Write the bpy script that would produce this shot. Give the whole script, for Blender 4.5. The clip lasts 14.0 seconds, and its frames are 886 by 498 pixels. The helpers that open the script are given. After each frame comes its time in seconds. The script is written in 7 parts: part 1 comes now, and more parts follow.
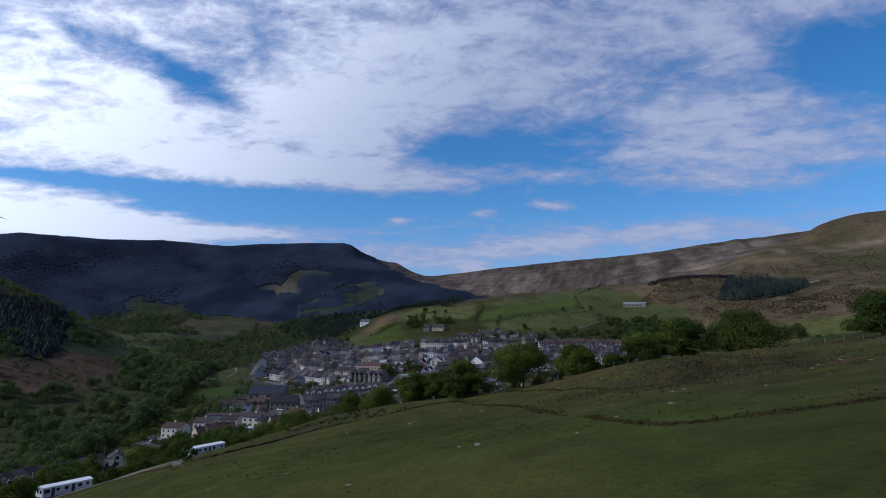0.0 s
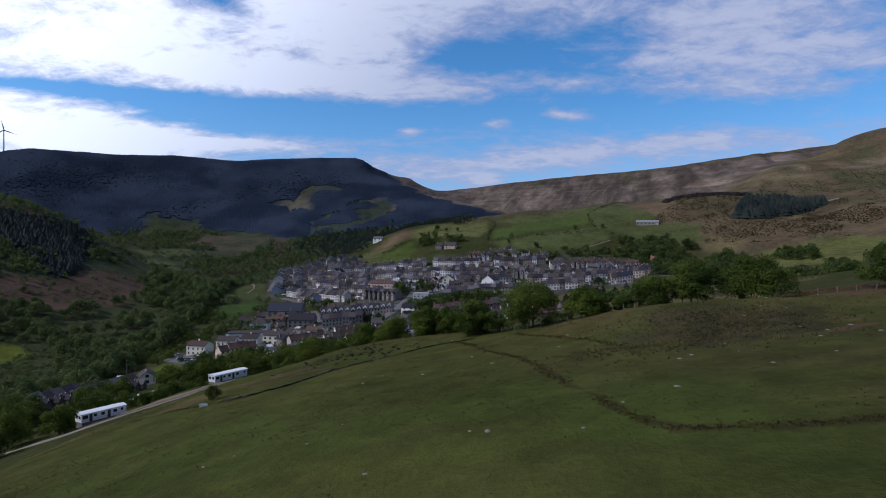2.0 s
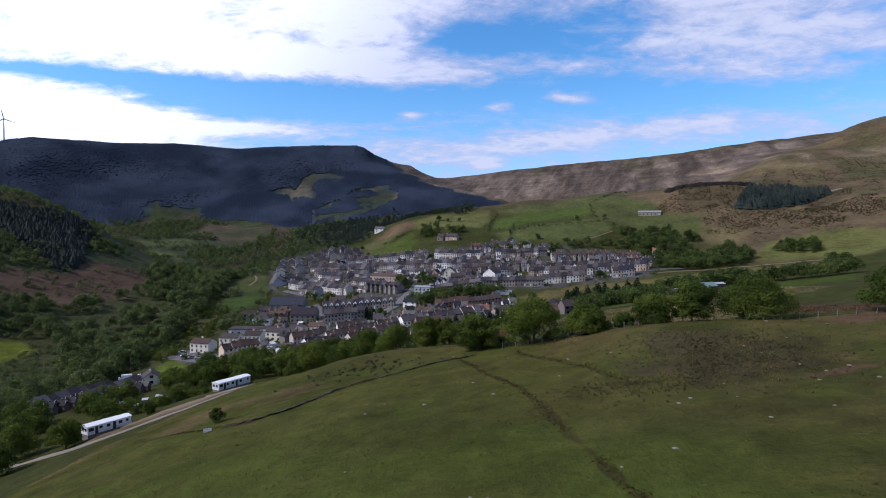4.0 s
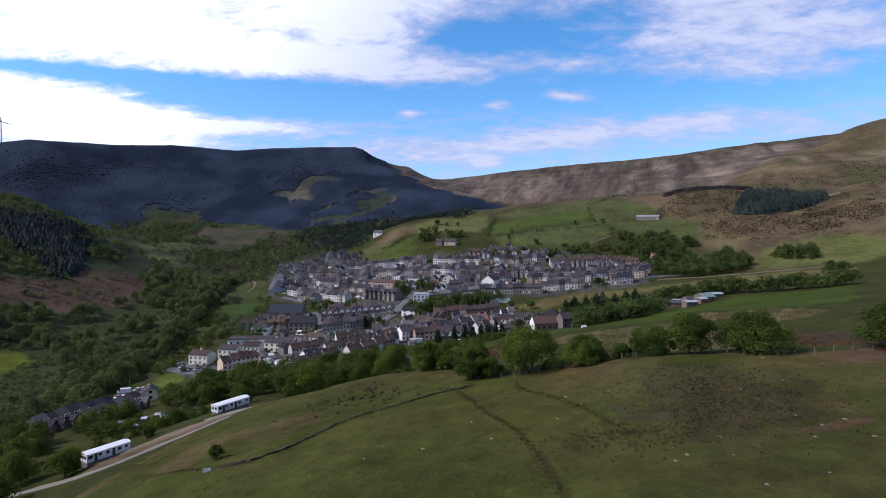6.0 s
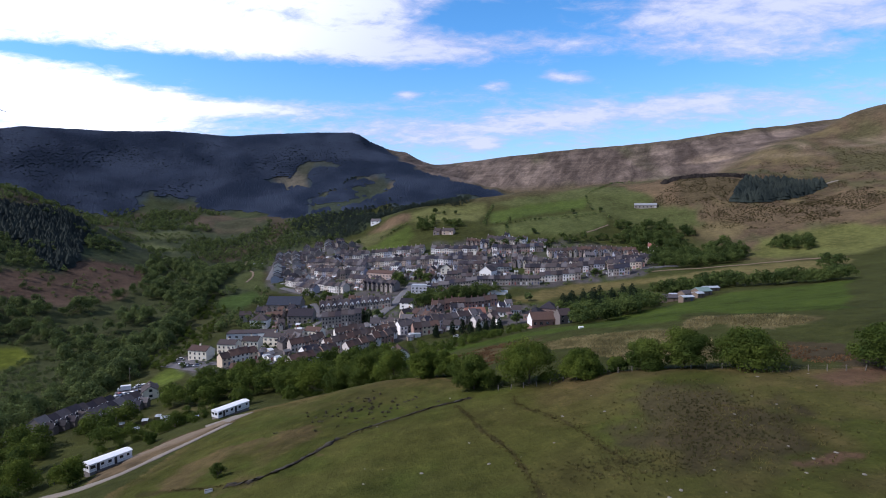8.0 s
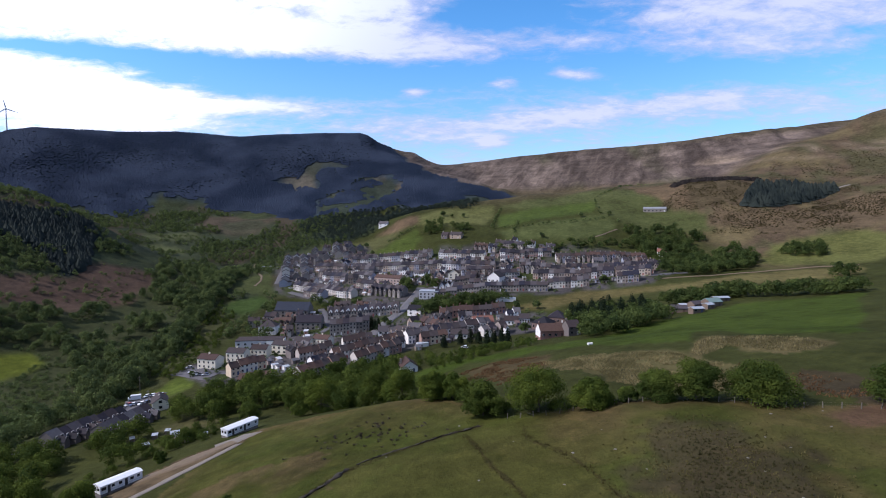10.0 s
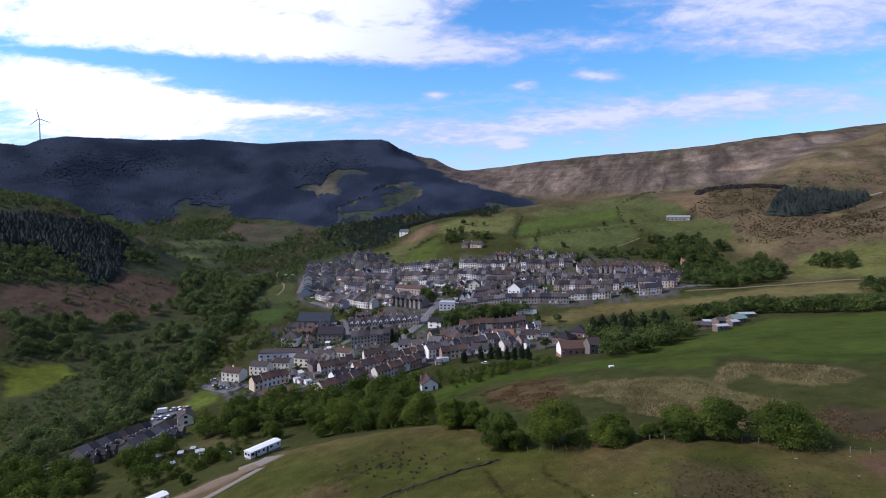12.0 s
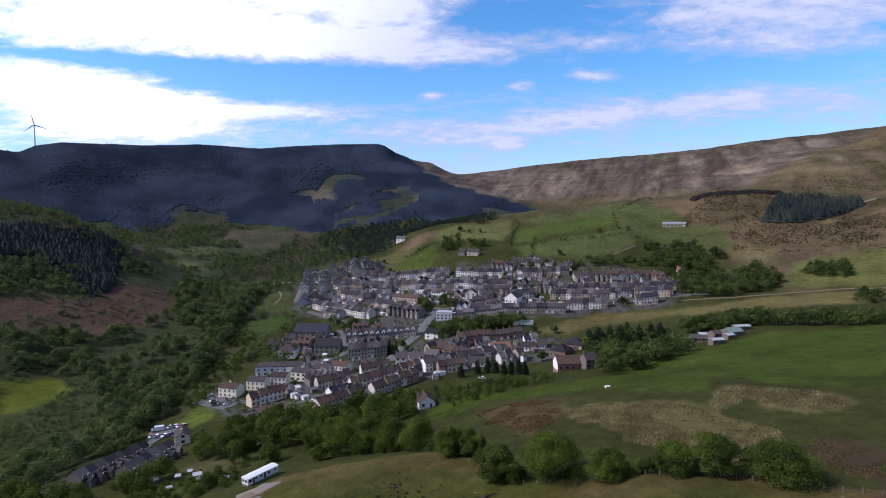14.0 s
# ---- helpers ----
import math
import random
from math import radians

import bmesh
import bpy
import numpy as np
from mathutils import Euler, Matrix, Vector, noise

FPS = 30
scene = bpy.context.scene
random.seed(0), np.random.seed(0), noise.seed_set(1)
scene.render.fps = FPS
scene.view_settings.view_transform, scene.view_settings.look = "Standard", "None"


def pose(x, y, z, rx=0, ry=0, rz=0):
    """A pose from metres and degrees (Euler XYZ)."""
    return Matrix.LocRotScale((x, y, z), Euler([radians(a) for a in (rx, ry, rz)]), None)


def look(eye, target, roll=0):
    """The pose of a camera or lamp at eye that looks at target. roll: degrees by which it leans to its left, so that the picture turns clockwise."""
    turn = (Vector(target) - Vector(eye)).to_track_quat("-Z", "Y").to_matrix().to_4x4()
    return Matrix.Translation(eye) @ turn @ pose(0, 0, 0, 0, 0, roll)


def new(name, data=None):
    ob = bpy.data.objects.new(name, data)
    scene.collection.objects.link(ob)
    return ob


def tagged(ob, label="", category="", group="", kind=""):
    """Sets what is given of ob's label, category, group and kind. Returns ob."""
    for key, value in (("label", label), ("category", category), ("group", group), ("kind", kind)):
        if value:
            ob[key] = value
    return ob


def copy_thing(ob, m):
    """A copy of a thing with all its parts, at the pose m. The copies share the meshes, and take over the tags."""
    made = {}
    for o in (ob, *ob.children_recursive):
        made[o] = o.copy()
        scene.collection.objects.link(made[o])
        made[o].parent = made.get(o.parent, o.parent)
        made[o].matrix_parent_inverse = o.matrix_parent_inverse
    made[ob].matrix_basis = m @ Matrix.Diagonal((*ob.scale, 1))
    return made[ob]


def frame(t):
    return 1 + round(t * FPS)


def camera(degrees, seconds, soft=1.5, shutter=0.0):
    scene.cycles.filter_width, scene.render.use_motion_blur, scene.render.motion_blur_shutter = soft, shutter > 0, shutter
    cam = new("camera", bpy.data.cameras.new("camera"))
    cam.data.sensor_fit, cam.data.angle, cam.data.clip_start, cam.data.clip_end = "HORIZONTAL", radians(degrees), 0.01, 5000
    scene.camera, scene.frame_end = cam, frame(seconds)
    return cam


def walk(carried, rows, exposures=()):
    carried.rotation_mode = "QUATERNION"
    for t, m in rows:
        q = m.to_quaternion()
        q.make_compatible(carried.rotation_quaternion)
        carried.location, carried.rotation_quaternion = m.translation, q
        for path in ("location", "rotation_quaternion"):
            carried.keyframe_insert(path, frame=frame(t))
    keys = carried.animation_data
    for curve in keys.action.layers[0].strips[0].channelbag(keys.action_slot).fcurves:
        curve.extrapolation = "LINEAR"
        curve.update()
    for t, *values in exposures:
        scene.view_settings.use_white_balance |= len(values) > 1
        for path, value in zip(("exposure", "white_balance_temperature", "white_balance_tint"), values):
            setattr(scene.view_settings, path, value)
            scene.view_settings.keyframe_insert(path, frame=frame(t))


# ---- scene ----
cam = camera(77.5, 14.0, soft=1.0)
PATH = [
    (0.0, 0.10, 0.71, 33.98, 9.47, -0.05, -1.04),
    (0.5, 0.05, 0.76, 35.72, 9.26, -0.16, -0.81),
    (1.0, 0.07, 0.70, 37.45, 9.18, -0.20, -0.43),
    (1.5, 0.10, 0.62, 39.29, 6.14, -0.21, -0.08),
    (2.0, 0.12, 0.55, 41.18, 0.38, -0.17, 0.20),
    (2.5, 0.12, 0.53, 43.14, -1.02, -0.20, 0.41),
    (3.0, 0.20, 0.51, 45.14, -1.10, -0.14, 0.49),
    (5.5, 0.22, 0.27, 54.91, -1.34, 0.02, 0.16),
    (6.0, 0.26, 0.25, 56.92, -1.41, -0.02, 0.23),
    (6.5, 0.26, 0.18, 58.87, -2.92, 0.05, 0.17),
    (7.0, 0.31, 0.15, 60.90, -3.14, 0.09, 0.13),
    (7.5, 0.32, 0.14, 62.79, -3.17, 0.12, -0.01),
    (10.0, -0.26, 1.24, 72.03, -3.48, -0.02, 0.77),
    (10.5, -0.34, 1.25, 73.81, -3.55, -0.13, 1.50),
    (11.0, -0.27, 1.17, 75.67, -3.46, -0.09, 2.17),
    (11.5, -0.12, 1.03, 77.68, -3.34, 0.03, 2.71),
    (12.0, -0.03, 0.90, 79.76, -3.21, 0.06, 2.91),
    (12.5, 0.05, 0.81, 81.92, -3.15, 0.15, 2.92),
    (13.0, 0.14, 0.80, 84.16, -3.08, 0.25, 2.84),
    (13.5, 0.17, 0.77, 86.32, -3.14, 0.29, 2.67),
    (14.0, 0.26, 0.72, 88.40, -3.17, 0.29, 2.58),
]
EXPOSURES = [(0.0, -0.76, 5400, 17), (1.5, -0.82, 5440, 17), (2.0, -0.56, 5600, 18), (2.6, -0.12, 5800, 20), (3.2, -0.06, 5820, 20), (6.6, -0.02, 5800, 21), (7.4, 0.10, 5800, 21), (12.0, 0.10, 5820, 22), (14.0, 0.02, 5840, 22)]
walk(cam, [(t, pose(x, y, z, 90 + p, r, w)) for t, x, y, z, p, r, w in PATH], EXPOSURES)

# ---- light: afternoon sun from the left through broken cloud ----
SUN_AZIMUTH, SUN_HEIGHT = -102.0, 41.0  # degrees clockwise from +y, degrees up


def node(tree, kind, inputs=(), **settings):
    """A node with its inputs linked or set, by index or name."""
    n = tree.nodes.new(kind)
    for key, value in settings.items():
        setattr(n, key, value)
    for key, value in dict(inputs).items():
        if isinstance(value, bpy.types.NodeSocket):
            tree.links.new(value, n.inputs[key])
        else:
            n.inputs[key].default_value = value
    return n


def calc(tree, operation, a, b=0.0, c=0.0):
    return node(tree, "ShaderNodeMath", {0: a, 1: b, 2: c}, operation=operation).outputs[0]


def blend(tree, factor, a, b, mode="MIX"):
    n = node(tree, "ShaderNodeMix", {0: factor, 6: a, 7: b}, data_type="RGBA", blend_type=mode)
    return n.outputs[2]


def ramp(tree, value, low, high):
    """0 below low, 1 above high, smooth between."""
    return node(tree, "ShaderNodeMapRange", {0: value, 1: low, 2: high}, interpolation_type="SMOOTHSTEP").outputs[0]


def fbm(tree, vector, scale, detail=6.0, rough=0.55, warp=0.0):
    return node(tree, "ShaderNodeTexNoise", {"Vector": vector, "Scale": scale, "Detail": detail, "Roughness": rough, "Distortion": warp}).outputs[0]


def build_sky():
    world = bpy.data.worlds.new("sky")
    scene.world = world
    world.use_nodes = True
    t = world.node_tree
    t.nodes.clear()
    air = node(t, "ShaderNodeTexSky", sky_type="NISHITA", sun_disc=False, sun_elevation=radians(SUN_HEIGHT),
               sun_rotation=radians(SUN_AZIMUTH), altitude=300.0, air_density=1.0, dust_density=0.4, ozone_density=2.5)
    blue = node(t, "ShaderNodeHueSaturation", {"Hue": 0.492, "Saturation": 1.28, "Value": 1.0, "Color": air.outputs[0]}).outputs[0]
    way = node(t, "ShaderNodeTexCoord").outputs["Generated"]
    xyz = node(t, "ShaderNodeSeparateXYZ", {0: way})
    x, y, z = xyz.outputs
    flat = calc(t, "SQRT", calc(t, "ADD", calc(t, "MULTIPLY", x, x), calc(t, "MULTIPLY", y, y)))
    around = calc(t, "MULTIPLY", calc(t, "ARCTAN2", x, y), 57.2958)
    up = calc(t, "MULTIPLY", calc(t, "ARCTAN2", z, flat), 57.2958)
    # the cloud sheet lies flat overhead, so that it crowds together towards the horizon
    high = calc(t, "ADD", calc(t, "MAXIMUM", z, 0.0), 0.20)
    sheet = node(t, "ShaderNodeCombineXYZ", {0: calc(t, "DIVIDE", x, high), 1: calc(t, "DIVIDE", y, high)}).outputs[0]
    turned = node(t, "ShaderNodeMapping", {0: sheet, 2: (0, 0, radians(-28)), 3: (1.0, 1.6, 1.0)}).outputs[0]
    broad = fbm(t, turned, 1.5, 8.0, 0.56, 0.25)
    wisps = fbm(t, node(t, "ShaderNodeMapping", {0: sheet, 1: (3.1, 7.7, 0), 2: (0, 0, radians(24)), 3: (1.0, 1.8, 1.0)}).outputs[0], 4.2, 7.0, 0.62, 0.5)
    ripple = fbm(t, node(t, "ShaderNodeMapping", {0: sheet, 1: (1.7, 4.2, 0), 2: (0, 0, radians(50)), 3: (1.0, 1.3, 1.0)}).outputs[0], 11.0, 7.0, 0.66, 0.4)
    ragged = calc(t, "ADD", calc(t, "ADD", calc(t, "MULTIPLY", broad, 0.40), calc(t, "MULTIPLY", wisps, 0.32)), calc(t, "MULTIPLY", ripple, 0.30))

    def bank(az, el, half_az, half_el, lean, amount):
        """A cloud bank round a bearing and height in degrees; lean: degrees of rise for each degree to the right."""
        da = calc(t, "SUBTRACT", around, az)
        du = calc(t, "SUBTRACT", calc(t, "SUBTRACT", up, el), calc(t, "MULTIPLY", da, lean))
        da, du = calc(t, "DIVIDE", da, half_az), calc(t, "DIVIDE", du, half_el)
        r = calc(t, "ADD", calc(t, "MULTIPLY", da, da), calc(t, "MULTIPLY", du, du))
        return calc(t, "MULTIPLY", calc(t, "POWER", 2.718, calc(t, "MULTIPLY", r, -1.0)), amount)

    banks = [
        (-30, 19.8, 18, 5.2, 0.05, 0.36), (-6, 21.5, 15, 4.6, -0.05, 0.26), (-12, 16.6, 23, 1.5, 0.025, 0.32), (2, 29.5, 36, 4.6, 0.0, 0.26), (26, 26.0, 13, 4.5, 0.0, 0.16), (28, 18.6, 14, 4.2, -0.24, 0.30),
        (-24, 23.8, 5.0, 1.6, -0.2, -0.34), (4.0, 19.5, 6.5, 1.5, 0.03, -0.46), (17, 22.2, 4.0, 3.0, -0.1, -0.16), (25, 25.8, 3.2, 1.6, -0.1, -0.16), (40, 22.8, 5.0, 2.6, -0.4, -0.42), (18, 13.2, 30, 1.5, -0.05, -0.30),
        (-34, 13.7, 11, 0.6, 0.04, -0.50), (-17, 13.0, 11, 1.5, 0.02, -0.42), (-35, 10.2, 9, 2.6, -0.06, 0.54), (-22, 10.3, 9, 0.9, 0.02, 0.42), (-28, 8.3, 8, 0.7, 0.0, 0.24), (8, 9.6, 11, 1.0, 0.04, 0.34),
        (26, 10.5, 11, 1.5, 0.03, 0.27), (-3, 8.2, 6, 1.3, 0.0, 0.16), (4.2, 7.5, 1.7, 0.6, 0.1, 0.44), (-3.7, 12.4, 1.2, 0.4, 0.0, 0.34), (5.7, 13.4, 1.6, 0.45, 0.1, 0.36), (12.2, 13.7, 3.2, 0.6, -0.1, 0.44), (25, 15.0, 4.0, 0.9, -0.1, 0.2),
    ]
    density = calc(t, "ADD", calc(t, "MULTIPLY", calc(t, "SUBTRACT", ragged, 0.51), 1.75), 0.50)
    for b in banks:
        density = calc(t, "ADD", density, bank(*b))
    # the sheet thickens overhead and behind, out of view, to whiten the fill light
    density = calc(t, "ADD", density, calc(t, "MULTIPLY", ramp(t, up, 30.0, 60.0), 0.12))
    density = calc(t, "ADD", density, calc(t, "MULTIPLY", ramp(t, calc(t, "ABSOLUTE", around), 50.0, 110.0), 0.14))
    cover = ramp(t, density, 0.40, 0.86)
    elsewhere = calc(t, "MAXIMUM", ramp(t, up, 34.0, 58.0), ramp(t, calc(t, "ABSOLUTE", around), 52.0, 100.0))
    # bright towards the sun, faintly lilac where the sheet is thin or turned away
    sun = Vector((math.sin(radians(SUN_AZIMUTH)) * math.cos(radians(SUN_HEIGHT)), math.cos(radians(SUN_AZIMUTH)) * math.cos(radians(SUN_HEIGHT)), math.sin(radians(SUN_HEIGHT))))
    near_sun = node(t, "ShaderNodeVectorMath", {0: way, 1: sun}, operation="DOT_PRODUCT").outputs["Value"]
    glow = ramp(t, near_sun, 0.0, 0.85)
    shaded = blend(t, glow, (0.56, 0.59, 0.75, 1), (1.9, 1.78, 1.66, 1))
    body = ramp(t, calc(t, "ADD", density, calc(t, "MULTIPLY", wisps, 0.25)), 0.72, 1.0)
    cloud = blend(t, body, shaded, blend(t, glow, (0.68, 0.73, 0.85, 1), (2.4, 2.45, 2.3, 1)))
    cloud = blend(t, calc(t, "MULTIPLY", elsewhere, 0.9), cloud, (0.36, 0.37, 0.40, 1))  # greyed overhead and behind, so the unseen cloud gives low, neutral fill
    air_light = node(t, "ShaderNodeVectorMath", {0: blue, 3: AIR}, operation="SCALE").outputs[0]
    air_light = blend(t, calc(t, "MULTIPLY", ramp(t, up, 16.0, 2.0), 0.40), air_light, (0.29, 0.43, 0.70, 1))
    colour = blend(t, calc(t, "MULTIPLY", cover, 0.97), air_light, cloud)
    ground = blend(t, ramp(t, up, -6.0, -1.0), (0.05, 0.06, 0.04, 1), colour)
    t.links.new(node(t, "ShaderNodeBackground", {0: ground, 1: 1.0}).outputs[0], node(t, "ShaderNodeOutputWorld").inputs[0])
    lamp = bpy.data.lights.new("sun", "SUN")
    lamp.energy, lamp.angle, lamp.color = 4.0, radians(0.8), (1.0, 0.92, 0.80)
    ob = new("sun", lamp)
    ob.matrix_world = look(sun * 900, (0, 0, 0))


AIR = 0.182  # strength of the clear sky
build_sky()
# ---- materials ----
def surface(name, colour, rough=0.85, vary=0.3, size=2.0, bump=0.15, metal=0.0, palette=None, mark=None, gloss=0.5):
    """A plain weathered surface: colour, grain at two scales and fine relief. size: metres of the larger stains.
    palette: colours of which each object takes one. mark: colour of streaks."""
    m = bpy.data.materials.new(name)
    m.use_nodes = True
    t = m.node_tree
    shader = t.nodes["Principled BSDF"]
    place = node(t, "ShaderNodeTexCoord").outputs["Object"]
    base = tuple(colour)
    if palette:
        pick = node(t, "ShaderNodeValToRGB", {0: node(t, "ShaderNodeObjectInfo").outputs["Random"]})
        pick.color_ramp.interpolation = "CONSTANT"
        stops = pick.color_ramp.elements
        for n, c in enumerate(palette):
            e = stops[n] if n < 2 else stops.new(n / len(palette))
            e.position, e.color = n / len(palette), (*c, 1)
        base = pick.outputs[0]
    large, small = fbm(t, place, 1 / size, 5.0, 0.6), fbm(t, place, 14 / size, 4.0, 0.6)
    tone = calc(t, "ADD", calc(t, "MULTIPLY", calc(t, "SUBTRACT", large, 0.5), 2.2 * vary), calc(t, "MULTIPLY", calc(t, "SUBTRACT", small, 0.5), 1.4 * vary))
    tone = calc(t, "ADD", tone, 1.0)
    colour_out = node(t, "ShaderNodeVectorMath", {0: base, 3: tone}, operation="SCALE").outputs[0]
    if mark:
        colour_out = blend(t, calc(t, "MULTIPLY", ramp(t, large, 0.55, 0.75), 0.6), colour_out, (*mark, 1))
    t.links.new(colour_out, shader.inputs["Base Color"])
    shader.inputs["Roughness"].default_value, shader.inputs["Metallic"].default_value = rough, metal
    shader.inputs["Specular IOR Level"].default_value = gloss
    if bump:
        t.links.new(node(t, "ShaderNodeBump", {"Strength": bump, "Distance": 0.1, "Height": small}).outputs[0], shader.inputs["Normal"])
    return m


def foliage(name, dark, light, size=7.0, shine=0.45, even=0.0):
    """Leaves: the tone drifts from tree to tree and differs leaf by leaf. even: how far needles blur into one canopy."""
    m = bpy.data.materials.new(name)
    m.use_nodes = True
    t = m.node_tree
    shader = t.nodes["Principled BSDF"]
    place = node(t, "ShaderNodeNewGeometry")
    tree_tone = ramp(t, fbm(t, place.outputs["Position"], 1 / size, 2.0, 0.5), 0.36, 0.64)
    leaf = place.outputs["Random Per Island"]
    mixed = calc(t, "ADD", calc(t, "MULTIPLY", tree_tone, 0.7), calc(t, "MULTIPLY", leaf, 0.3 * (1 - even)))
    colour = blend(t, mixed, (*dark, 1), (*light, 1))
    t.links.new(colour, shader.inputs["Base Color"])
    shader.inputs["Roughness"].default_value = shine + 0.25
    shader.inputs["Specular IOR Level"].default_value = 0.03
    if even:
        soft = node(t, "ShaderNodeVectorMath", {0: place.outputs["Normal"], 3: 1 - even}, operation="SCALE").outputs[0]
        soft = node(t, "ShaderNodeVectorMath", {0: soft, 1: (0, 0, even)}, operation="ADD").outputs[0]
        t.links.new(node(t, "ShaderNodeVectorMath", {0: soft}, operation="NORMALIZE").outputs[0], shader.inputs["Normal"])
    through_leaf = node(t, "ShaderNodeBsdfTranslucent", {0: blend(t, 0.5, colour, (*light, 1))})
    both = node(t, "ShaderNodeMixShader", {0: 0.30 * (1 - even), 1: shader.outputs[0], 2: through_leaf.outputs[0]})
    t.links.new(both.outputs[0], t.nodes["Material Output"].inputs[0])
    return m


def glass_material():
    m = bpy.data.materials.new("window_glass")
    m.use_nodes = True
    s = m.node_tree.nodes["Principled BSDF"]
    s.inputs["Base Color"].default_value = (0.02, 0.025, 0.03, 1)
    s.inputs["Roughness"].default_value = 0.08
    return m


MIXED_WALLS = [(0.54, 0.52, 0.51), (0.19, 0.155, 0.145), (0.34, 0.26, 0.225), (0.25, 0.215, 0.195), (0.34, 0.31, 0.275), (0.16, 0.135, 0.125), (0.44, 0.40, 0.34), (0.14, 0.12, 0.112), (0.28, 0.22, 0.19), (0.78, 0.76, 0.73), (0.22, 0.205, 0.215), (0.38, 0.30, 0.24), (0.27, 0.28, 0.34), (0.20, 0.17, 0.15)]
M_WALL = surface("mixed_render", (0.3, 0.28, 0.25), 0.9, 0.2, 1.6, 0.1, palette=MIXED_WALLS)
M_WALL_PALE = surface("pale_render", (0.55, 0.53, 0.5), 0.9, 0.15, 1.6, 0.1, palette=[(0.56, 0.53, 0.49), (0.32, 0.30, 0.285), (0.60, 0.57, 0.50), (0.30, 0.32, 0.38), (0.42, 0.36, 0.30), (0.70, 0.69, 0.67), (0.22, 0.195, 0.18), (0.28, 0.24, 0.215)])
M_WALL_DARK = surface("sooty_stone", (0.11, 0.098, 0.092), 0.9, 0.3, 0.8, 0.3)
M_WALL_PINK = surface("pinkish_render", (0.40, 0.31, 0.27), 0.9, 0.2, 1.6, 0.1)
M_WALL_WHITE = surface("white_render", (0.76, 0.75, 0.73), 0.88, 0.1, 1.6, 0.1, mark=(0.5, 0.48, 0.45))
M_WALL_LIGHT = surface("light_render", (0.6, 0.58, 0.56), 0.9, 0.15, 1.6, 0.1, palette=[(0.60, 0.57, 0.54), (0.46, 0.44, 0.42), (0.66, 0.64, 0.61), (0.38, 0.35, 0.33), (0.56, 0.50, 0.44)])
M_WALL_STONE = surface("pennant_stone", (0.17, 0.15, 0.135), 0.9, 0.3, 0.8, 0.3, palette=[(0.19, 0.168, 0.15), (0.25, 0.225, 0.20), (0.15, 0.135, 0.13), (0.29, 0.26, 0.235)])
M_WALL_BRICK = surface("red_brick", (0.16, 0.08, 0.065), 0.9, 0.25, 0.8, 0.2, palette=[(0.19, 0.09, 0.07), (0.16, 0.095, 0.08), (0.25, 0.14, 0.115), (0.18, 0.12, 0.105)])
M_WALL_CREAM = surface("cream_render", (0.72, 0.67, 0.55), 0.9, 0.1, 1.6, 0.1)
M_ROOF = surface("slate_roof", (0.10, 0.10, 0.11), 0.75, 0.28, 1.2, 0.3, palette=[(0.046, 0.041, 0.048), (0.026, 0.027, 0.040), (0.074, 0.066, 0.070), (0.054, 0.042, 0.042), (0.112, 0.104, 0.108), (0.033, 0.029, 0.036), (0.062, 0.052, 0.052), (0.022, 0.021, 0.026)], gloss=0.12)
M_ROOF_BROWN = surface("brown_tile_roof", (0.12, 0.085, 0.07), 0.8, 0.25, 1.2, 0.3, palette=[(0.070, 0.045, 0.039), (0.048, 0.036, 0.034), (0.092, 0.058, 0.047), (0.060, 0.050, 0.050)], gloss=0.12)
M_WALL_PEACH = surface("peach_and_grey_render", (0.5, 0.45, 0.4), 0.9, 0.15, 1.6, 0.1, palette=[(0.58, 0.47, 0.34), (0.62, 0.59, 0.53), (0.40, 0.355, 0.32), (0.54, 0.50, 0.46), (0.30, 0.19, 0.15)])
M_WALL_GREY = surface("pale_grey_render", (0.48, 0.49, 0.52), 0.9, 0.12, 2.0, 0.1, mark=(0.38, 0.38, 0.39))
M_ROOF_BLUE = surface("blue_slate_roof", (0.034, 0.040, 0.056), 0.75, 0.25, 1.2, 0.3, gloss=0.12)
M_ROOF_MIXED = surface("felt_and_sheet_roof", (0.2, 0.2, 0.2), 0.8, 0.2, 1.0, 0.2, palette=[(0.09, 0.09, 0.10), (0.30, 0.30, 0.32), (0.15, 0.10, 0.09), (0.50, 0.51, 0.53), (0.07, 0.065, 0.07)], gloss=0.25)
M_ROOF_TERRACOTTA = surface("terracotta_tile_roof", (0.21, 0.090, 0.062), 0.8, 0.25, 1.0, 0.3)
M_ROOF_GREEN = surface("green_sheet_roof", (0.17, 0.24, 0.21), 0.55, 0.2, 2.0, 0.15)
M_SHEET = surface("pale_sheet_metal", (0.34, 0.37, 0.40), 0.5, 0.15, 2.0, 0.1)
M_SHEET_DULL = surface("dull_fibre_sheet", (0.23, 0.24, 0.25), 0.8, 0.2, 2.0, 0.1)
M_TIMBER = surface("weathered_timber", (0.16, 0.12, 0.09), 0.9, 0.3, 0.5, 0.2)
M_FRAME = surface("white_frame", (0.72, 0.72, 0.72), 0.6, 0.06, 0.5, 0.0)
M_DOOR = surface("painted_door", (0.2, 0.1, 0.08), 0.6, 0.1, 0.5, 0.0, palette=[(0.22, 0.05, 0.04), (0.05, 0.07, 0.14), (0.6, 0.6, 0.58), (0.08, 0.05, 0.035)])
M_POT = surface("clay_pot", (0.34, 0.17, 0.10), 0.9, 0.2, 0.3, 0.0)
M_GLASS = glass_material()
M_ASPHALT = surface("worn_asphalt", (0.088, 0.085, 0.090), 0.9, 0.2, 5.0, 0.2)
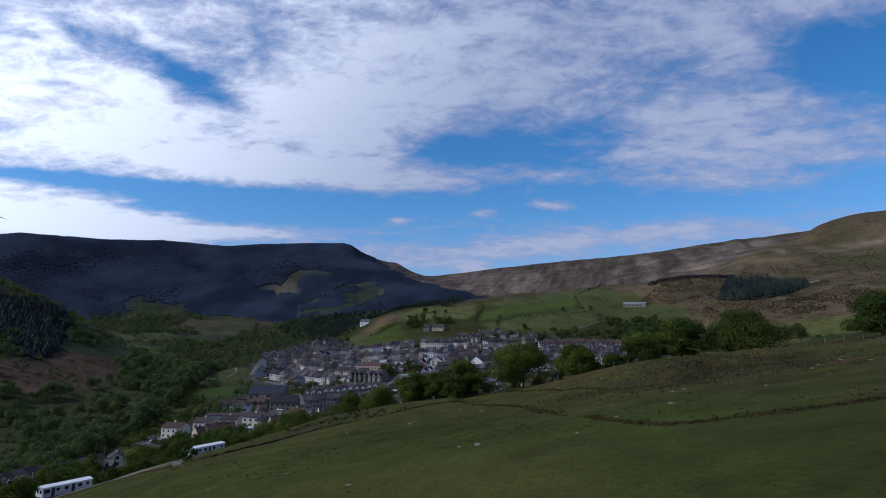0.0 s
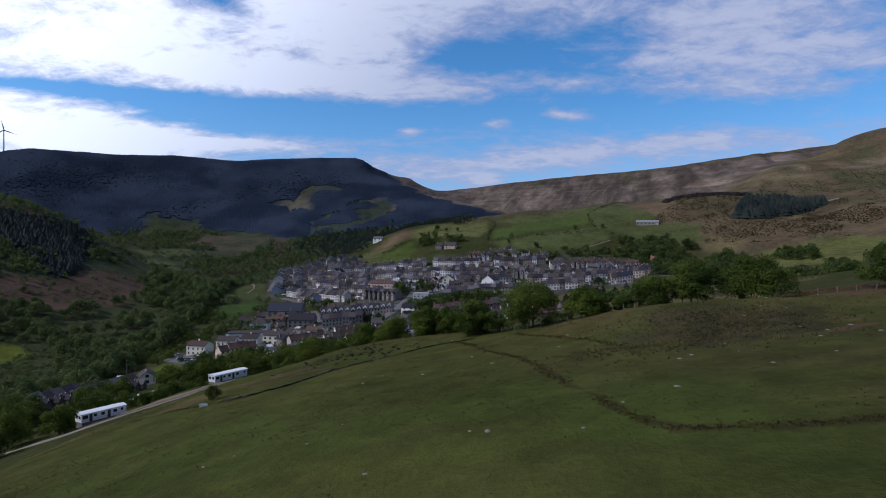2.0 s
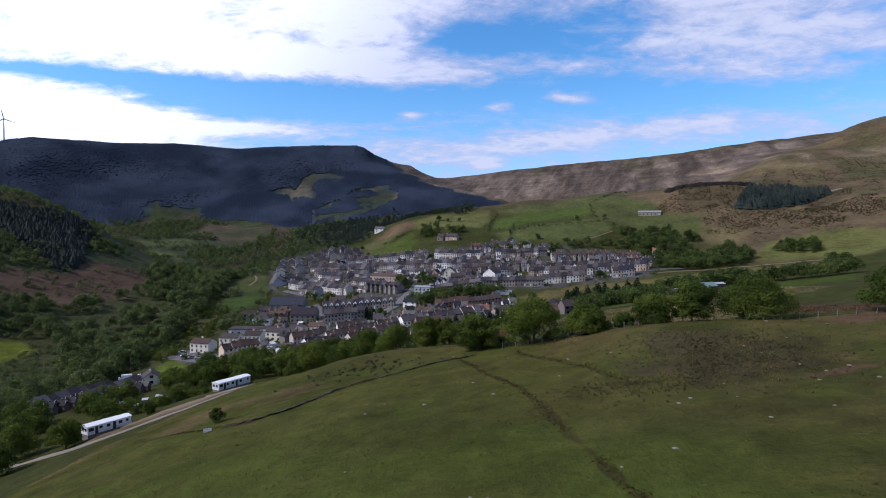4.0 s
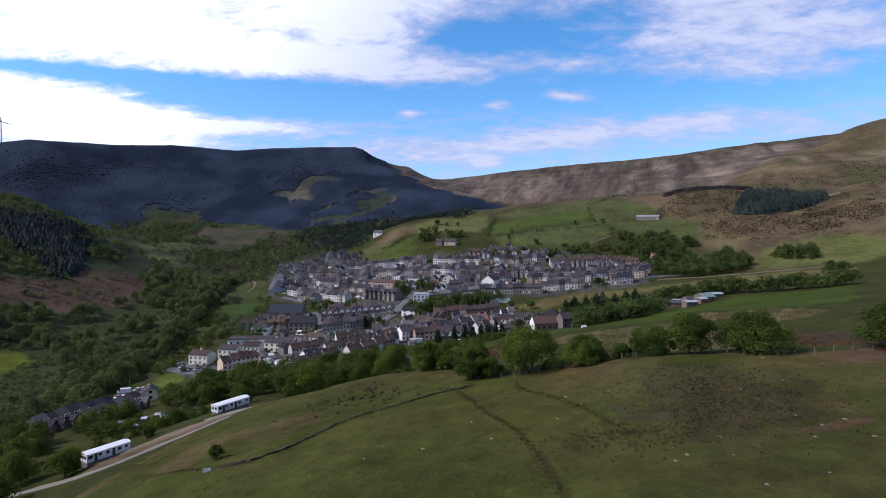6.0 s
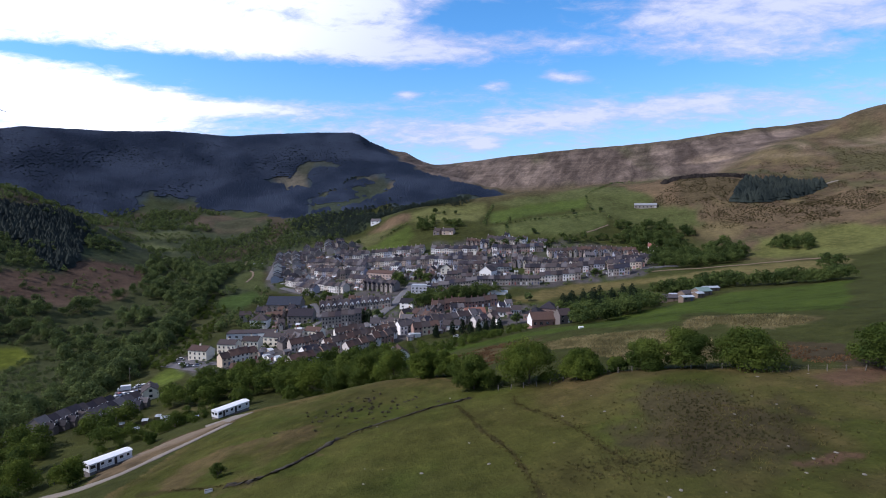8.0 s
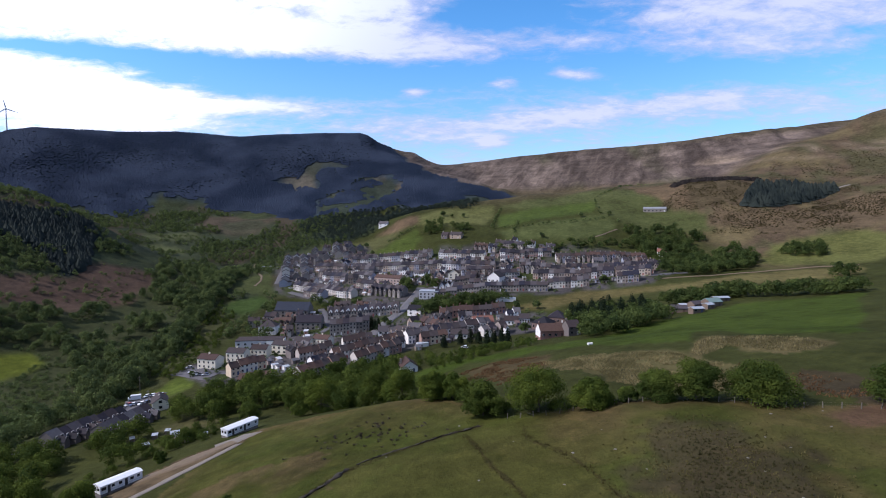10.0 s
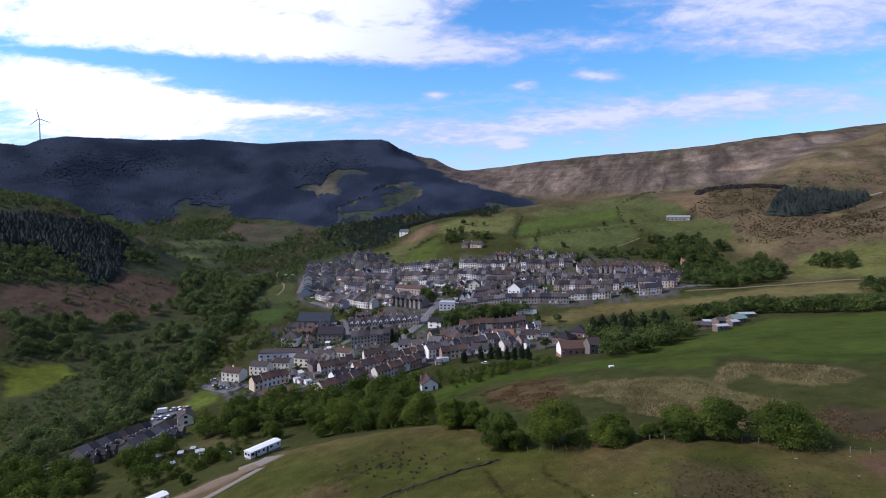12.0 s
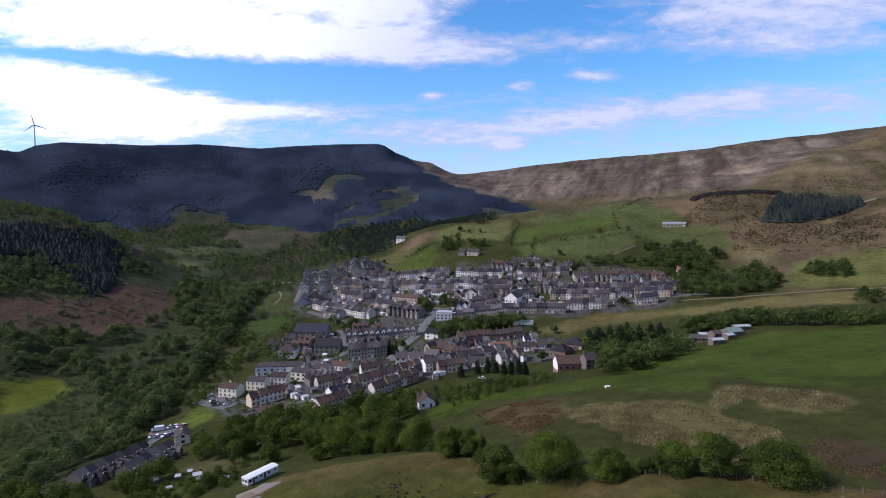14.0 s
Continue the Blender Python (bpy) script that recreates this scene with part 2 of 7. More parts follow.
M_ROAD = surface("pale_worn_road", (0.105, 0.102, 0.106), 0.9, 0.2, 5.0, 0.2)
M_GRAVEL = surface("pale_gravel", (0.17, 0.148, 0.122), 0.95, 0.3, 2.5, 0.3, mark=(0.15, 0.125, 0.08))
M_EARTH = surface("bare_earth", (0.135, 0.098, 0.060), 0.95, 0.4, 2.0, 0.3, mark=(0.075, 0.072, 0.028))
M_STONE = surface("field_stone", (0.17, 0.158, 0.13), 0.95, 0.35, 0.7, 0.4)
M_BARK = surface("bark", (0.075, 0.06, 0.045), 0.95, 0.35, 0.6, 0.4)
M_METAL = surface("galvanised_metal", (0.45, 0.46, 0.47), 0.45, 0.1, 1.0, 0.0, metal=0.7)
M_TURBINE = surface("turbine_white", (0.78, 0.79, 0.80), 0.5, 0.05, 4.0, 0.0)
M_CARAVAN = surface("caravan_panel", (0.70, 0.71, 0.72), 0.45, 0.06, 1.5, 0.03, mark=(0.55, 0.55, 0.53))
M_CAR = surface("car_paint", (0.5, 0.5, 0.5), 0.3, 0.04, 1.0, 0.0, palette=[(0.7, 0.7, 0.7), (0.72, 0.72, 0.74), (0.25, 0.26, 0.28), (0.03, 0.03, 0.035), (0.7, 0.71, 0.72), (0.28, 0.02, 0.02), (0.04, 0.07, 0.16), (0.4, 0.41, 0.43)])
M_TYRE = surface("tyre_rubber", (0.02, 0.02, 0.02), 0.9, 0.1, 0.3, 0.0)
M_LEAF = foliage("spring_leaves", (0.027, 0.046, 0.011), (0.100, 0.132, 0.024), 8.0)
M_LEAF_BRIGHT = foliage("sunlit_oak_leaves", (0.040, 0.064, 0.012), (0.118, 0.150, 0.024), 5.0)
M_LEAF_WOOD = foliage("woodland_leaves", (0.030, 0.050, 0.022), (0.145, 0.182, 0.060), 8.0)
# blue put into the needle colour for haze over the far mountainside
M_CONIFER_HAZED = foliage("conifer_needles", (0.017, 0.026, 0.046), (0.050, 0.066, 0.100), 95.0, even=0.92)
# far leaves dulled and blued in colour, haze to match the conifers
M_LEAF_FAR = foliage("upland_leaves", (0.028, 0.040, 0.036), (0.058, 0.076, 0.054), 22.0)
M_LEAF_HEDGE = foliage("hedgerow_leaves", (0.024, 0.042, 0.014), (0.100, 0.132, 0.036), 8.0)
M_PLANTATION = foliage("plantation_needles", (0.018, 0.025, 0.024), (0.040, 0.050, 0.042), 20.0, even=0.8)
# near-black brown carries the shade of this wall of low trees
M_HEATH_EDGE = foliage("dark_heather", (0.016, 0.014, 0.014), (0.040, 0.034, 0.030), 12.0)
M_FIR = foliage("dark_fir_needles", (0.012, 0.020, 0.012), (0.030, 0.044, 0.022), 9.0)
M_SCRUB = foliage("gorse_and_scrub", (0.026, 0.026, 0.013), (0.080, 0.068, 0.028), 9.0)
M_TUFT = foliage("rush_tufts", (0.045, 0.045, 0.020), (0.15, 0.13, 0.05), 6.0)
M_GRASS = foliage("pasture_grass", (0.034, 0.038, 0.008), (0.074, 0.070, 0.018), 5.0)
M_RANK = foliage("rank_grass", (0.030, 0.026, 0.010), (0.085, 0.070, 0.024), 2.0)
M_REED = foliage("bleached_reeds", (0.090, 0.082, 0.034), (0.30, 0.25, 0.12), 7.0)
M_BRACKEN = foliage("dead_bracken", (0.066, 0.038, 0.019), (0.165, 0.095, 0.046), 6.0)
M_EARTH_DARK = surface("dark_turned_earth", (0.040, 0.031, 0.018), 0.95, 0.5, 1.5, 0.3, mark=(0.060, 0.052, 0.018))
# bank earth painted near black for the shade on its near face
M_BANK_SHADE = surface("worn_ditch", (0.022, 0.017, 0.009), 0.95, 0.5, 1.5, 0.3, mark=(0.030, 0.029, 0.010))
M_POST = surface("silvered_post", (0.13, 0.115, 0.095), 0.9, 0.3, 0.4, 0.2)
M_DARK_DOOR = surface("dark_door", (0.035, 0.035, 0.04), 0.4, 0.1, 0.5, 0.0)
# ---- the lie of the land: crests, spurs, terraces and streams, with heights between them ----
CREST_WEST = [(-1900, 900, 215), (-1400, 960, 215), (-897, 1030, 219), (-876, 1060, 225), (-867, 1075, 236), (-804, 1090, 238), (-758, 1160, 246), (-678, 1240, 254), (-565, 1280, 247), (-506, 1300, 244), (-410, 1300, 249), (-303, 1300, 252), (-211, 1300, 255), (-146, 1330, 233), (-82, 1400, 214), (-30, 1480, 208)]
CREST_NORTH = [(63, 1460, 222), (192, 1440, 231), (312, 1400, 237), (438, 1320, 240), (529, 1260, 247), (608, 1200, 253), (671, 1150, 255), (720, 1110, 253), (1100, 1000, 250)]
SPUR = [(-136, 1245, 205), (-45, 1180, 172), (36, 1110, 143), (119, 1050, 117), (150, 1010, 95)]
LEDGE = [(462, 870, 144), (495, 873, 162), (539, 875, 177), (562, 870, 181), (609, 850, 180), (652, 830, 180), (580, 900, 190), (640, 880, 197)]
HUMP = [(656, 960, 216), (668, 935, 231), (697, 910, 240), (712, 880, 240), (760, 800, 238), (1000, 600, 235), (1300, 500, 235), (610, 980, 205)]
SCARP_FOOT = [(66, 1250, 130), (154, 1150, 104), (257, 1100, 108), (391, 1000, 126), (451, 930, 134), (200, 950, 88), (110, 900, 72), (330, 930, 118)]
GREEN_CREST = [(-97, 740, 40), (-68, 760, 66), (-22, 780, 80), (59, 800, 93), (126, 820, 101), (213, 840, 110), (266, 850, 115), (329, 840, 119)]
GREEN_SLOPE = [(-2, 643, 47), (63, 746, 76), (-101, 700, 36), (256, 691, 77), (288, 693, 87), (202, 587, 36), (120, 640, 56)]
EAST_SLOPE = [(348, 722, 113), (394, 720, 112), (420, 682, 98), (471, 690, 108), (371, 561, 58), (500, 560, 92), (700, 560, 140), (330, 470, 34), (480, 440, 70)]
TOWN = [(-163, 551, -3), (-133, 668, 26), (-60, 640, 30), (-120, 600, 12), (36, 502, 8), (213, 560, 28), (173, 475, 20), (100, 520, 14), (-17, 492, -1), (-34, 491, -2), (22, 448, 3), (62, 367, -2), (36, 366, -6), (-36, 376, -9), (-118, 391, -20), (-155, 334, -20), (120, 430, 8)]
STREAM = [(-330, 120, -46), (-260, 217, -36), (-215, 300, -31), (-205, 400, -22), (-205, 503, -10), (-274, 666, -2), (-340, 720, 10), (-422, 768, 26), (-577, 887, 60)]
WEST_SIDE = [(-290, 351, -21), (-301, 488, 1), (-320, 551, 17), (-391, 848, 44), (-328, 1140, 134), (-282, 1100, 122), (-220, 860, 44), (-150, 900, 62), (-60, 960, 78), (-180, 1000, 92), (-700, 900, 95), (-900, 850, 110), (-480, 1000, 78), (-600, 1080, 150), (-450, 1150, 165)]
WEST_HILL = [(-560, 620, 112), (-475, 620, 95), (-402, 600, 62), (-371, 585, 38), (-420, 480, 42), (-600, 420, 92), (-390, 330, 12), (-480, 180, 20), (-800, 500, 150), (-900, 100, 120)]
HOME_FIELD = [(4, 50, 24.8), (23, 55, 28.1), (54, 76, 30.9), (8, 91, 23.1), (25, 97, 25.9), (80, 107, 34.3), (2, 140, 19.0), (-22, 120, 16.2), (-45, 104, 12.5), (44, 125, 29.8), (17, 131, 23.0), (24, 108, 25.0), (31, 127, 25.8), (62, 119, 31.3), (-4, 154, 18.4), (-17, 163, 15.7), (11, 125, 22.0), (-10, 150, 17.0), (-21, 147, 15.4), (-31, 143, 12.8), (50, 148, 24.8), (64, 146, 27.2), (82, 138, 30.0), (-40, 162, 10.0), (-66, 150, 3.2), (110, 60, 43), (-90, 40, 2)]
DROP = [(-90, 155, -4.9), (-67, 187, -1.8), (-84, 184, -4.5), (-74, 178, -0.8), (-95, 146, -4.4), (-104, 140, -8), (-100, 200, -11.5), (-147, 212, -19), (-160, 252, -25), (-162, 300, -25), (-120, 260, -18), (-90, 235, -13), (-45, 215, -4), (0, 182, 12), (-10, 235, 1), (40, 160, 24.5), (52, 259, 12.5), (36, 262, 10), (-25, 275, -8), (-82, 290, -16), (-140, 90, -16), (-200, 120, -30), (20, 150, 21)]
PASTURE = [(112, 161, 35), (89, 208, 27.5), (135, 203, 32), (66, 250, 16), (85, 262, 15), (163, 325, 18), (243, 330, 29), (308, 400, 33), (250, 230, 44), (400, 260, 72), (120, 290, 17)]
BEHIND = [(0, -60, 31), (80, -60, 50), (-100, -60, 8), (-250, -150, -30), (0, -400, 60), (300, -200, 110), (-500, -300, 0), (700, 100, 180), (0, -1500, 180), (1500, -800, 240), (-1500, -800, 160), (0, 2400, 225), (1600, 1800, 240), (-1600, 2200, 240), (-2600, 500, 200), (2600, 300, 240)]
LAND = np.array(CREST_WEST + CREST_NORTH + SPUR + LEDGE + HUMP + SCARP_FOOT + GREEN_CREST + GREEN_SLOPE + EAST_SLOPE + TOWN + STREAM + WEST_SIDE + WEST_HILL + HOME_FIELD + DROP + PASTURE + BEHIND, float)


def _kernel(dx, dy):
    return np.sqrt(dx * dx + dy * dy + 18.0 ** 2)


def _weights():
    x, y, z = LAND.T
    n = len(LAND)
    a = np.zeros((n + 1, n + 1))
    a[:n, :n] = _kernel(x[:, None] - x, y[:, None] - y)
    a[np.arange(n), np.arange(n)] -= 1.5  # lets the surface pass a little beside each height
    a[:n, n] = a[n, :n] = 1
    return np.linalg.solve(a, np.r_[z, 0.0])


WEIGHTS = _weights()
LATTICE = np.random.default_rng(11).random((256, 256))


def lattice_noise(x, y, size):
    """Smooth noise from -1 to 1 with waves about size metres long."""
    u, v = np.asarray(x, float) / size + 40.3, np.asarray(y, float) / size + 17.9
    i, j = np.floor(u).astype(int), np.floor(v).astype(int)
    a, b = u - i, v - j
    a, b = a * a * (3 - 2 * a), b * b * (3 - 2 * b)
    g = LATTICE
    low = g[i % 256, j % 256] * (1 - a) + g[(i + 1) % 256, j % 256] * a
    top = g[i % 256, (j + 1) % 256] * (1 - a) + g[(i + 1) % 256, (j + 1) % 256] * a
    return 2 * (low * (1 - b) + top * b) - 1


def step(value, low, high):
    s = np.clip((np.asarray(value, float) - low) / (high - low), 0, 1)
    return s * s * (3 - 2 * s)


# the skyline round the valley head: bearing in degrees, distance and height of the crest
SKYLINE = [(-56, 1700, 215), (-46, 1460, 222), (-41, 1368, 222), (-39.7, 1374, 224), (-39.3, 1378, 233), (-37, 1360, 243), (-33.2, 1385, 249), (-31, 1399, 251), (-26.4, 1406, 260), (-23.7, 1399, 257.5), (-20.6, 1390, 254.5), (-17.4, 1363, 259), (-13, 1335, 261.5), (-9.2, 1318, 261.7), (-8.5, 1322, 258), (-7.4, 1330, 243), (-6.3, 1338, 234), (-4.2, 1383, 226), (-2.8, 1422, 214), (-1.6, 1464, 206.5), (-0.9, 1480, 205), (0.8, 1474, 208.6)]
SKYLINE += [(1.9, 1466, 211), (4.2, 1458, 217), (7, 1454, 225), (9.8, 1444, 230.5), (12.5, 1434, 235.2), (15.2, 1414, 236.3), (17.8, 1395, 236.7), (20.3, 1380, 238.5), (22.8, 1367, 240.7), (25.1, 1355, 245.5), (27.4, 1343, 249.3), (29.6, 1334, 249.5), (31.7, 1327, 250.5), (33.5, 1328, 255), (35.2, 1348, 258), (46, 1460, 262), (56, 1600, 262)]
SKY_AZ, SKY_FAR, SKY_Z = np.array(SKYLINE).T


def raw_height(x, y):
    """The land as its heights give it, before the crests are drawn out."""
    x, y = np.atleast_1d(np.asarray(x, float)), np.atleast_1d(np.asarray(y, float))
    z = np.full(x.shape, WEIGHTS[-1])
    for (px, py, _), w in zip(LAND, WEIGHTS):
        z += w * _kernel(x - px, y - py)
    far = step(np.hypot(x, y), 450, 900)
    scarp = step(y - 0.35 * np.abs(x - 250), 780, 1000) * step(x, -100, 150)
    z += far * (4 * lattice_noise(x, y, 90) + 2 * lattice_noise(x, y, 40))
    gullies = step(y + 0.1 * x, 800, 1000) * step(x, 0, -140)
    z += gullies * (10 * np.abs(lattice_noise(x + 0.25 * y, y * 0.3, 85)) - 4 + 4 * lattice_noise(x - 0.2 * y, y * 0.4, 48))
    z += scarp * (6 * np.abs(lattice_noise(x - 0.25 * y, y * 0.35, 50)) - 3 + 2 * lattice_noise(x, y * 0.5, 22))
    return z


CREST_AZ = np.arange(-56, 56.01, 0.25)
CREST_FAR = np.interp(CREST_AZ, SKY_AZ, SKY_FAR)
CREST_LIFT = np.interp(CREST_AZ, SKY_AZ, SKY_Z) - raw_height(CREST_FAR * np.sin(np.radians(CREST_AZ)), CREST_FAR * np.cos(np.radians(CREST_AZ)))


def height(x, y):
    """The ground's height in metres: behind each crest the moor falls away."""
    x, y = np.atleast_1d(np.asarray(x, float)), np.atleast_1d(np.asarray(y, float))
    z = raw_height(x, y)
    az, far = np.degrees(np.arctan2(x, y)), np.hypot(x, y)
    rim = np.interp(az, CREST_AZ, CREST_FAR)
    held = step(np.abs(az), 55, 47)
    z += held * np.interp(az, CREST_AZ, CREST_LIFT) * step(far, rim - 190, rim)
    back = np.interp(az, SKY_AZ, SKY_Z) - 0.05 * (far - rim)
    z = np.where((far > rim) & (held > 0), z * (1 - held) + held * np.minimum(z, back), z)
    return z + (0.35 * lattice_noise(x, y, 13) + 0.12 * lattice_noise(x, y, 4.0)) * step(far, 1300, 900)


def ground_z(x, y):
    return float(height(x, y)[0])
# rows of terraced houses: both ends of the front in plan
ROWS = {
    'terrace_top': [(-80, 610, -21, 595), (-13, 590, 35, 574), (41, 520, 63, 521), (-109, 612, -82, 608)],
    'terrace_long': [(-104, 589, 43, 544)],
    'terrace_gabled': [(106, 557, 194, 552)],
    'terrace_mid': [(68, 538, 183, 500), (10, 538, 40, 533)],
    'terrace_cars': [(77, 517, 146, 495), (147, 493, 173, 479)],
    'terrace_pale': [(84, 479, 119, 474), (141, 468, 158, 464)],
    'terrace_dark': [(-14, 484, 83, 470), (4, 515, 23, 513)],
    'terrace_white': [(-158, 552, -92, 504)],
    'terrace_column': [(-167, 564, -209, 721), (-148, 578, -181, 690), (-127, 640, -150, 738)],
    'terrace_short': [(-134, 573, -108, 561), (-150, 607, -115, 593), (-103, 551, -93, 552), (-101, 580, -81, 575), (-121, 623, -88, 618), (-10, 353, 28, 374), (48, 603, 77, 592), (77, 574, 104, 570), (-141, 587, -114, 574), (-92, 535, -75, 526), (-101, 564, -80, 555), (52, 577, 76, 570), (-27, 346, -14, 354), (-141, 526, -121, 511)],
    'terrace_fork': [(-74, 515, -43, 497)],
    'terrace_dormer': [(-100, 444, -42, 441)],
    'terrace_tall': [(-87, 393, -59, 396)],
    'terrace_brown': [(-70, 325, -21, 355), (-53, 308, -29, 330)],
    'terrace_lower': [(-79, 288, -59, 310), (-124, 306, -109, 321), (-111, 283, -94, 283), (-92, 331, -74, 344), (-18, 340, -2, 345), (-69, 351, -51, 358)],
    'terrace_red': [(-8, 407, 41, 411), (-22, 386, -1, 367)],
    'terrace_slate': [(-158, 213, -150, 251), (-137, 215, -133, 242)],
}
# single buildings: front left corner, width of the front, bearing of the front in degrees
SINGLES = {
    'cottage': [(-152.6, 326.8, 12.6, -14), (-139.4, 337.0, 12.0, -9), (-126.9, 344.4, 10.6, -5), (-117.1, 356.0, 14.8, -15), (-105.0, 364.2, 11.7, -15), (-92.7, 366.0, 11.5, -18)],
    'works': [(-146.9, 370.8, 31.5, 7)],
    'hall': [(-149.1, 462.6, 28.7, -2)],
    'villa': [(-146.4, 415.0, 13.1, 2)],
    'chapel': [(-120.4, 423.3, 19.7, 0)],
    'annex': [(-162.2, 436.4, 8.8, 14)],
    'school': [(-75.4, 543.9, 29.7, -28)],
    'white_chapel': [(33.7, 505.7, 11.6, -26)],
    'cream_chapel': [(-2.2, 532.4, 9.9, -5)],
    'hotel': [(-28.0, 485.2, 17.2, -7)],
    'slate_house': [(-33.9, 430.3, 11.1, -20), (-38.8, 366.4, 10.0, -39), (-29.2, 369.9, 9.0, -9), (-18.4, 362.0, 8.8, -25), (63.5, 296.0, 7.0, 14), (-11.2, 646.8, 8.7, -32), (-1.2, 640.8, 14.0, -22)],
    'white_house': [(-48.7, 366.1, 6.9, 4), (-101.0, 775.0, 13.0, -15)],
    'tile_house': [(15.5, 376.7, 14.6, 8)],
    'bungalow': [(-0.0, 352.9, 14.5, -2), (37.0, 383.4, 10.1, -10), (48.1, 384.2, 7.0, -1)],
    'pyramid': [(53.7, 363.6, 11.6, -38), (65.8, 373.6, 11.3, -20)],
    'brick_house': [(49.0, 300.0, 14.0, 8)],
    'red_bungalow': [(-24.3, 271.1, 8.2, 17)],
    'cream_house': [(-141.5, 256.0, 7.0, 45)],
    'red_house': [(210.8, 567.0, 8.9, -24)],
    'barn': [(240.1, 694.7, 26.8, -20)],
    'shed_dark': [(133.0, 333.0, 9.5, -10), (149.0, 338.0, 7.0, 20)],
    'shed_pale': [(-238.0, 684.0, 14.0, 0), (139.0, 316.8, 7.5, 14), (168.0, 352.0, 11.0, 12), (143.0, 345.0, 5.0, -8), (152.0, 327.0, 5.5, 24)],
    'shed_green': [(157.0, 335.0, 10.5, 24)],
    'gable_trio': [(-10.4, 504.2, 4.7, 1), (-5.2, 505.6, 4.7, -7), (-0.0, 506.5, 4.7, -3)],
}
# fields and patches of cover, as outlines in plan
BRACKEN_NEAR = [(3, 235), (18, 236), (26, 232), (37, 218), (35, 198), (29, 186), (20, 182), (15, 173), (14, 191), (7, 207)]
REEDS = [(34, 210), (36, 205), (46, 203), (63, 193), (74, 179), (75, 170), (86, 156), (83, 145), (77, 139), (67, 134), (61, 136), (56, 144), (46, 156), (46, 173), (36, 180)]
REEDS_UPPER = [(84, 190), (93, 195), (102, 187), (111, 178), (112, 165), (108, 160), (100, 160), (94, 169), (90, 179), (78, 172), (77, 177)]
BRACKEN_EAST = [(86, 144), (90, 144), (92, 138), (97, 126), (100, 112), (83, 117), (81, 122), (82, 128), (83, 138)]
SHEEP_FIELD = [(62, 260), (96, 294), (134, 313), (176, 335), (229, 311), (127, 171), (110, 191), (94, 214), (84, 193), (60, 217), (33, 246)]
GREEN_STRIP = [(-16, 272), (3, 274), (27, 255), (44, 251), (32, 236), (6, 254), (-9, 237), (-20, 245)]
STRAW_FIELD = [(52, 419), (79, 450), (108, 457), (146, 446), (168, 440), (166, 425), (139, 427), (92, 427), (80, 408)]
STRAW_EAST = [(168, 440), (193, 443), (243, 455), (282, 455), (320, 436), (293, 399), (270, 397), (252, 406), (198, 418), (165, 422)]
LIME_EAST = [(297, 534), (319, 559), (344, 560), (383, 540), (400, 500), (345, 452), (307, 474), (285, 498)]
GREEN_A = [(-45, 755), (61, 777), (58, 733), (43, 686), (-20, 700), (-50, 726)]
GREEN_B = [(65, 737), (195, 753), (184, 709), (56, 666)]
GREEN_C = [(51, 650), (182, 689), (200, 667), (170, 619), (131, 610), (65, 622)]
GREEN_D = [(196, 758), (276, 730), (269, 694), (299, 648), (287, 607), (225, 636), (187, 695)]
GREEN_E = [(68, 769), (144, 780), (204, 803), (285, 766), (273, 732), (195, 753), (99, 742)]
GREEN_F = [(-92, 647), (-75, 676), (-43, 706), (-34, 670), (-44, 627), (-59, 622)]
RUST_SPUR = [(-88, 756), (-65, 763), (-49, 757), (-43, 730), (-61, 723), (-77, 729), (-97, 739), (-103, 754)]
SPUR_GRASS = [(-128, 661), (-129, 745), (-103, 754), (-77, 729), (-61, 723), (-76, 681), (-92, 647)]
WOOD_LOBE = [(-244, 880), (-223, 948), (-183, 945), (-134, 946), (-85, 900), (-92, 778), (-112, 765), (-135, 758), (-156, 763), (-187, 793)]
SPUR_MIX = [(-242, 1031), (-202, 1047), (-186, 1080), (-157, 1114), (-108, 1079), (-95, 996), (-127, 971), (-181, 937), (-225, 957)]
SAND = [(278, 738), (307, 746), (308, 710), (291, 681), (271, 697)]
BRACKEN_WEST = [(-392, 444), (-370, 479), (-338, 501), (-350, 524), (-335, 560), (-302, 565), (-285, 532), (-282, 493), (-282, 461), (-312, 433), (-335, 426), (-345, 389)]
WEST_SCRUB = [(-480, 470), (-437, 496), (-424, 521), (-400, 519), (-369, 507), (-340, 500), (-370, 479), (-392, 444), (-440, 430)]
HEATHER = [(299, 648), (284, 601), (326, 572), (353, 570), (403, 552), (470, 560), (480, 630), (405, 627), (356, 626), (323, 646)]
RUST_HILL = [(255, 800), (318, 782), (300, 720), (291, 681), (273, 686), (279, 721), (255, 743)]
FARM_BACK = [(185, 586), (200, 637), (241, 645), (253, 627), (273, 591), (236, 570), (212, 580)]
SPUR_CLUMP = [(-33, 679), (-28, 713), (-7, 707), (-7, 665)]
SPUR_SHRUBS = [(0, 662), (2, 690), (29, 676), (26, 648)]
BRACKEN_MID = [(-286, 424), (-269, 446), (-249, 405), (-270, 398)]
LIME_WEST = [(-306, 343), (-283, 362), (-263, 352), (-266, 321), (-277, 310)]
VALLEY_GREEN = [(-213, 511), (-184, 537), (-165, 504), (-178, 473), (-197, 478)]
VALLEY_GREEN_B = [(-228, 561), (-237, 608), (-222, 620), (-212, 629), (-192, 597), (-165, 530), (-196, 537)]
MEADOW = [(-380, 584), (-517, 995), (-423, 999), (-282, 915), (-270, 844), (-372, 743), (-349, 574)]
MEADOW_BROWN = [(-420, 920), (-396, 983), (-308, 934), (-296, 883), (-371, 872)]
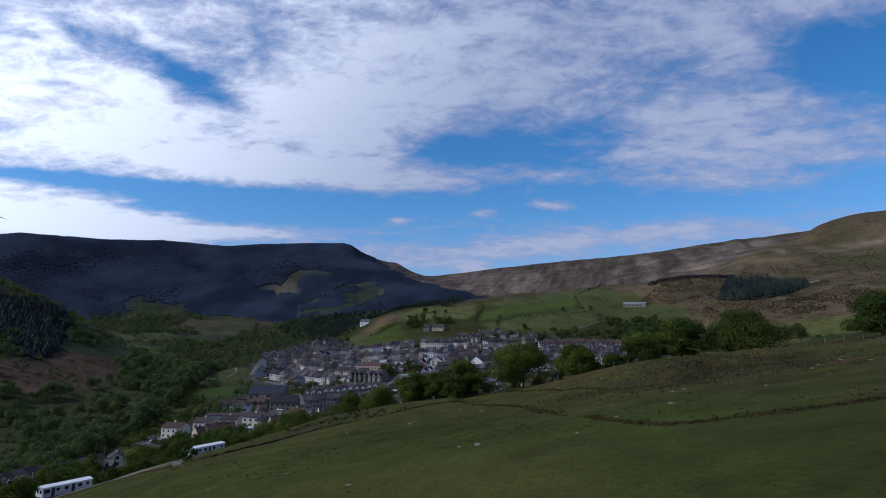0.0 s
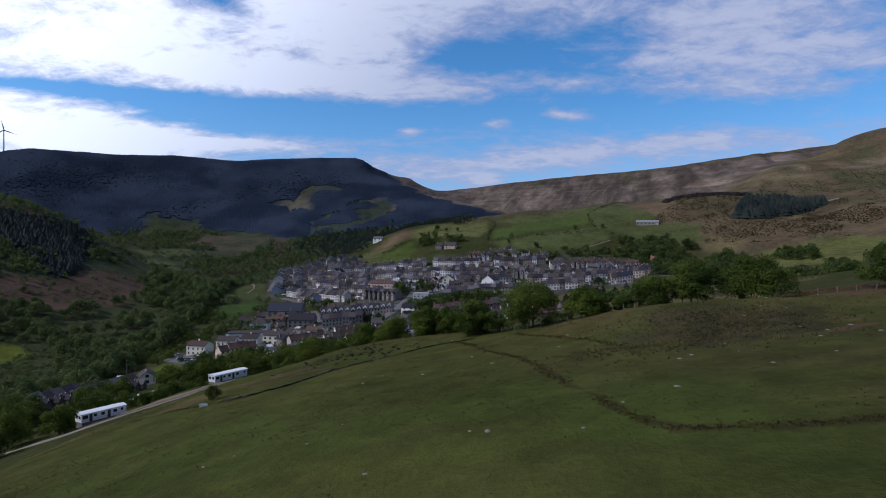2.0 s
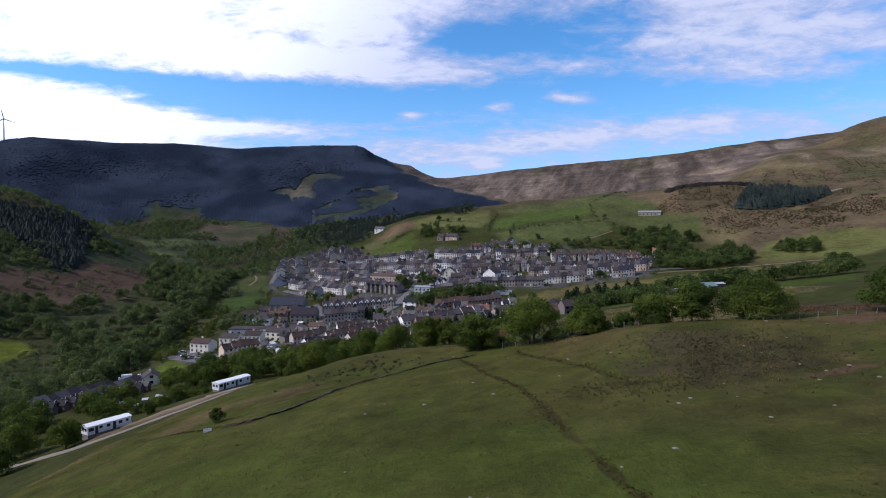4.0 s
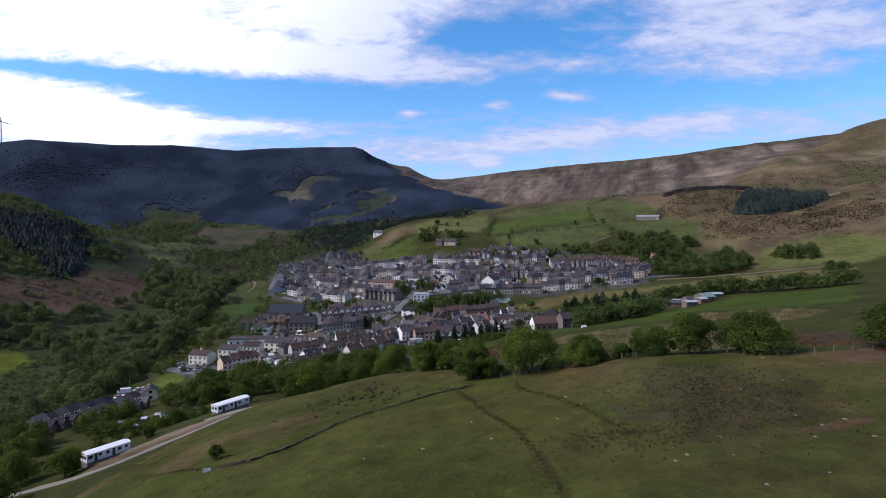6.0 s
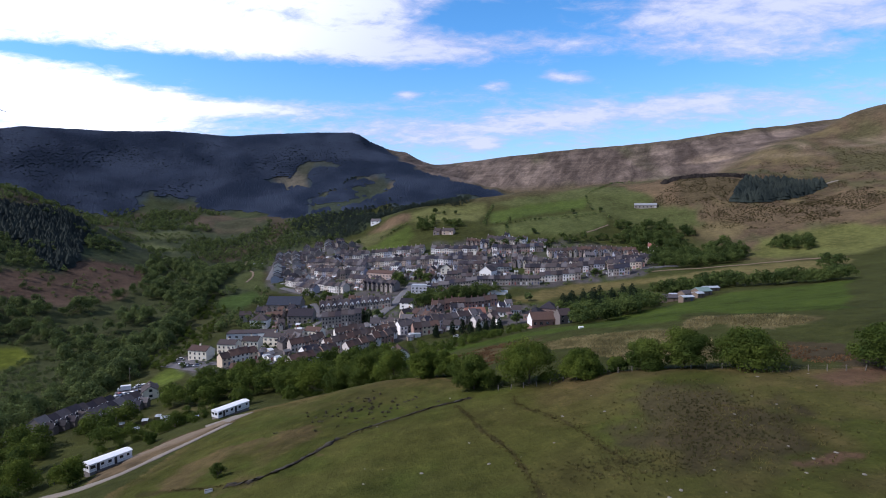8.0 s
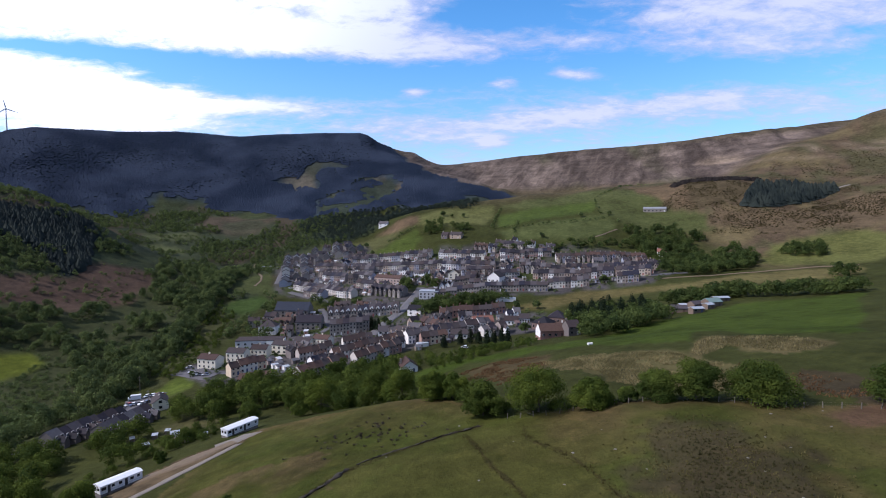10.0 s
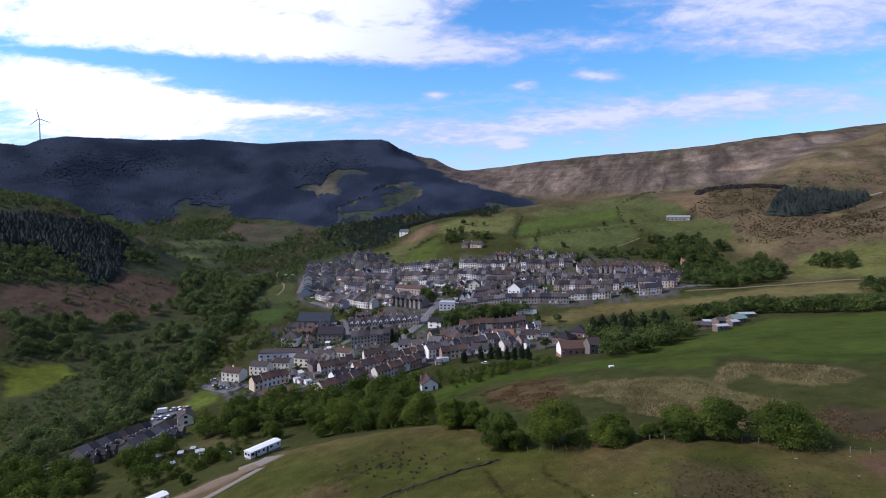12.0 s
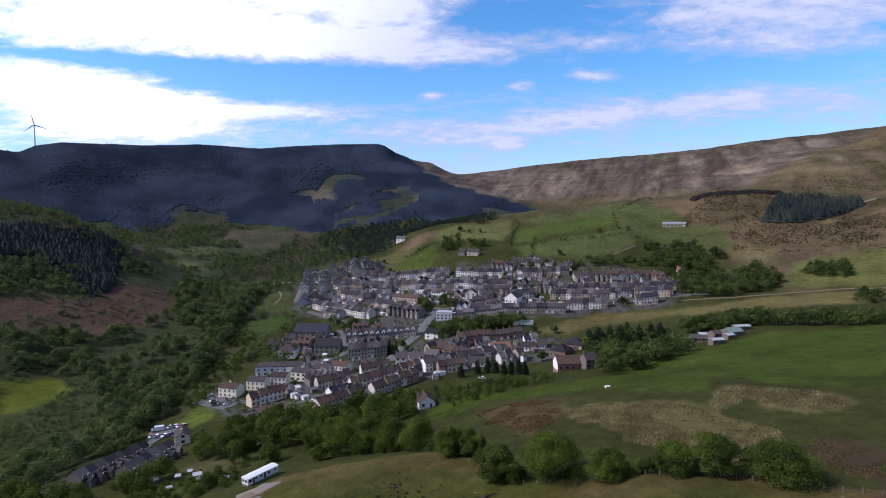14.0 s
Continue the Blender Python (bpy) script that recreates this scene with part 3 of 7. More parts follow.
MEADOW_PALE = [(-470, 832), (-400, 858), (-372, 838), (-450, 808)]
CLEARING = [(-317, 1150), (-308, 1185), (-291, 1194), (-248, 1177), (-209, 1164), (-222, 1154), (-270, 1164), (-279, 1153), (-274, 1132)]
CLEARING_LOW = [(-374, 1134), (-343, 1158), (-308, 1162), (-277, 1143), (-257, 1106), (-256, 1078), (-294, 1121), (-307, 1096), (-327, 1138)]
CLEARING_SPUR = [(23, 1021), (73, 1005), (85, 960), (40, 930), (28, 975)]
CLEARING_B = [(-165, 1091), (-158, 1119), (-121, 1123), (-102, 1077), (-121, 1050), (-149, 1057)]
PARK_GRASS = [(-163, 293), (-160, 316), (-146, 312), (-143, 296), (-150, 282)]
GREEN_LAWN = [(-113, 395), (-99, 417), (-88, 397), (-105, 373)]
WASTE = [(-120, 220), (-120, 236), (-97, 230), (-90, 207), (-107, 207)]
FOREST_MAIN = [(-1348, 979), (-1061, 1024), (-907, 1043), (-827, 1098), (-763, 1175), (-665, 1252), (-551, 1299), (-427, 1315), (-303, 1315), (-220, 1316), (-193, 1324), (-168, 1335), (-142, 1351), (-135, 1300), (-115, 1288), (-69, 1174), (-32, 1130), (24, 1086), (77, 1050), (119, 1030), (150, 1000), (140, 930), (60, 930), (-28, 970), (-95, 985), (-96, 1075), (-121, 1125), (-158, 1122), (-188, 1092), (-203, 1055), (-244, 1032), (-225, 941), (-250, 941), (-308, 999), (-364, 1011), (-440, 1012), (-466, 1047), (-524, 1031), (-544, 1024), (-546, 971), (-578, 937), (-631, 943), (-652, 905), (-760, 880), (-1100, 820)]
FOREST_WEST = [(-620, 480), (-540, 545), (-471, 545), (-458, 566), (-436, 578), (-430, 600), (-396, 609), (-382, 595), (-378, 578), (-349, 526), (-342, 502), (-356, 497), (-370, 508), (-401, 519), (-425, 519), (-438, 498), (-540, 420)]
FOREST_EAST = [(340, 650), (371, 691), (388, 707), (428, 707), (462, 677), (458, 665), (398, 646), (361, 640)]
HEATH_EDGE = [(300, 752), (325, 760), (346, 735), (374, 733), (400, 722), (404, 732), (376, 746), (350, 749), (328, 776), (305, 770)]
WOOD_VALLEY = [(-354, 399), (-324, 429), (-290, 435), (-280, 502), (-326, 623), (-304, 704), (-220, 527), (-184, 413), (-170, 331), (-175, 306), (-174, 281), (-183, 243), (-189, 210)]
WOOD_WEST = [(-422, 479), (-366, 561), (-407, 781), (-354, 831), (-279, 746), (-301, 725), (-326, 623), (-369, 531), (-409, 463)]
WOOD_HEAD = [(-407, 781), (-273, 884), (-222, 945), (-123, 937), (-113, 795), (-148, 765), (-230, 768), (-213, 687), (-279, 746)]
WOOD_SPUR = [(-226, 962), (-235, 1048), (-194, 1131), (-92, 1020), (42, 794), (25, 763), (-46, 775), (-117, 893), (-165, 854)]
WOOD_BACK = [(-124, 270), (-115, 280), (-90, 276), (-67, 282), (-59, 302), (-28, 278), (-24, 249), (-32, 236), (-66, 235), (-85, 230), (-108, 237)]
WOOD_EAST = [(77, 371), (94, 380), (130, 354), (132, 337), (123, 306), (102, 286), (75, 269), (61, 256), (75, 323)]
WOOD_HEDGE = [(139, 368), (156, 383), (196, 381), (204, 356), (241, 328), (225, 305), (201, 344), (186, 359), (173, 357), (153, 358)]
WOOD_FARM = [(196, 585), (216, 609), (277, 587), (284, 533), (281, 501), (265, 481), (199, 467), (182, 486), (195, 534)]
WOOD_KNOLL = [(303, 514), (327, 528), (340, 510), (329, 489), (310, 500)]
SHED_PLOT = [(-124, 205), (-124, 222), (-110, 230), (-98, 222), (-96, 198), (-108, 187), (-120, 194)]
WOOD_WASTE = [(-151, 204), (-131, 207), (-121, 218), (-127, 244), (-105, 243), (-98, 232), (-92, 193), (-107, 190)]
WOOD_EDGE = [(-41, 307), (-29, 313), (-9, 303), (7, 303), (22, 300), (46, 262), (35, 256), (20, 262), (-7, 262), (-20, 275)]
RAIL_TREES = [(-280, 690), (-272, 653), (-237, 504), (-220, 436), (-211, 376), (-202, 328), (-201, 299), (-180, 287), (-184, 341), (-194, 400), (-209, 465), (-221, 545), (-250, 680)]
RAIL_STRIP = [(-223, 555), (-207, 465), (-190, 394), (-180, 334), (-171, 305), (-162, 315), (-161, 343), (-168, 412), (-183, 466)]
WOOD_ROAD = [(-32, 457), (-13, 457), (33, 446), (46, 440), (14, 426), (-21, 425)]
WOOD_TOWN = [(-54, 532), (-15, 530), (-7, 510), (-25, 498), (-43, 507)]
WOOD_TERRACE = [(-142, 509), (-91, 490), (-51, 456), (-114, 481)]
MOOR = [(293, 634), (320, 680), (367, 646), (490, 673), (389, 532), (344, 584)]
SCRUB_HILL = [(261, 699), (330, 766), (383, 711), (338, 663), (289, 669)]
MAIN_ROAD = [(-55, 380), (-49, 420), (-41, 442), (-37, 476), (-31, 504), (-28, 519)]
TERRACE_ROAD = [(-160, 544), (-120, 508), (-90, 487), (-53, 473), (-36, 480)]
ROW_ROAD = [(68, 507), (117, 498), (174, 477), (207, 487)]
LOWER_ROAD = [(-163, 329), (-133, 317), (-99, 306), (-91, 322), (-66, 334)]
WORKS_ROAD = [(-121, 392), (-109, 404), (-91, 418), (-104, 458), (-114, 481)]
LANE = [(-189, 215), (-175, 222), (-163, 264), (-156, 294)]
HILL_TRACK = [(376, 641), (432, 671), (481, 676)]
PATH_FIELD = [(161, 618), (193, 644)]
HEDGE_A = [(69, 760), (58, 717), (50, 663)]
HEDGE_B = [(52, 663), (115, 658), (185, 675)]
HEDGE_C = [(83, 688), (75, 647), (71, 619)]
HEDGE_D = [(196, 758), (187, 695), (200, 667)]
HEDGE_SPUR = [(-76, 681), (-61, 697), (-46, 709)]
HEDGE_CREST = [(201, 767), (221, 779), (245, 806), (271, 837), (300, 846)]
CARS_PARK = [(-166, 278), (-163, 277), (-161, 277), (-158, 276), (-156, 277), (-163, 290), (-160, 290), (-157, 289), (-155, 289)]
CARS_COURT = [(-159, 330), (-153, 320), (-146, 315), (-142, 314), (-149, 317)]
CARS_TOWN = [(-117, 387), (-110, 384), (-107, 390), (-121, 396), (53, 561), (115, 508), (120, 507), (127, 506), (134, 503), (141, 501), (148, 499), (154, 497), (162, 496), (169, 495), (44, 404), (46, 400), (-162, 555), (-172, 583), (-182, 616), (-105, 440), (-101, 431), (8, 316), (-90, 310), (-71, 328)]
TREE_LINE = [(-63, 222), (-50, 208), (-39, 200), (-28, 192), (-17, 187), (-5, 163), (1, 161), (8.3, 139), (22, 135), (33.6, 129), (42, 129), (47.5, 126), (56, 123), (66.5, 117.5), (88, 106)]
CYPRESS = [(-4, 328), (6, 334), (12, 334), (17, 331), (25, 317), (29, 313), (32, 308), (21, 318), (81, 353), (-55, 398), (-52, 393), (-58, 402)]
GARDEN = [(-113, 631), (-91, 640), (-123, 608), (-32, 535), (-21, 525), (131, 557), (90, 582), (108, 582), (-51, 503), (-66, 522), (-45, 401), (-50, 415), (50, 420), (65, 416), (132, 477), (137, 478), (-13, 457), (-6, 442), (-23, 383), (48, 354), (-62, 314), (196, 688), (160, 684), (102, 619), (-10, 737), (2, 731), (17, 730), (-103, 673), (245, 630), (247, 621)]
WOOD_DARK = [(76, 364), (83, 377), (97, 378), (125, 354), (116, 325), (95, 330), (79, 348)]
LIME_PATCH = [(-455, 775), (-425, 800), (-385, 795), (-370, 765), (-410, 745)]
MEADOW_CLEAR = [(-385, 600), (-455, 770), (-475, 840), (-390, 855), (-330, 720), (-350, 610)]
BROWN_RING = [(-405, 898), (-421, 969), (-370, 970), (-307, 948), (-283, 886), (-306, 872), (-359, 867)]
BROWN_RING_IN = [(-379, 882), (-393, 939), (-362, 949), (-321, 930), (-302, 889), (-345, 877)]
EAST_ROAD = [(176, 463), (202, 464), (240, 464), (286, 461), (308, 454), (323, 440)]
PAD = [(-272, 651), (-263, 666), (-250, 668)]
GREEN_PATH = [(-261, 742), (-256, 714), (-226, 642), (-205, 600), (-203, 568)]
BUSH_EAST = [(266, 392), (281, 409), (292, 401), (277, 378)]
UPPER_SCRUB = [(47, 592), (80, 592), (104, 596), (194, 599), (198, 590), (102, 586), (78, 579)]
MEADOW_SCRUB = [(-485, 790), (-500, 900), (-420, 895), (-360, 862), (-325, 830), (-350, 780), (-410, 740)]
WEST_MEADOW = [(-629, 910), (-582, 928), (-524, 988), (-451, 1013), (-365, 858), (-389, 630), (-406, 631)]
# ---- the ground, one sheet out to the skyline ----
def inside(poly, x, y, ragged=0.0, size=10.0):
    """Which points lie within an outline; ragged: metres by which its edge wanders."""
    if ragged:
        x, y = x + ragged * (lattice_noise(x, y, size) + 0.5 * lattice_noise(x, y, size / 5)), y + ragged * (lattice_noise(y, x + 71, size) + 0.5 * lattice_noise(y + 9, x, size / 5))
    hit = np.zeros(np.shape(x), bool)
    for (ax, ay), (bx, by) in zip(poly, poly[1:] + poly[:1]):
        if ay != by:
            hit ^= ((ay > y) != (by > y)) & (x < (bx - ax) * (y - ay) / (by - ay) + ax)
    return hit


PASTURE_DULL, PASTURE_GREEN, LIME, OLIVE = (0.038, 0.046, 0.010), (0.038, 0.058, 0.008), (0.082, 0.098, 0.014), (0.037, 0.042, 0.012)
# the floor under the conifers is blued to match their painted haze
RUST, HAZED_FLOOR, YARD = (0.072, 0.049, 0.035), (0.030, 0.042, 0.050), (0.072, 0.067, 0.066)
BROWN_EAST = [(81, 140), (92, 146), (97, 131), (83, 112), (77, 117)]
PATCHES = [
    (FOREST_MAIN, HAZED_FLOOR, 8), (FOREST_WEST, HAZED_FLOOR, 5), (MEADOW, (0.036, 0.045, 0.024), 9), (MEADOW_BROWN, (0.070, 0.056, 0.037), 9), (MEADOW_PALE, (0.070, 0.080, 0.036), 4),
    # clearings are dimmed in colour for the cloud shade on the mountain
    (SPUR_MIX, (0.034, 0.044, 0.030), 10), (CLEARING, (0.036, 0.040, 0.029), 12), (CLEARING_LOW, (0.078, 0.072, 0.055), 14), (CLEARING_B, (0.032, 0.039, 0.028), 14), (CLEARING_SPUR, (0.038, 0.048, 0.036), 8), (BRACKEN_WEST, RUST, 9), (BRACKEN_MID, RUST, 5), 
    (WOOD_VALLEY, (0.040, 0.047, 0.020), 6), (LIME_WEST, LIME, 2), (RAIL_STRIP, (0.052, 0.056, 0.022), 5), (VALLEY_GREEN, (0.040, 0.064, 0.016), 5), (VALLEY_GREEN_B, (0.048, 0.058, 0.020), 7), (BRACKEN_NEAR, (0.062, 0.048, 0.022), 6), (GREEN_STRIP, PASTURE_GREEN, 1.5),
    (SHEEP_FIELD, (0.041, 0.060, 0.010), 2), (BROWN_EAST, (0.046, 0.037, 0.019), 7), (REEDS, (0.078, 0.070, 0.028), 6), (REEDS_UPPER, (0.088, 0.074, 0.032), 4), (BRACKEN_EAST, (0.050, 0.040, 0.022), 6),
    (STRAW_FIELD, (0.094, 0.080, 0.030), 4), (STRAW_EAST, (0.115, 0.100, 0.038), 4), (LIME_PATCH, (0.078, 0.090, 0.038), 3), (BROWN_RING, (0.070, 0.056, 0.038), 14), (BROWN_RING_IN, (0.048, 0.050, 0.029), 18),  (LIME_EAST, (0.092, 0.098, 0.030), 14),
    (GREEN_A, (0.095, 0.100, 0.034), 2), (GREEN_B, (0.054, 0.076, 0.017), 2), (GREEN_C, (0.068, 0.081, 0.027), 3), (GREEN_D, (0.061, 0.071, 0.024), 3), (GREEN_E, (0.071, 0.081, 0.029), 3), (GREEN_F, (0.056, 0.076, 0.016), 2),
    (WOOD_LOBE, (0.030, 0.040, 0.020), 8), (SPUR_GRASS, (0.074, 0.076, 0.028), 5), (RUST_SPUR, (0.105, 0.074, 0.044), 6), (SAND, (0.155, 0.105, 0.062), 8), (SCRUB_HILL, (0.070, 0.055, 0.030), 8), (HEATHER, (0.098, 0.073, 0.042), 22), (RUST_HILL, (0.110, 0.080, 0.046), 9), (WEST_SCRUB, (0.034, 0.044, 0.020), 8),
    (PARK_GRASS, (0.075, 0.100, 0.018), 0.5), (GREEN_LAWN, (0.06, 0.085, 0.024), 1), (WASTE, (0.066, 0.064, 0.026), 2),
]
TOWN_YARD = [(-215, 690), (-175, 540), (-100, 490), (-30, 460), (90, 460), (170, 455), (200, 500), (200, 575), (100, 600), (-20, 620), (-90, 640), (-120, 720)]
LOWER_YARD = [(-130, 470), (-125, 400), (-165, 335), (-140, 300), (-90, 278), (-60, 300), (-10, 345), (60, 360), (70, 400), (40, 425), (-30, 440), (-60, 470)]
HOME_EDGE = [(-68, -60), (-78, 100), (-72, 150), (-60, 185), (-40, 182), (-15, 176), (2, 158), (10, 142), (30, 134), (50, 129), (80, 112), (140, 95), (400, 60), (400, -60)]


SLOPE_BROWN = [(-63, 132), (-47, 136), (-31, 133), (-22, 118), (-32, 101), (-43, 102), (-62, 112)]
EARTH_STRIP = [(-96, 152), (-92, 160), (-81, 165), (-69, 172), (-64, 184), (-61, 181), (-64, 165), (-66, 162), (-75, 150), (-81, 138), (-90, 137)]
DITCHES = [[(3, 129), (7.8, 110), (12, 97), (13.4, 86), (14.3, 78), (14.7, 65.3), (15.5, 56.0), (15.8, 48.1), (16.7, 44.0), (18.0, 41.5), (24.1, 38.7), (29.1, 36.8)], [(16.7, 127.7), (16.4, 118.4), (23.4, 107.8), (26.3, 94), (28.6, 83)], [(-64, 114), (-55.8, 110), (-47, 105.8), (-41.7, 103.6), (-36.2, 103), (-30.3, 108), (-26.4, 113), (-22.8, 119.3), (-5.6, 128.3), (7, 134)], [(16.2, 46.0), (18.0, 42.3), (24.2, 38.9), (29.4, 37.4), (40, 34.5)]]


def from_line(line, x, y):
    """How far places lie from a line."""
    far = np.full(len(x), 1e9)
    for (ax, ay), (bx, by) in zip(line, line[1:]):
        k = np.clip(((x - ax) * (bx - ax) + (y - ay) * (by - ay)) / ((bx - ax) ** 2 + (by - ay) ** 2), 0, 1)
        far = np.minimum(far, np.hypot(x - ax - k * (bx - ax), y - ay - k * (by - ay)))
    return far


def cover(x, y, z):
    """The colour of what grows or lies on the ground, and how far it is bare scarp."""
    c = np.empty((len(x), 3))
    c[:] = OLIVE
    moor = step(z + 12 * lattice_noise(x, y, 60), 75, 125)[:, None]
    c = c * (1 - moor) + np.array((0.080, 0.064, 0.036)) * moor
    # the scarp beyond the valley: bare shale streaks between heather
    scarp = step(y - 0.30 * np.abs(x - 250) + 25 * lattice_noise(x, y, 70), 790, 900) * step(x, -160, -110) * step(z, 118, 140)
    # runs of shale slanting down the slope, gullies between them as darker streaks of colour, and beds of rock along it
    slant = x - 0.9 * z + 14 * lattice_noise(x, z, 40)
    runs = 0.9 * lattice_noise(slant, z * 0.16, 22) + 0.7 * lattice_noise(slant, z * 0.3, 8) + 0.5 * lattice_noise(x, z, 6)
    bare = np.exp(-((x - 130) / 95) ** 2) * step(z, 215, 180) + 0.45 * np.exp(-((x - 625) / 50) ** 2 - ((z - 226) / 14) ** 2) + 0.35 * np.exp(-((x - 480) / 60) ** 2 - ((z - 190) / 22) ** 2)
    rock = (step(runs + 1.5 * bare + 0.5 * lattice_noise(x, y, 160), -0.1, 1.6) * step(z, 243, 226))[:, None]
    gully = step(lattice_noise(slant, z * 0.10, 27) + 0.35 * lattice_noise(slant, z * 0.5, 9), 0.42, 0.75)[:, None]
    ledge = step(np.abs(lattice_noise(x * 0.06, z, 13) + 0.25 * lattice_noise(x, z, 9)), 0.16, 0.04) * step(lattice_noise(x, z * 0.3, 34), -0.3, 0.4)
    heath = np.array((0.084, 0.066, 0.054)) * (1 + 0.25 * lattice_noise(x, z, 34) + 0.2 * lattice_noise(slant, z, 9))[:, None]
    grassy = (step(lattice_noise(x, z * 0.7, 48) + step(z, 150, 120), 0.3, 0.9) * (1 - 0.9 * np.clip(bare, 0, 1)))[:, None]
    heath = heath * (1 - 0.6 * grassy) + np.array((0.066, 0.068, 0.032)) * 0.6 * grassy
    face = heath * (1 - rock) + np.array((0.150, 0.118, 0.095)) * (1 + 0.25 * ledge[:, None]) * rock
    # one darker band in the colour, high on the slope
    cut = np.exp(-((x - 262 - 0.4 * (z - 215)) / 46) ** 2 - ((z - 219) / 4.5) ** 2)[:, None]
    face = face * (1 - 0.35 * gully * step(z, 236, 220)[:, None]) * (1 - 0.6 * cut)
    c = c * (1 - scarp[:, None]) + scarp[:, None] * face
    # patchwork of bracken, gorse and thin grass over the eastern slopes
    east = (step(x, 240, 300) * step(y, 430, 500))[:, None] * (1 - scarp[:, None])
    kind = lattice_noise(x, y * 0.6, 32) + 0.6 * lattice_noise(x, y * 0.7, 11)
    mosaic = np.where(kind[:, None] > 0.25, (0.112, 0.090, 0.044), np.where(kind[:, None] < -0.3, (0.068, 0.062, 0.030), (0.086, 0.063, 0.038)))
    c = c * (1 - east) + mosaic * east
    shelf = step(x, 440, 475) * step(y, 740, 790)
    band = np.zeros(len(x))
    for level, thick, strong in ((181, 3.0, 0.8), (173, 4.0, 1.0), (157, 3.0, 0.7)):
        band = np.maximum(band, strong * step(np.abs(z - level - 4 * lattice_noise(x, y, 45) - 2 * lattice_noise(x, y, 14)), thick, thick * 0.4) * shelf * step(lattice_noise(x, z, 18), -0.6, 0.1))
    band = band[:, None]
    c = c * (1 - band) + np.array((0.215, 0.165, 0.115)) * band
    top = (step(z, 222, 240) * step(x, 0, 60))[:, None]
    c = c * (1 - top) + np.array((0.076, 0.061, 0.038)) * top
    # rough valley side: bracken, rush and thin grass by turns
    west = (step(x, -150, -210) * step(y, 330, 400) * step(z, 125, 95))[:, None]
    kind = lattice_noise(x, y * 0.5, 42) + 0.7 * lattice_noise(x, y * 0.6, 14)
    rough = np.where(kind[:, None] > 0.3, (0.052, 0.043, 0.028), np.where(kind[:, None] < -0.35, (0.042, 0.051, 0.023), (0.030, 0.039, 0.020)))
    c = c * (1 - west) + rough * west
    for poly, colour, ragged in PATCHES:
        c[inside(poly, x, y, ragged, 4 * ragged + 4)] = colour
    for yard in (TOWN_YARD, LOWER_YARD):
        town = inside(yard, x, y, 4, 20)
        green = lattice_noise(x, y, 14) + 0.5 * lattice_noise(x, y, 6) > 0.12
        c[town & ~green] = YARD
        c[town & green] = (0.036, 0.046, 0.016)
    home = inside(HOME_EDGE, x, y, 1.5, 8)
    worn = (0.5 + 0.5 * lattice_noise(x, y, 26))[:, None] * np.array((0.022, 0.012, 0.004)) + (lattice_noise(x, y, 9))[:, None] * np.array((0.010, 0.008, 0.003))
    c[home] = (np.array(PASTURE_DULL) + 0.7 * worn)[home]
    inner = [np.where(inside([(u, v - gap) for u, v in HOME_EDGE], x, y, 4, 14), 0.0, 1.0) for gap in (8, 18, 32)]
    lip = sum(inner) / 3 * step(lattice_noise(x, y, 18) + 0.5 * lattice_noise(x, y, 5), -0.7, 0.5)
    brown = step(x + 14 * lattice_noise(x, y, 20), 18, 50) * step(lattice_noise(x * 0.8, y, 22) + 0.6 * lattice_noise(x, y, 6), -0.5, 0.6)
    heath = step(np.hypot((x - 46) / 14, (y - 93) / 19) + 0.35 * lattice_noise(x, y, 6) + 0.3 * lattice_noise(x, y, 2.2), 1.2, 0.5)
    scar = np.maximum(step(np.hypot((x - 54) / 4.5, (y - 75) / 1.6) + 0.4 * lattice_noise(x, y, 2), 1.1, 0.6), step(np.hypot((x - 81) / 9, (y - 105) / 6) + 0.4 * lattice_noise(x, y, 4), 1.2, 0.5))
    slope = np.where(inside(SLOPE_BROWN, x, y, 5, 12), step(lattice_noise(x, y, 9) + 0.6 * lattice_noise(x, y, 3), -0.6, 0.6), 0.0)
    fresh = step(lattice_noise(x * 0.7, y, 15) + 0.6 * lattice_noise(x, y, 5), 0.1, 0.9)
    # ditch and bank lines: darker brown in the colour, no dip in the ground
    wander = 0.5 * lattice_noise(x, y, 4) + 0.35 * lattice_noise(x, y, 1.5)
    ditch = np.maximum(step(np.minimum(from_line(DITCHES[0], x, y), from_line(DITCHES[1], x, y) + 0.2) + 0.8 * wander, 0.6, 0.2), 0.9 * step(from_line(DITCHES[2], x, y) + wander, 1.5, 0.4))
    ditch = np.maximum(ditch, 1.15 * step(from_line(DITCHES[3], x, y) + wander, 1.3, 0.5))
    for weight, colour in ((fresh * 0.6, (0.046, 0.060, 0.011)), (slope * 0.85, (0.080, 0.060, 0.027)), (lip * 0.95, (0.084, 0.066, 0.025)), (brown * 0.85, (0.068, 0.051, 0.022)), (heath * 0.8, (0.040, 0.031, 0.018)), (scar * 0.8, (0.088, 0.052, 0.034)), (ditch * 0.6, (0.030, 0.023, 0.011))):
        c = np.where(home[:, None], c * (1 - weight[:, None]) + np.array(colour) * weight[:, None], c)
    shale = scarp.copy()
    for poly, _, _ in PATCHES:
        shale[inside(poly, x, y)] = 0
    strip = inside(EARTH_STRIP, x, y, 1.2, 4)
    c[strip] = np.array((0.094, 0.070, 0.040)) * (1 + 0.35 * lattice_noise(x, y, 3))[strip][:, None]
    return np.column_stack([c, np.maximum(shale, band[:, 0])])


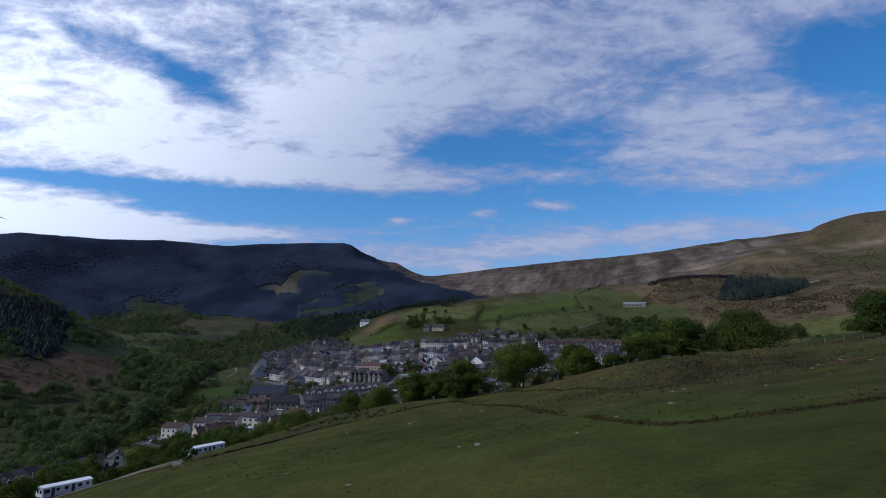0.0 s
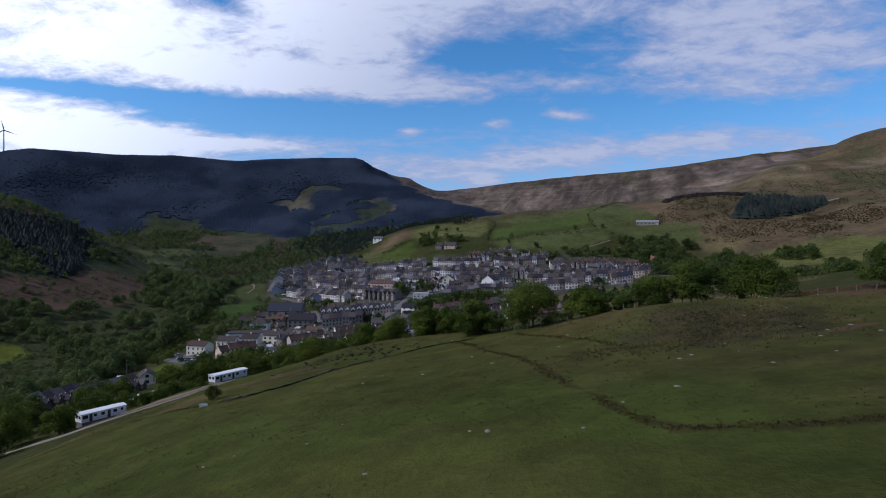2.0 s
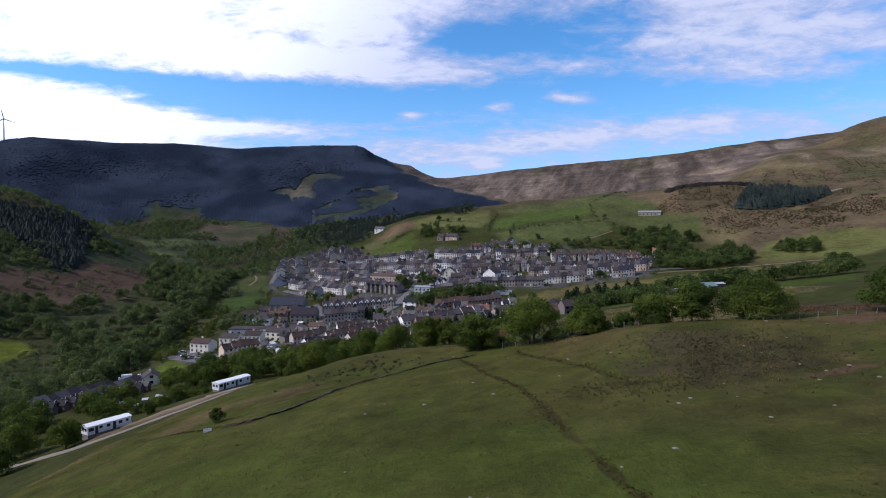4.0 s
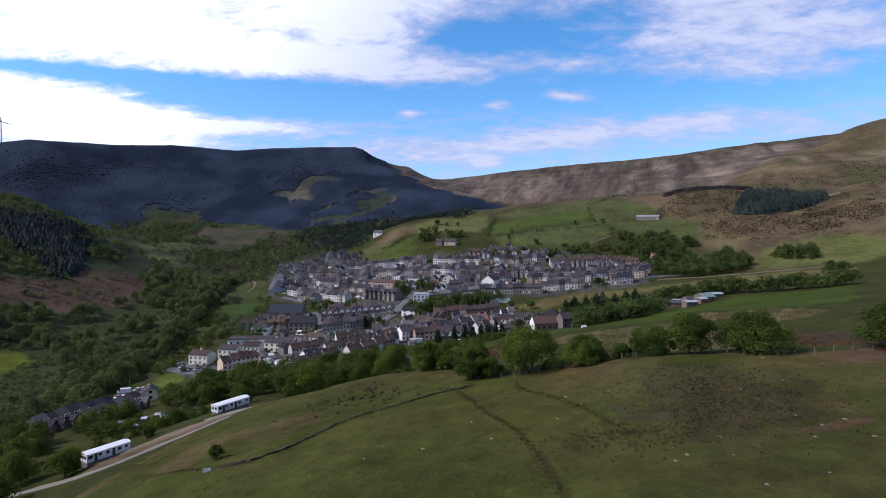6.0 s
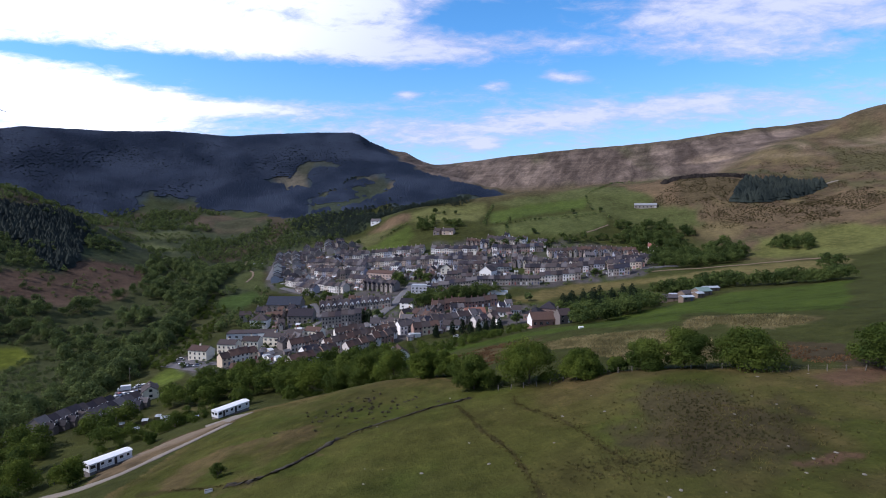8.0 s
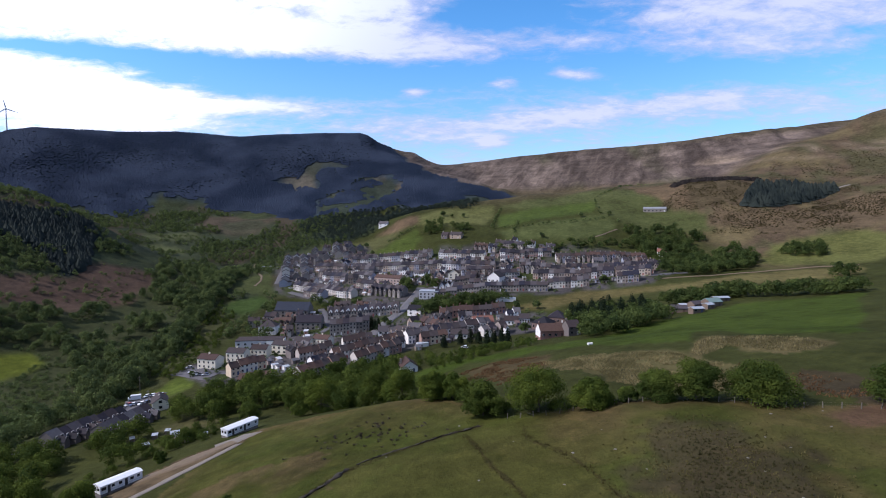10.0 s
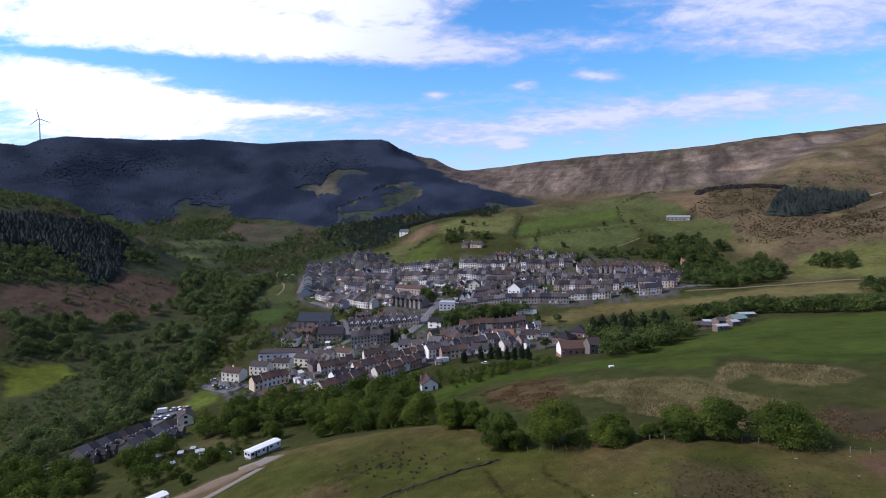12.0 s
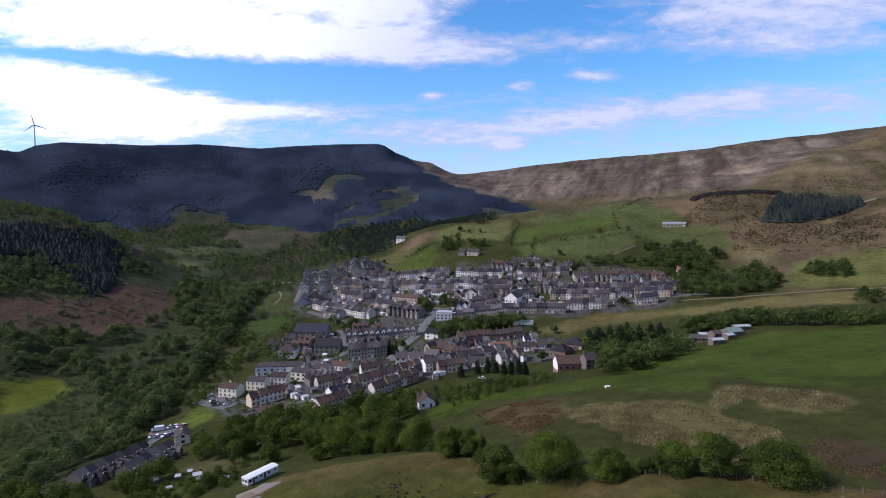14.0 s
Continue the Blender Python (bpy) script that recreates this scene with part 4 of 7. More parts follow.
def ground_material():
    m = bpy.data.materials.new("turf_and_moor")
    m.use_nodes = True
    t = m.node_tree
    shader = t.nodes["Principled BSDF"]
    place = node(t, "ShaderNodeTexCoord").outputs["Object"]
    layer = node(t, "ShaderNodeAttribute", attribute_name="cover")
    base, shale = layer.outputs["Color"], layer.outputs["Alpha"]
    # runs of scree that slant down the scarp, and thin beds along it
    sx, sy, sz = node(t, "ShaderNodeSeparateXYZ", {0: place}).outputs
    slant = calc(t, "SUBTRACT", sx, calc(t, "MULTIPLY", sz, 0.9))
    runs = fbm(t, node(t, "ShaderNodeCombineXYZ", {0: slant, 1: calc(t, "MULTIPLY", sz, 0.5)}).outputs[0], 0.06, 7.0, 0.70, 0.6)
    beds = fbm(t, node(t, "ShaderNodeCombineXYZ", {0: calc(t, "MULTIPLY", sx, 0.10), 1: sz}).outputs[0], 0.10, 5.0, 0.6, 0.2)
    scree = calc(t, "ADD", calc(t, "MULTIPLY", ramp(t, runs, 0.36, 0.66), 0.95), calc(t, "MULTIPLY", ramp(t, beds, 0.38, 0.64), 0.45))
    scree = calc(t, "ADD", calc(t, "MULTIPLY", scree, 0.62), 0.56)
    scree = calc(t, "ADD", 1.0, calc(t, "MULTIPLY", calc(t, "SUBTRACT", scree, 1.0), shale))
    base = node(t, "ShaderNodeVectorMath", {0: base, 3: scree}, operation="SCALE").outputs[0]
    big, mid, fine = fbm(t, place, 0.035, 6.0, 0.65), fbm(t, place, 0.22, 6.0, 0.7), fbm(t, place, 1.6, 6.0, 0.7)
    tone = calc(t, "ADD", calc(t, "MULTIPLY", calc(t, "SUBTRACT", big, 0.5), 1.5), calc(t, "MULTIPLY", calc(t, "SUBTRACT", mid, 0.5), 1.3))
    tone = calc(t, "ADD", calc(t, "ADD", tone, calc(t, "MULTIPLY", calc(t, "SUBTRACT", fine, 0.5), 0.8)), 1.0)
    colour = node(t, "ShaderNodeVectorMath", {0: base, 3: tone}, operation="SCALE").outputs[0]
    dry = calc(t, "MULTIPLY", ramp(t, calc(t, "ADD", calc(t, "MULTIPLY", mid, 0.6), calc(t, "MULTIPLY", fine, 0.4)), 0.52, 0.66), 0.30)
    colour = blend(t, dry, colour, node(t, "ShaderNodeVectorMath", {0: base, 1: (1.9, 1.45, 1.5)}, operation="MULTIPLY").outputs[0])
    t.links.new(colour, shader.inputs["Base Color"])
    shader.inputs["Roughness"].default_value = 0.95
    shader.inputs["Specular IOR Level"].default_value = 0.04
    relief = calc(t, "ADD", calc(t, "MULTIPLY", mid, 2.5), calc(t, "MULTIPLY", fine, 0.6))
    t.links.new(node(t, "ShaderNodeBump", {"Strength": 0.6, "Distance": 0.6, "Height": relief}).outputs[0], shader.inputs["Normal"])
    return m


def arrays_mesh(name, verts, faces, material, smooth=False):
    """A mesh from vertex and face arrays; all faces have the same number of corners."""
    me = bpy.data.meshes.new(name)
    n = faces.shape[1]
    me.vertices.add(len(verts))
    me.vertices.foreach_set("co", np.asarray(verts, np.float32).ravel())
    me.loops.add(faces.size)
    me.loops.foreach_set("vertex_index", faces.astype(np.int32).ravel())
    me.polygons.add(len(faces))
    me.polygons.foreach_set("loop_start", np.arange(0, faces.size, n, dtype=np.int32))
    me.polygons.foreach_set("use_smooth", np.full(len(faces), smooth))
    me.materials.append(material)
    me.update(calc_edges=True)
    return me


def build_ground():
    fine = np.radians(np.arange(-50, 50.01, 0.2))
    wide = np.radians(np.arange(54, 307, 3.9))
    az = np.concatenate([fine, wide])
    rad = np.concatenate([[4.0], 8.0 * 1.10 ** np.arange(0, 14), 31 * 1.0095 ** np.arange(0, 490)])
    rad = np.append(rad[rad < 2400], [2500, 2700, 3100, 3600, 4200, 4700])
    a, r = np.meshgrid(az, rad)
    x, y = (r * np.sin(a)).ravel(), (r * np.cos(a)).ravel()
    z = height(x, y)
    rows, cols = a.shape
    i, j = np.meshgrid(np.arange(rows - 1), np.arange(cols), indexing="ij")
    k = (j + 1) % cols
    quads = np.stack([(i + 1) * cols + j, (i + 1) * cols + k, i * cols + k, i * cols + j], -1).reshape(-1, 4)
    hub = np.arange(0, cols - 1, 2)
    quads = np.vstack([quads, np.stack([hub, hub + 1, (hub + 2) % cols, np.full(len(hub), len(x))], 1)])
    verts = np.vstack([np.stack([x, y, z], 1), [[0, 0, ground_z(0, 0)]]])
    me = arrays_mesh("ground", verts, quads, ground_material(), True)
    colours = np.ones((len(verts), 4), np.float32)
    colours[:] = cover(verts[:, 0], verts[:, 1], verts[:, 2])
    grid = colours[:-1].reshape(rows, cols, 4)
    soft = grid.copy()
    soft[1:-1] = 0.5 * grid[1:-1] + 0.25 * (grid[:-2] + grid[2:])
    soft[:, 1:-1] = 0.5 * soft[:, 1:-1] + 0.25 * (soft[:, :-2] + soft[:, 2:])
    colours[:-1] = np.where((r > 190)[:, :, None], soft, grid).reshape(-1, 4)
    layer = me.attributes.new("cover", "FLOAT_COLOR", "POINT")
    layer.data.foreach_set("color", colours.ravel())
    return new("ground", me)


tagged(build_ground(), "rolling hill pasture, moor and valley floor", "ground", kind="structure")
# ---- building blocks ----
def box(bm, x0, x1, y0, y1, z0, z1):
    v = [bm.verts.new(p) for p in ((x0, y0, z0), (x1, y0, z0), (x1, y1, z0), (x0, y1, z0), (x0, y0, z1), (x1, y0, z1), (x1, y1, z1), (x0, y1, z1))]
    for f in ((3, 2, 1, 0), (4, 5, 6, 7), (0, 1, 5, 4), (1, 2, 6, 5), (2, 3, 7, 6), (3, 0, 4, 7)):
        bm.faces.new([v[i] for i in f])


def prism(bm, outline, a, b, axis="x"):
    """An outline (u, z) drawn out along an axis from a to b."""
    def at(u, z, s):
        return (s, u, z) if axis == "x" else (u, s, z)
    one, two = [bm.verts.new(at(u, z, a)) for u, z in outline], [bm.verts.new(at(u, z, b)) for u, z in outline]
    n = len(outline)
    bm.faces.new(one[::-1])
    bm.faces.new(two)
    for i in range(n):
        bm.faces.new((one[i], one[(i + 1) % n], two[(i + 1) % n], two[i]))


def tube(bm, a, b, ra, rb, sides=8):
    """A tapered round bar between two places."""
    a, b = Vector(a), Vector(b)
    turn = (b - a).to_track_quat("Z", "Y").to_matrix()
    rings = [[bm.verts.new(p + turn @ Vector((r * math.cos(k * math.tau / sides), r * math.sin(k * math.tau / sides), 0))) for k in range(sides)] for p, r in ((a, ra), (b, rb))]
    for k in range(sides):
        bm.faces.new((rings[0][k], rings[0][(k + 1) % sides], rings[1][(k + 1) % sides], rings[1][k]))
    bm.faces.new(rings[0][::-1])
    bm.faces.new(rings[1])


def part(name, bm, material, parent=None, label=""):
    """Links a bmesh as one mesh object, under a thing or a part."""
    bmesh.ops.recalc_face_normals(bm, faces=bm.faces)
    me = bpy.data.meshes.new(name)
    bm.to_mesh(me)
    bm.free()
    me.materials.append(material)
    ob = new(name, me)
    ob.parent = parent
    if label:
        tagged(ob, label)
    return ob


def made(name, fill, material, parent=None, label=""):
    """part() with the bmesh filled by a function."""
    bm = bmesh.new()
    fill(bm)
    return part(name, bm, material, parent, label)


def again(ob, place, parent):
    """Another object on the same mesh, under the same parent."""
    twin = new(ob.name.split(".")[0], ob.data)
    twin.parent, twin.location = parent, place
    return twin


# ---- houses ----
def window_mesh(width=1.0, tall=1.3):
    """A window in one piece: frame and mullion with two recessed panes."""
    bm = bmesh.new()
    w = width / 2 + 0.09
    front = [[bm.verts.new((x, -0.09, z)) for z in (-0.1, tall + 0.09)] for x in (-w, 0, w)]
    back = [[bm.verts.new((x, 0.06, z)) for z in (-0.1, tall + 0.09)] for x in (-w, 0, w)]
    panes = []
    for n in (0, 1):
        panes.append(bm.faces.new((front[n][0], front[n + 1][0], front[n + 1][1], front[n][1])))
        bm.faces.new((front[n][1], front[n + 1][1], back[n + 1][1], back[n][1]))
        bm.faces.new((back[n][0], back[n + 1][0], front[n + 1][0], front[n][0]))
    bm.faces.new((front[0][0], front[0][1], back[0][1], back[0][0]))
    bm.faces.new((front[2][1], front[2][0], back[2][0], back[2][1]))
    bmesh.ops.inset_individual(bm, faces=panes, thickness=0.06)
    for f in panes:
        bmesh.ops.translate(bm, verts=f.verts, vec=(0, 0.07, 0))
        f.material_index = 1
    me = bpy.data.meshes.new("window")
    bm.to_mesh(me)
    bm.free()
    me.materials.append(M_FRAME)
    me.materials.append(M_GLASS)
    return me


WINDOW, WINDOW_WIDE = window_mesh(0.85, 1.15), window_mesh(1.3, 1.15)


def house(name, m, width, depth, eaves, rise, wall, roof, label, category="house", group="", roof_kind="gable", storeys=2, wing=False, dormer=False, pots=True, gable_front=False, bays=2, ends=True):
    """A house with its front along local x at y = 0, facing -y. Returns its root."""
    root = new(name)
    root.matrix_basis = m
    tagged(root, label, category, group)
    w, d, over = width, depth, 0.35
    foot = -4.0

    def walls(bm):
        if roof_kind == "gable" and not gable_front:
            prism(bm, [(0, foot), (d, foot), (d, eaves), (d / 2, eaves + rise), (0, eaves)], 0, w)
        elif roof_kind == "gable":
            prism(bm, [(0, foot), (w, foot), (w, eaves), (w / 2, eaves + rise), (0, eaves)], 0, d, "y")
        else:
            box(bm, 0, w, 0, d, foot, eaves)

    def roofing(bm):
        k = 0.22
        slope = rise / ((w if gable_front else d) / 2)
        if roof_kind == "gable":
            s = w if gable_front else d
            a, b = (-over, d + over) if gable_front else (-0.02 if not ends else -0.15, w + (0.02 if not ends else 0.15))
            prism(bm, [(-over, eaves - over * slope), (s / 2, eaves + rise), (s / 2, eaves + rise + k), (-over, eaves - over * slope + k)], a, b, "y" if gable_front else "x")
            prism(bm, [(s + over, eaves - over * slope), (s / 2, eaves + rise), (s / 2, eaves + rise + k), (s + over, eaves - over * slope + k)], a, b, "y" if gable_front else "x")
        elif roof_kind == "hip":
            r = min(w, d) / 2
            c = [bm.verts.new(p) for p in ((-over, -over, eaves), (w + over, -over, eaves), (w + over, d + over, eaves), (-over, d + over, eaves))]
            if w > d:
                t = [bm.verts.new((r, d / 2, eaves + rise)), bm.verts.new((w - r * 0.98, d / 2, eaves + rise))]
                faces = ((c[0], c[1], t[1], t[0]), (c[1], c[2], t[1]), (c[2], c[3], t[0], t[1]), (c[3], c[0], t[0]))
            else:
                t = [bm.verts.new((w / 2, r, eaves + rise)), bm.verts.new((w / 2, d - r * 0.98, eaves + rise))]
                faces = ((c[0], c[1], t[0]), (c[1], c[2], t[1], t[0]), (c[2], c[3], t[1]), (c[3], c[0], t[0], t[1]))
            for f in faces:
                bm.faces.new(f)
            bm.faces.new(c[::-1])
        else:
            box(bm, -0.2, w + 0.2, -0.2, d + 0.2, eaves - 0.05, eaves + 0.35)

    made("wall", walls, wall, root)
    made("roof", roofing, roof, root)
    if pots:
        top = eaves + rise if roof_kind == "gable" and not gable_front else eaves + rise * 0.7
        stack = made("chimney", lambda bm: box(bm, -0.42, 0.42, -0.3, 0.3, -1.2, 1.15), {M_WALL_BRICK: M_WALL_BRICK, M_WALL_CREAM: M_WALL_CREAM}.get(wall, M_WALL_STONE), root)
        stack.location = (w * 0.45 if wall == M_WALL_CREAM else 0.5, d / 2, top)

        def cans(bm):
            tube(bm, (0.1, 0, 1.1), (0.1, 0, 1.6), 0.15, 0.11, 6)
        made("chimney_pot", cans, M_POT, stack)
    for floor in range(storeys):
        z = 0.9 + 2.6 * floor
        for n in range(bays):
            x = w * (n + 0.5) / bays
            if floor == 0 and n == bays - 1 and bays > 1:
                door = made("door", lambda bm: box(bm, -0.5, 0.5, -0.06, 0.06, 0, 2.1), M_DOOR, root)
                door.location = (x, 0, 0.1)
                continue
            pane = new("window", WINDOW_WIDE if w / bays > 3.2 else WINDOW)
            pane.parent, pane.location = root, (x, 0, z)
    if wing:
        def wing_walls(bm):
            prism(bm, [(w * 0.28, foot), (w * 0.78, foot), (w * 0.78, eaves - 0.9), (w * 0.53, eaves + 0.7), (w * 0.28, eaves - 0.9)], -3.6, 0.1, "y")
        body = made("rear_wing", wing_walls, wall, root)

        def wing_roof(bm):
            for s in (-1, 1):
                prism(bm, [(w * 0.53 + s * (w * 0.25 + 0.25), eaves - 1.2), (w * 0.53, eaves + 0.72), (w * 0.53, eaves + 0.9), (w * 0.53 + s * (w * 0.25 + 0.25), eaves - 1.0)], -3.8, d * 0.3, "y")
        made("wing_roof", wing_roof, roof, body)
        pane = new("window", WINDOW)
        pane.parent, pane.location = body, (w * 0.53, -3.6, 3.3)
    if dormer:
        def gablet(bm):
            prism(bm, [(w * 0.22, eaves - 0.3), (w * 0.78, eaves - 0.3), (w * 0.78, eaves + 0.7), (w * 0.5, eaves + 2.1), (w * 0.22, eaves + 0.7)], -0.12, d * 0.4, "y")
        body = made("dormer", gablet, M_FRAME, root, "white painted gable dormer")
        pane = new("window", WINDOW)
        pane.parent, pane.location = body, (w * 0.5, -0.12, eaves - 0.1)
    return root


ROW_KINDS = {
    "terrace_top": dict(depth=8, eaves=5.9, rise=2.9, wall=M_WALL_PALE, roof=M_ROOF, label="pale rendered terraced house with a slate roof"),
    "terrace_long": dict(depth=8, eaves=5.9, rise=2.9, wall=M_WALL, roof=M_ROOF, label="rendered terraced house with a grey slate roof"),
    "terrace_gabled": dict(depth=7.5, eaves=5.6, rise=2.6, wall=M_WALL, roof=M_ROOF_BROWN, label="terraced house with a gabled rear wing", wing=True),
    "terrace_mid": dict(wing=True, depth=8, eaves=5.9, rise=2.9, wall=M_WALL, roof=M_ROOF, label="stone and render terraced house with a slate roof"),
    "terrace_cars": dict(depth=8, eaves=5.9, rise=2.9, wall=M_WALL, roof=M_ROOF, label="grey terraced house with parked cars in front"),
    "terrace_pale": dict(depth=7.5, eaves=5.9, rise=2.9, wall=M_WALL_PALE, roof=M_ROOF, label="whitish terraced house above a field"),
    "terrace_dark": dict(depth=8, eaves=5.4, rise=2.5, wall=M_WALL_STONE, roof=M_ROOF, label="dark stone terraced house with pale window frames"),
    "terrace_white": dict(depth=8, eaves=5.9, rise=2.9, wall=M_WALL_LIGHT, roof=M_ROOF, label="white rendered terraced house stepping down a slope"),
    "terrace_column": dict(wing=True, depth=8, eaves=5.6, rise=2.9, wall=M_WALL_PALE, roof=M_ROOF, label="slate-roofed terraced house along a steep side street"),
    "terrace_short": dict(depth=8, eaves=5.6, rise=2.9, wall=M_WALL, roof=M_ROOF, label="rendered house in a short terrace"),
    "terrace_fork": dict(depth=8, eaves=6.0, rise=2.8, wall=M_WALL_STONE, roof=M_ROOF, label="dark gabled stone terraced house", dormer=False, wing=True),
    "terrace_dormer": dict(depth=9, eaves=5.6, rise=3.6, wall=M_WALL_STONE, roof=M_ROOF, label="stone terraced house with a white gable dormer", dormer=True),
    "terrace_tall": dict(depth=9, eaves=8.2, rise=2.8, wall=M_WALL_STONE, roof=M_ROOF, label="tall three-storey stone terraced house", storeys=3),
    "terrace_brown": dict(depth=7.5, eaves=4.7, rise=2.6, wall=M_WALL_PEACH, roof=M_ROOF_BROWN, label="terraced house with a brown tiled roof"),
    "terrace_lower": dict(depth=7.5, eaves=4.7, rise=2.6, wall=M_WALL_PEACH, roof=M_ROOF_BROWN, label="rendered terraced house with a dark tiled roof"),
    "terrace_red": dict(depth=8, eaves=4.8, rise=2.7, wall=M_WALL_BRICK, roof=M_ROOF_BROWN, label="red brick terraced house with a brown roof"),
    "terrace_slate": dict(depth=8, eaves=3.6, rise=2.7, wall=M_WALL_DARK, roof=M_ROOF, label="dark stone terraced house with a slate roof by the lane", pots=False, wing=True),
}


ROW_NAMES = {"terrace_gabled": "gabled_terraced_house", "terrace_dark": "stone_terraced_house", "terrace_tall": "stone_terraced_house", "terrace_dormer": "stone_terraced_house", "terrace_fork": "stone_terraced_house", "terrace_column": "hillside_house", "terrace_red": "brick_terraced_house", "terrace_slate": "stone_terraced_house"}


def build_rows():
    for kind, rows in ROWS.items():
        first = None
        for ax, ay, bx, by in rows:
            long = math.hypot(bx - ax, by - ay)
            steep = abs(by - ay) > 2.0 * abs(bx - ax) and long > 60
            count = max(2, round(long / (6.6 if steep else 4.9)))
            wide = 5.9 if steep else long / count
            turn = math.atan2(by - ay, bx - ax)
            lift, stray = 0.0, 0.0
            for n in range(count):
                if n % 4 == 0:
                    lift, stray = random.uniform(-0.25, 0.35), random.uniform(-0.8, 0.8)
                if steep:
                    lift, stray = random.uniform(-0.4, 0.3), random.uniform(-1.2, 1.2)
                    if random.random() < 0.1:
                        continue
                x, y = ax + (bx - ax) * n / count - stray * math.sin(turn), ay + (by - ay) * n / count + stray * math.cos(turn)
                z = ground_z(x + (bx - ax) / count / 2, y + (by - ay) / count / 2) + 0.3 + lift
                m = Matrix.Translation((x, y, z)) @ Matrix.Rotation(turn, 4, "Z")
                if first is None:
                    first = house(ROW_NAMES.get(kind, "terraced_house"), m, 4.9, group=kind.replace("_", " ") + " row", ends=True, **ROW_KINDS[kind])
                    root = first
                else:
                    root = copy_thing(first, m)
                root.scale = (wide / 4.9, random.uniform(0.92, 1.08), random.uniform(0.95, 1.07) * (random.uniform(0.66, 0.9) if steep else 1))


build_rows()

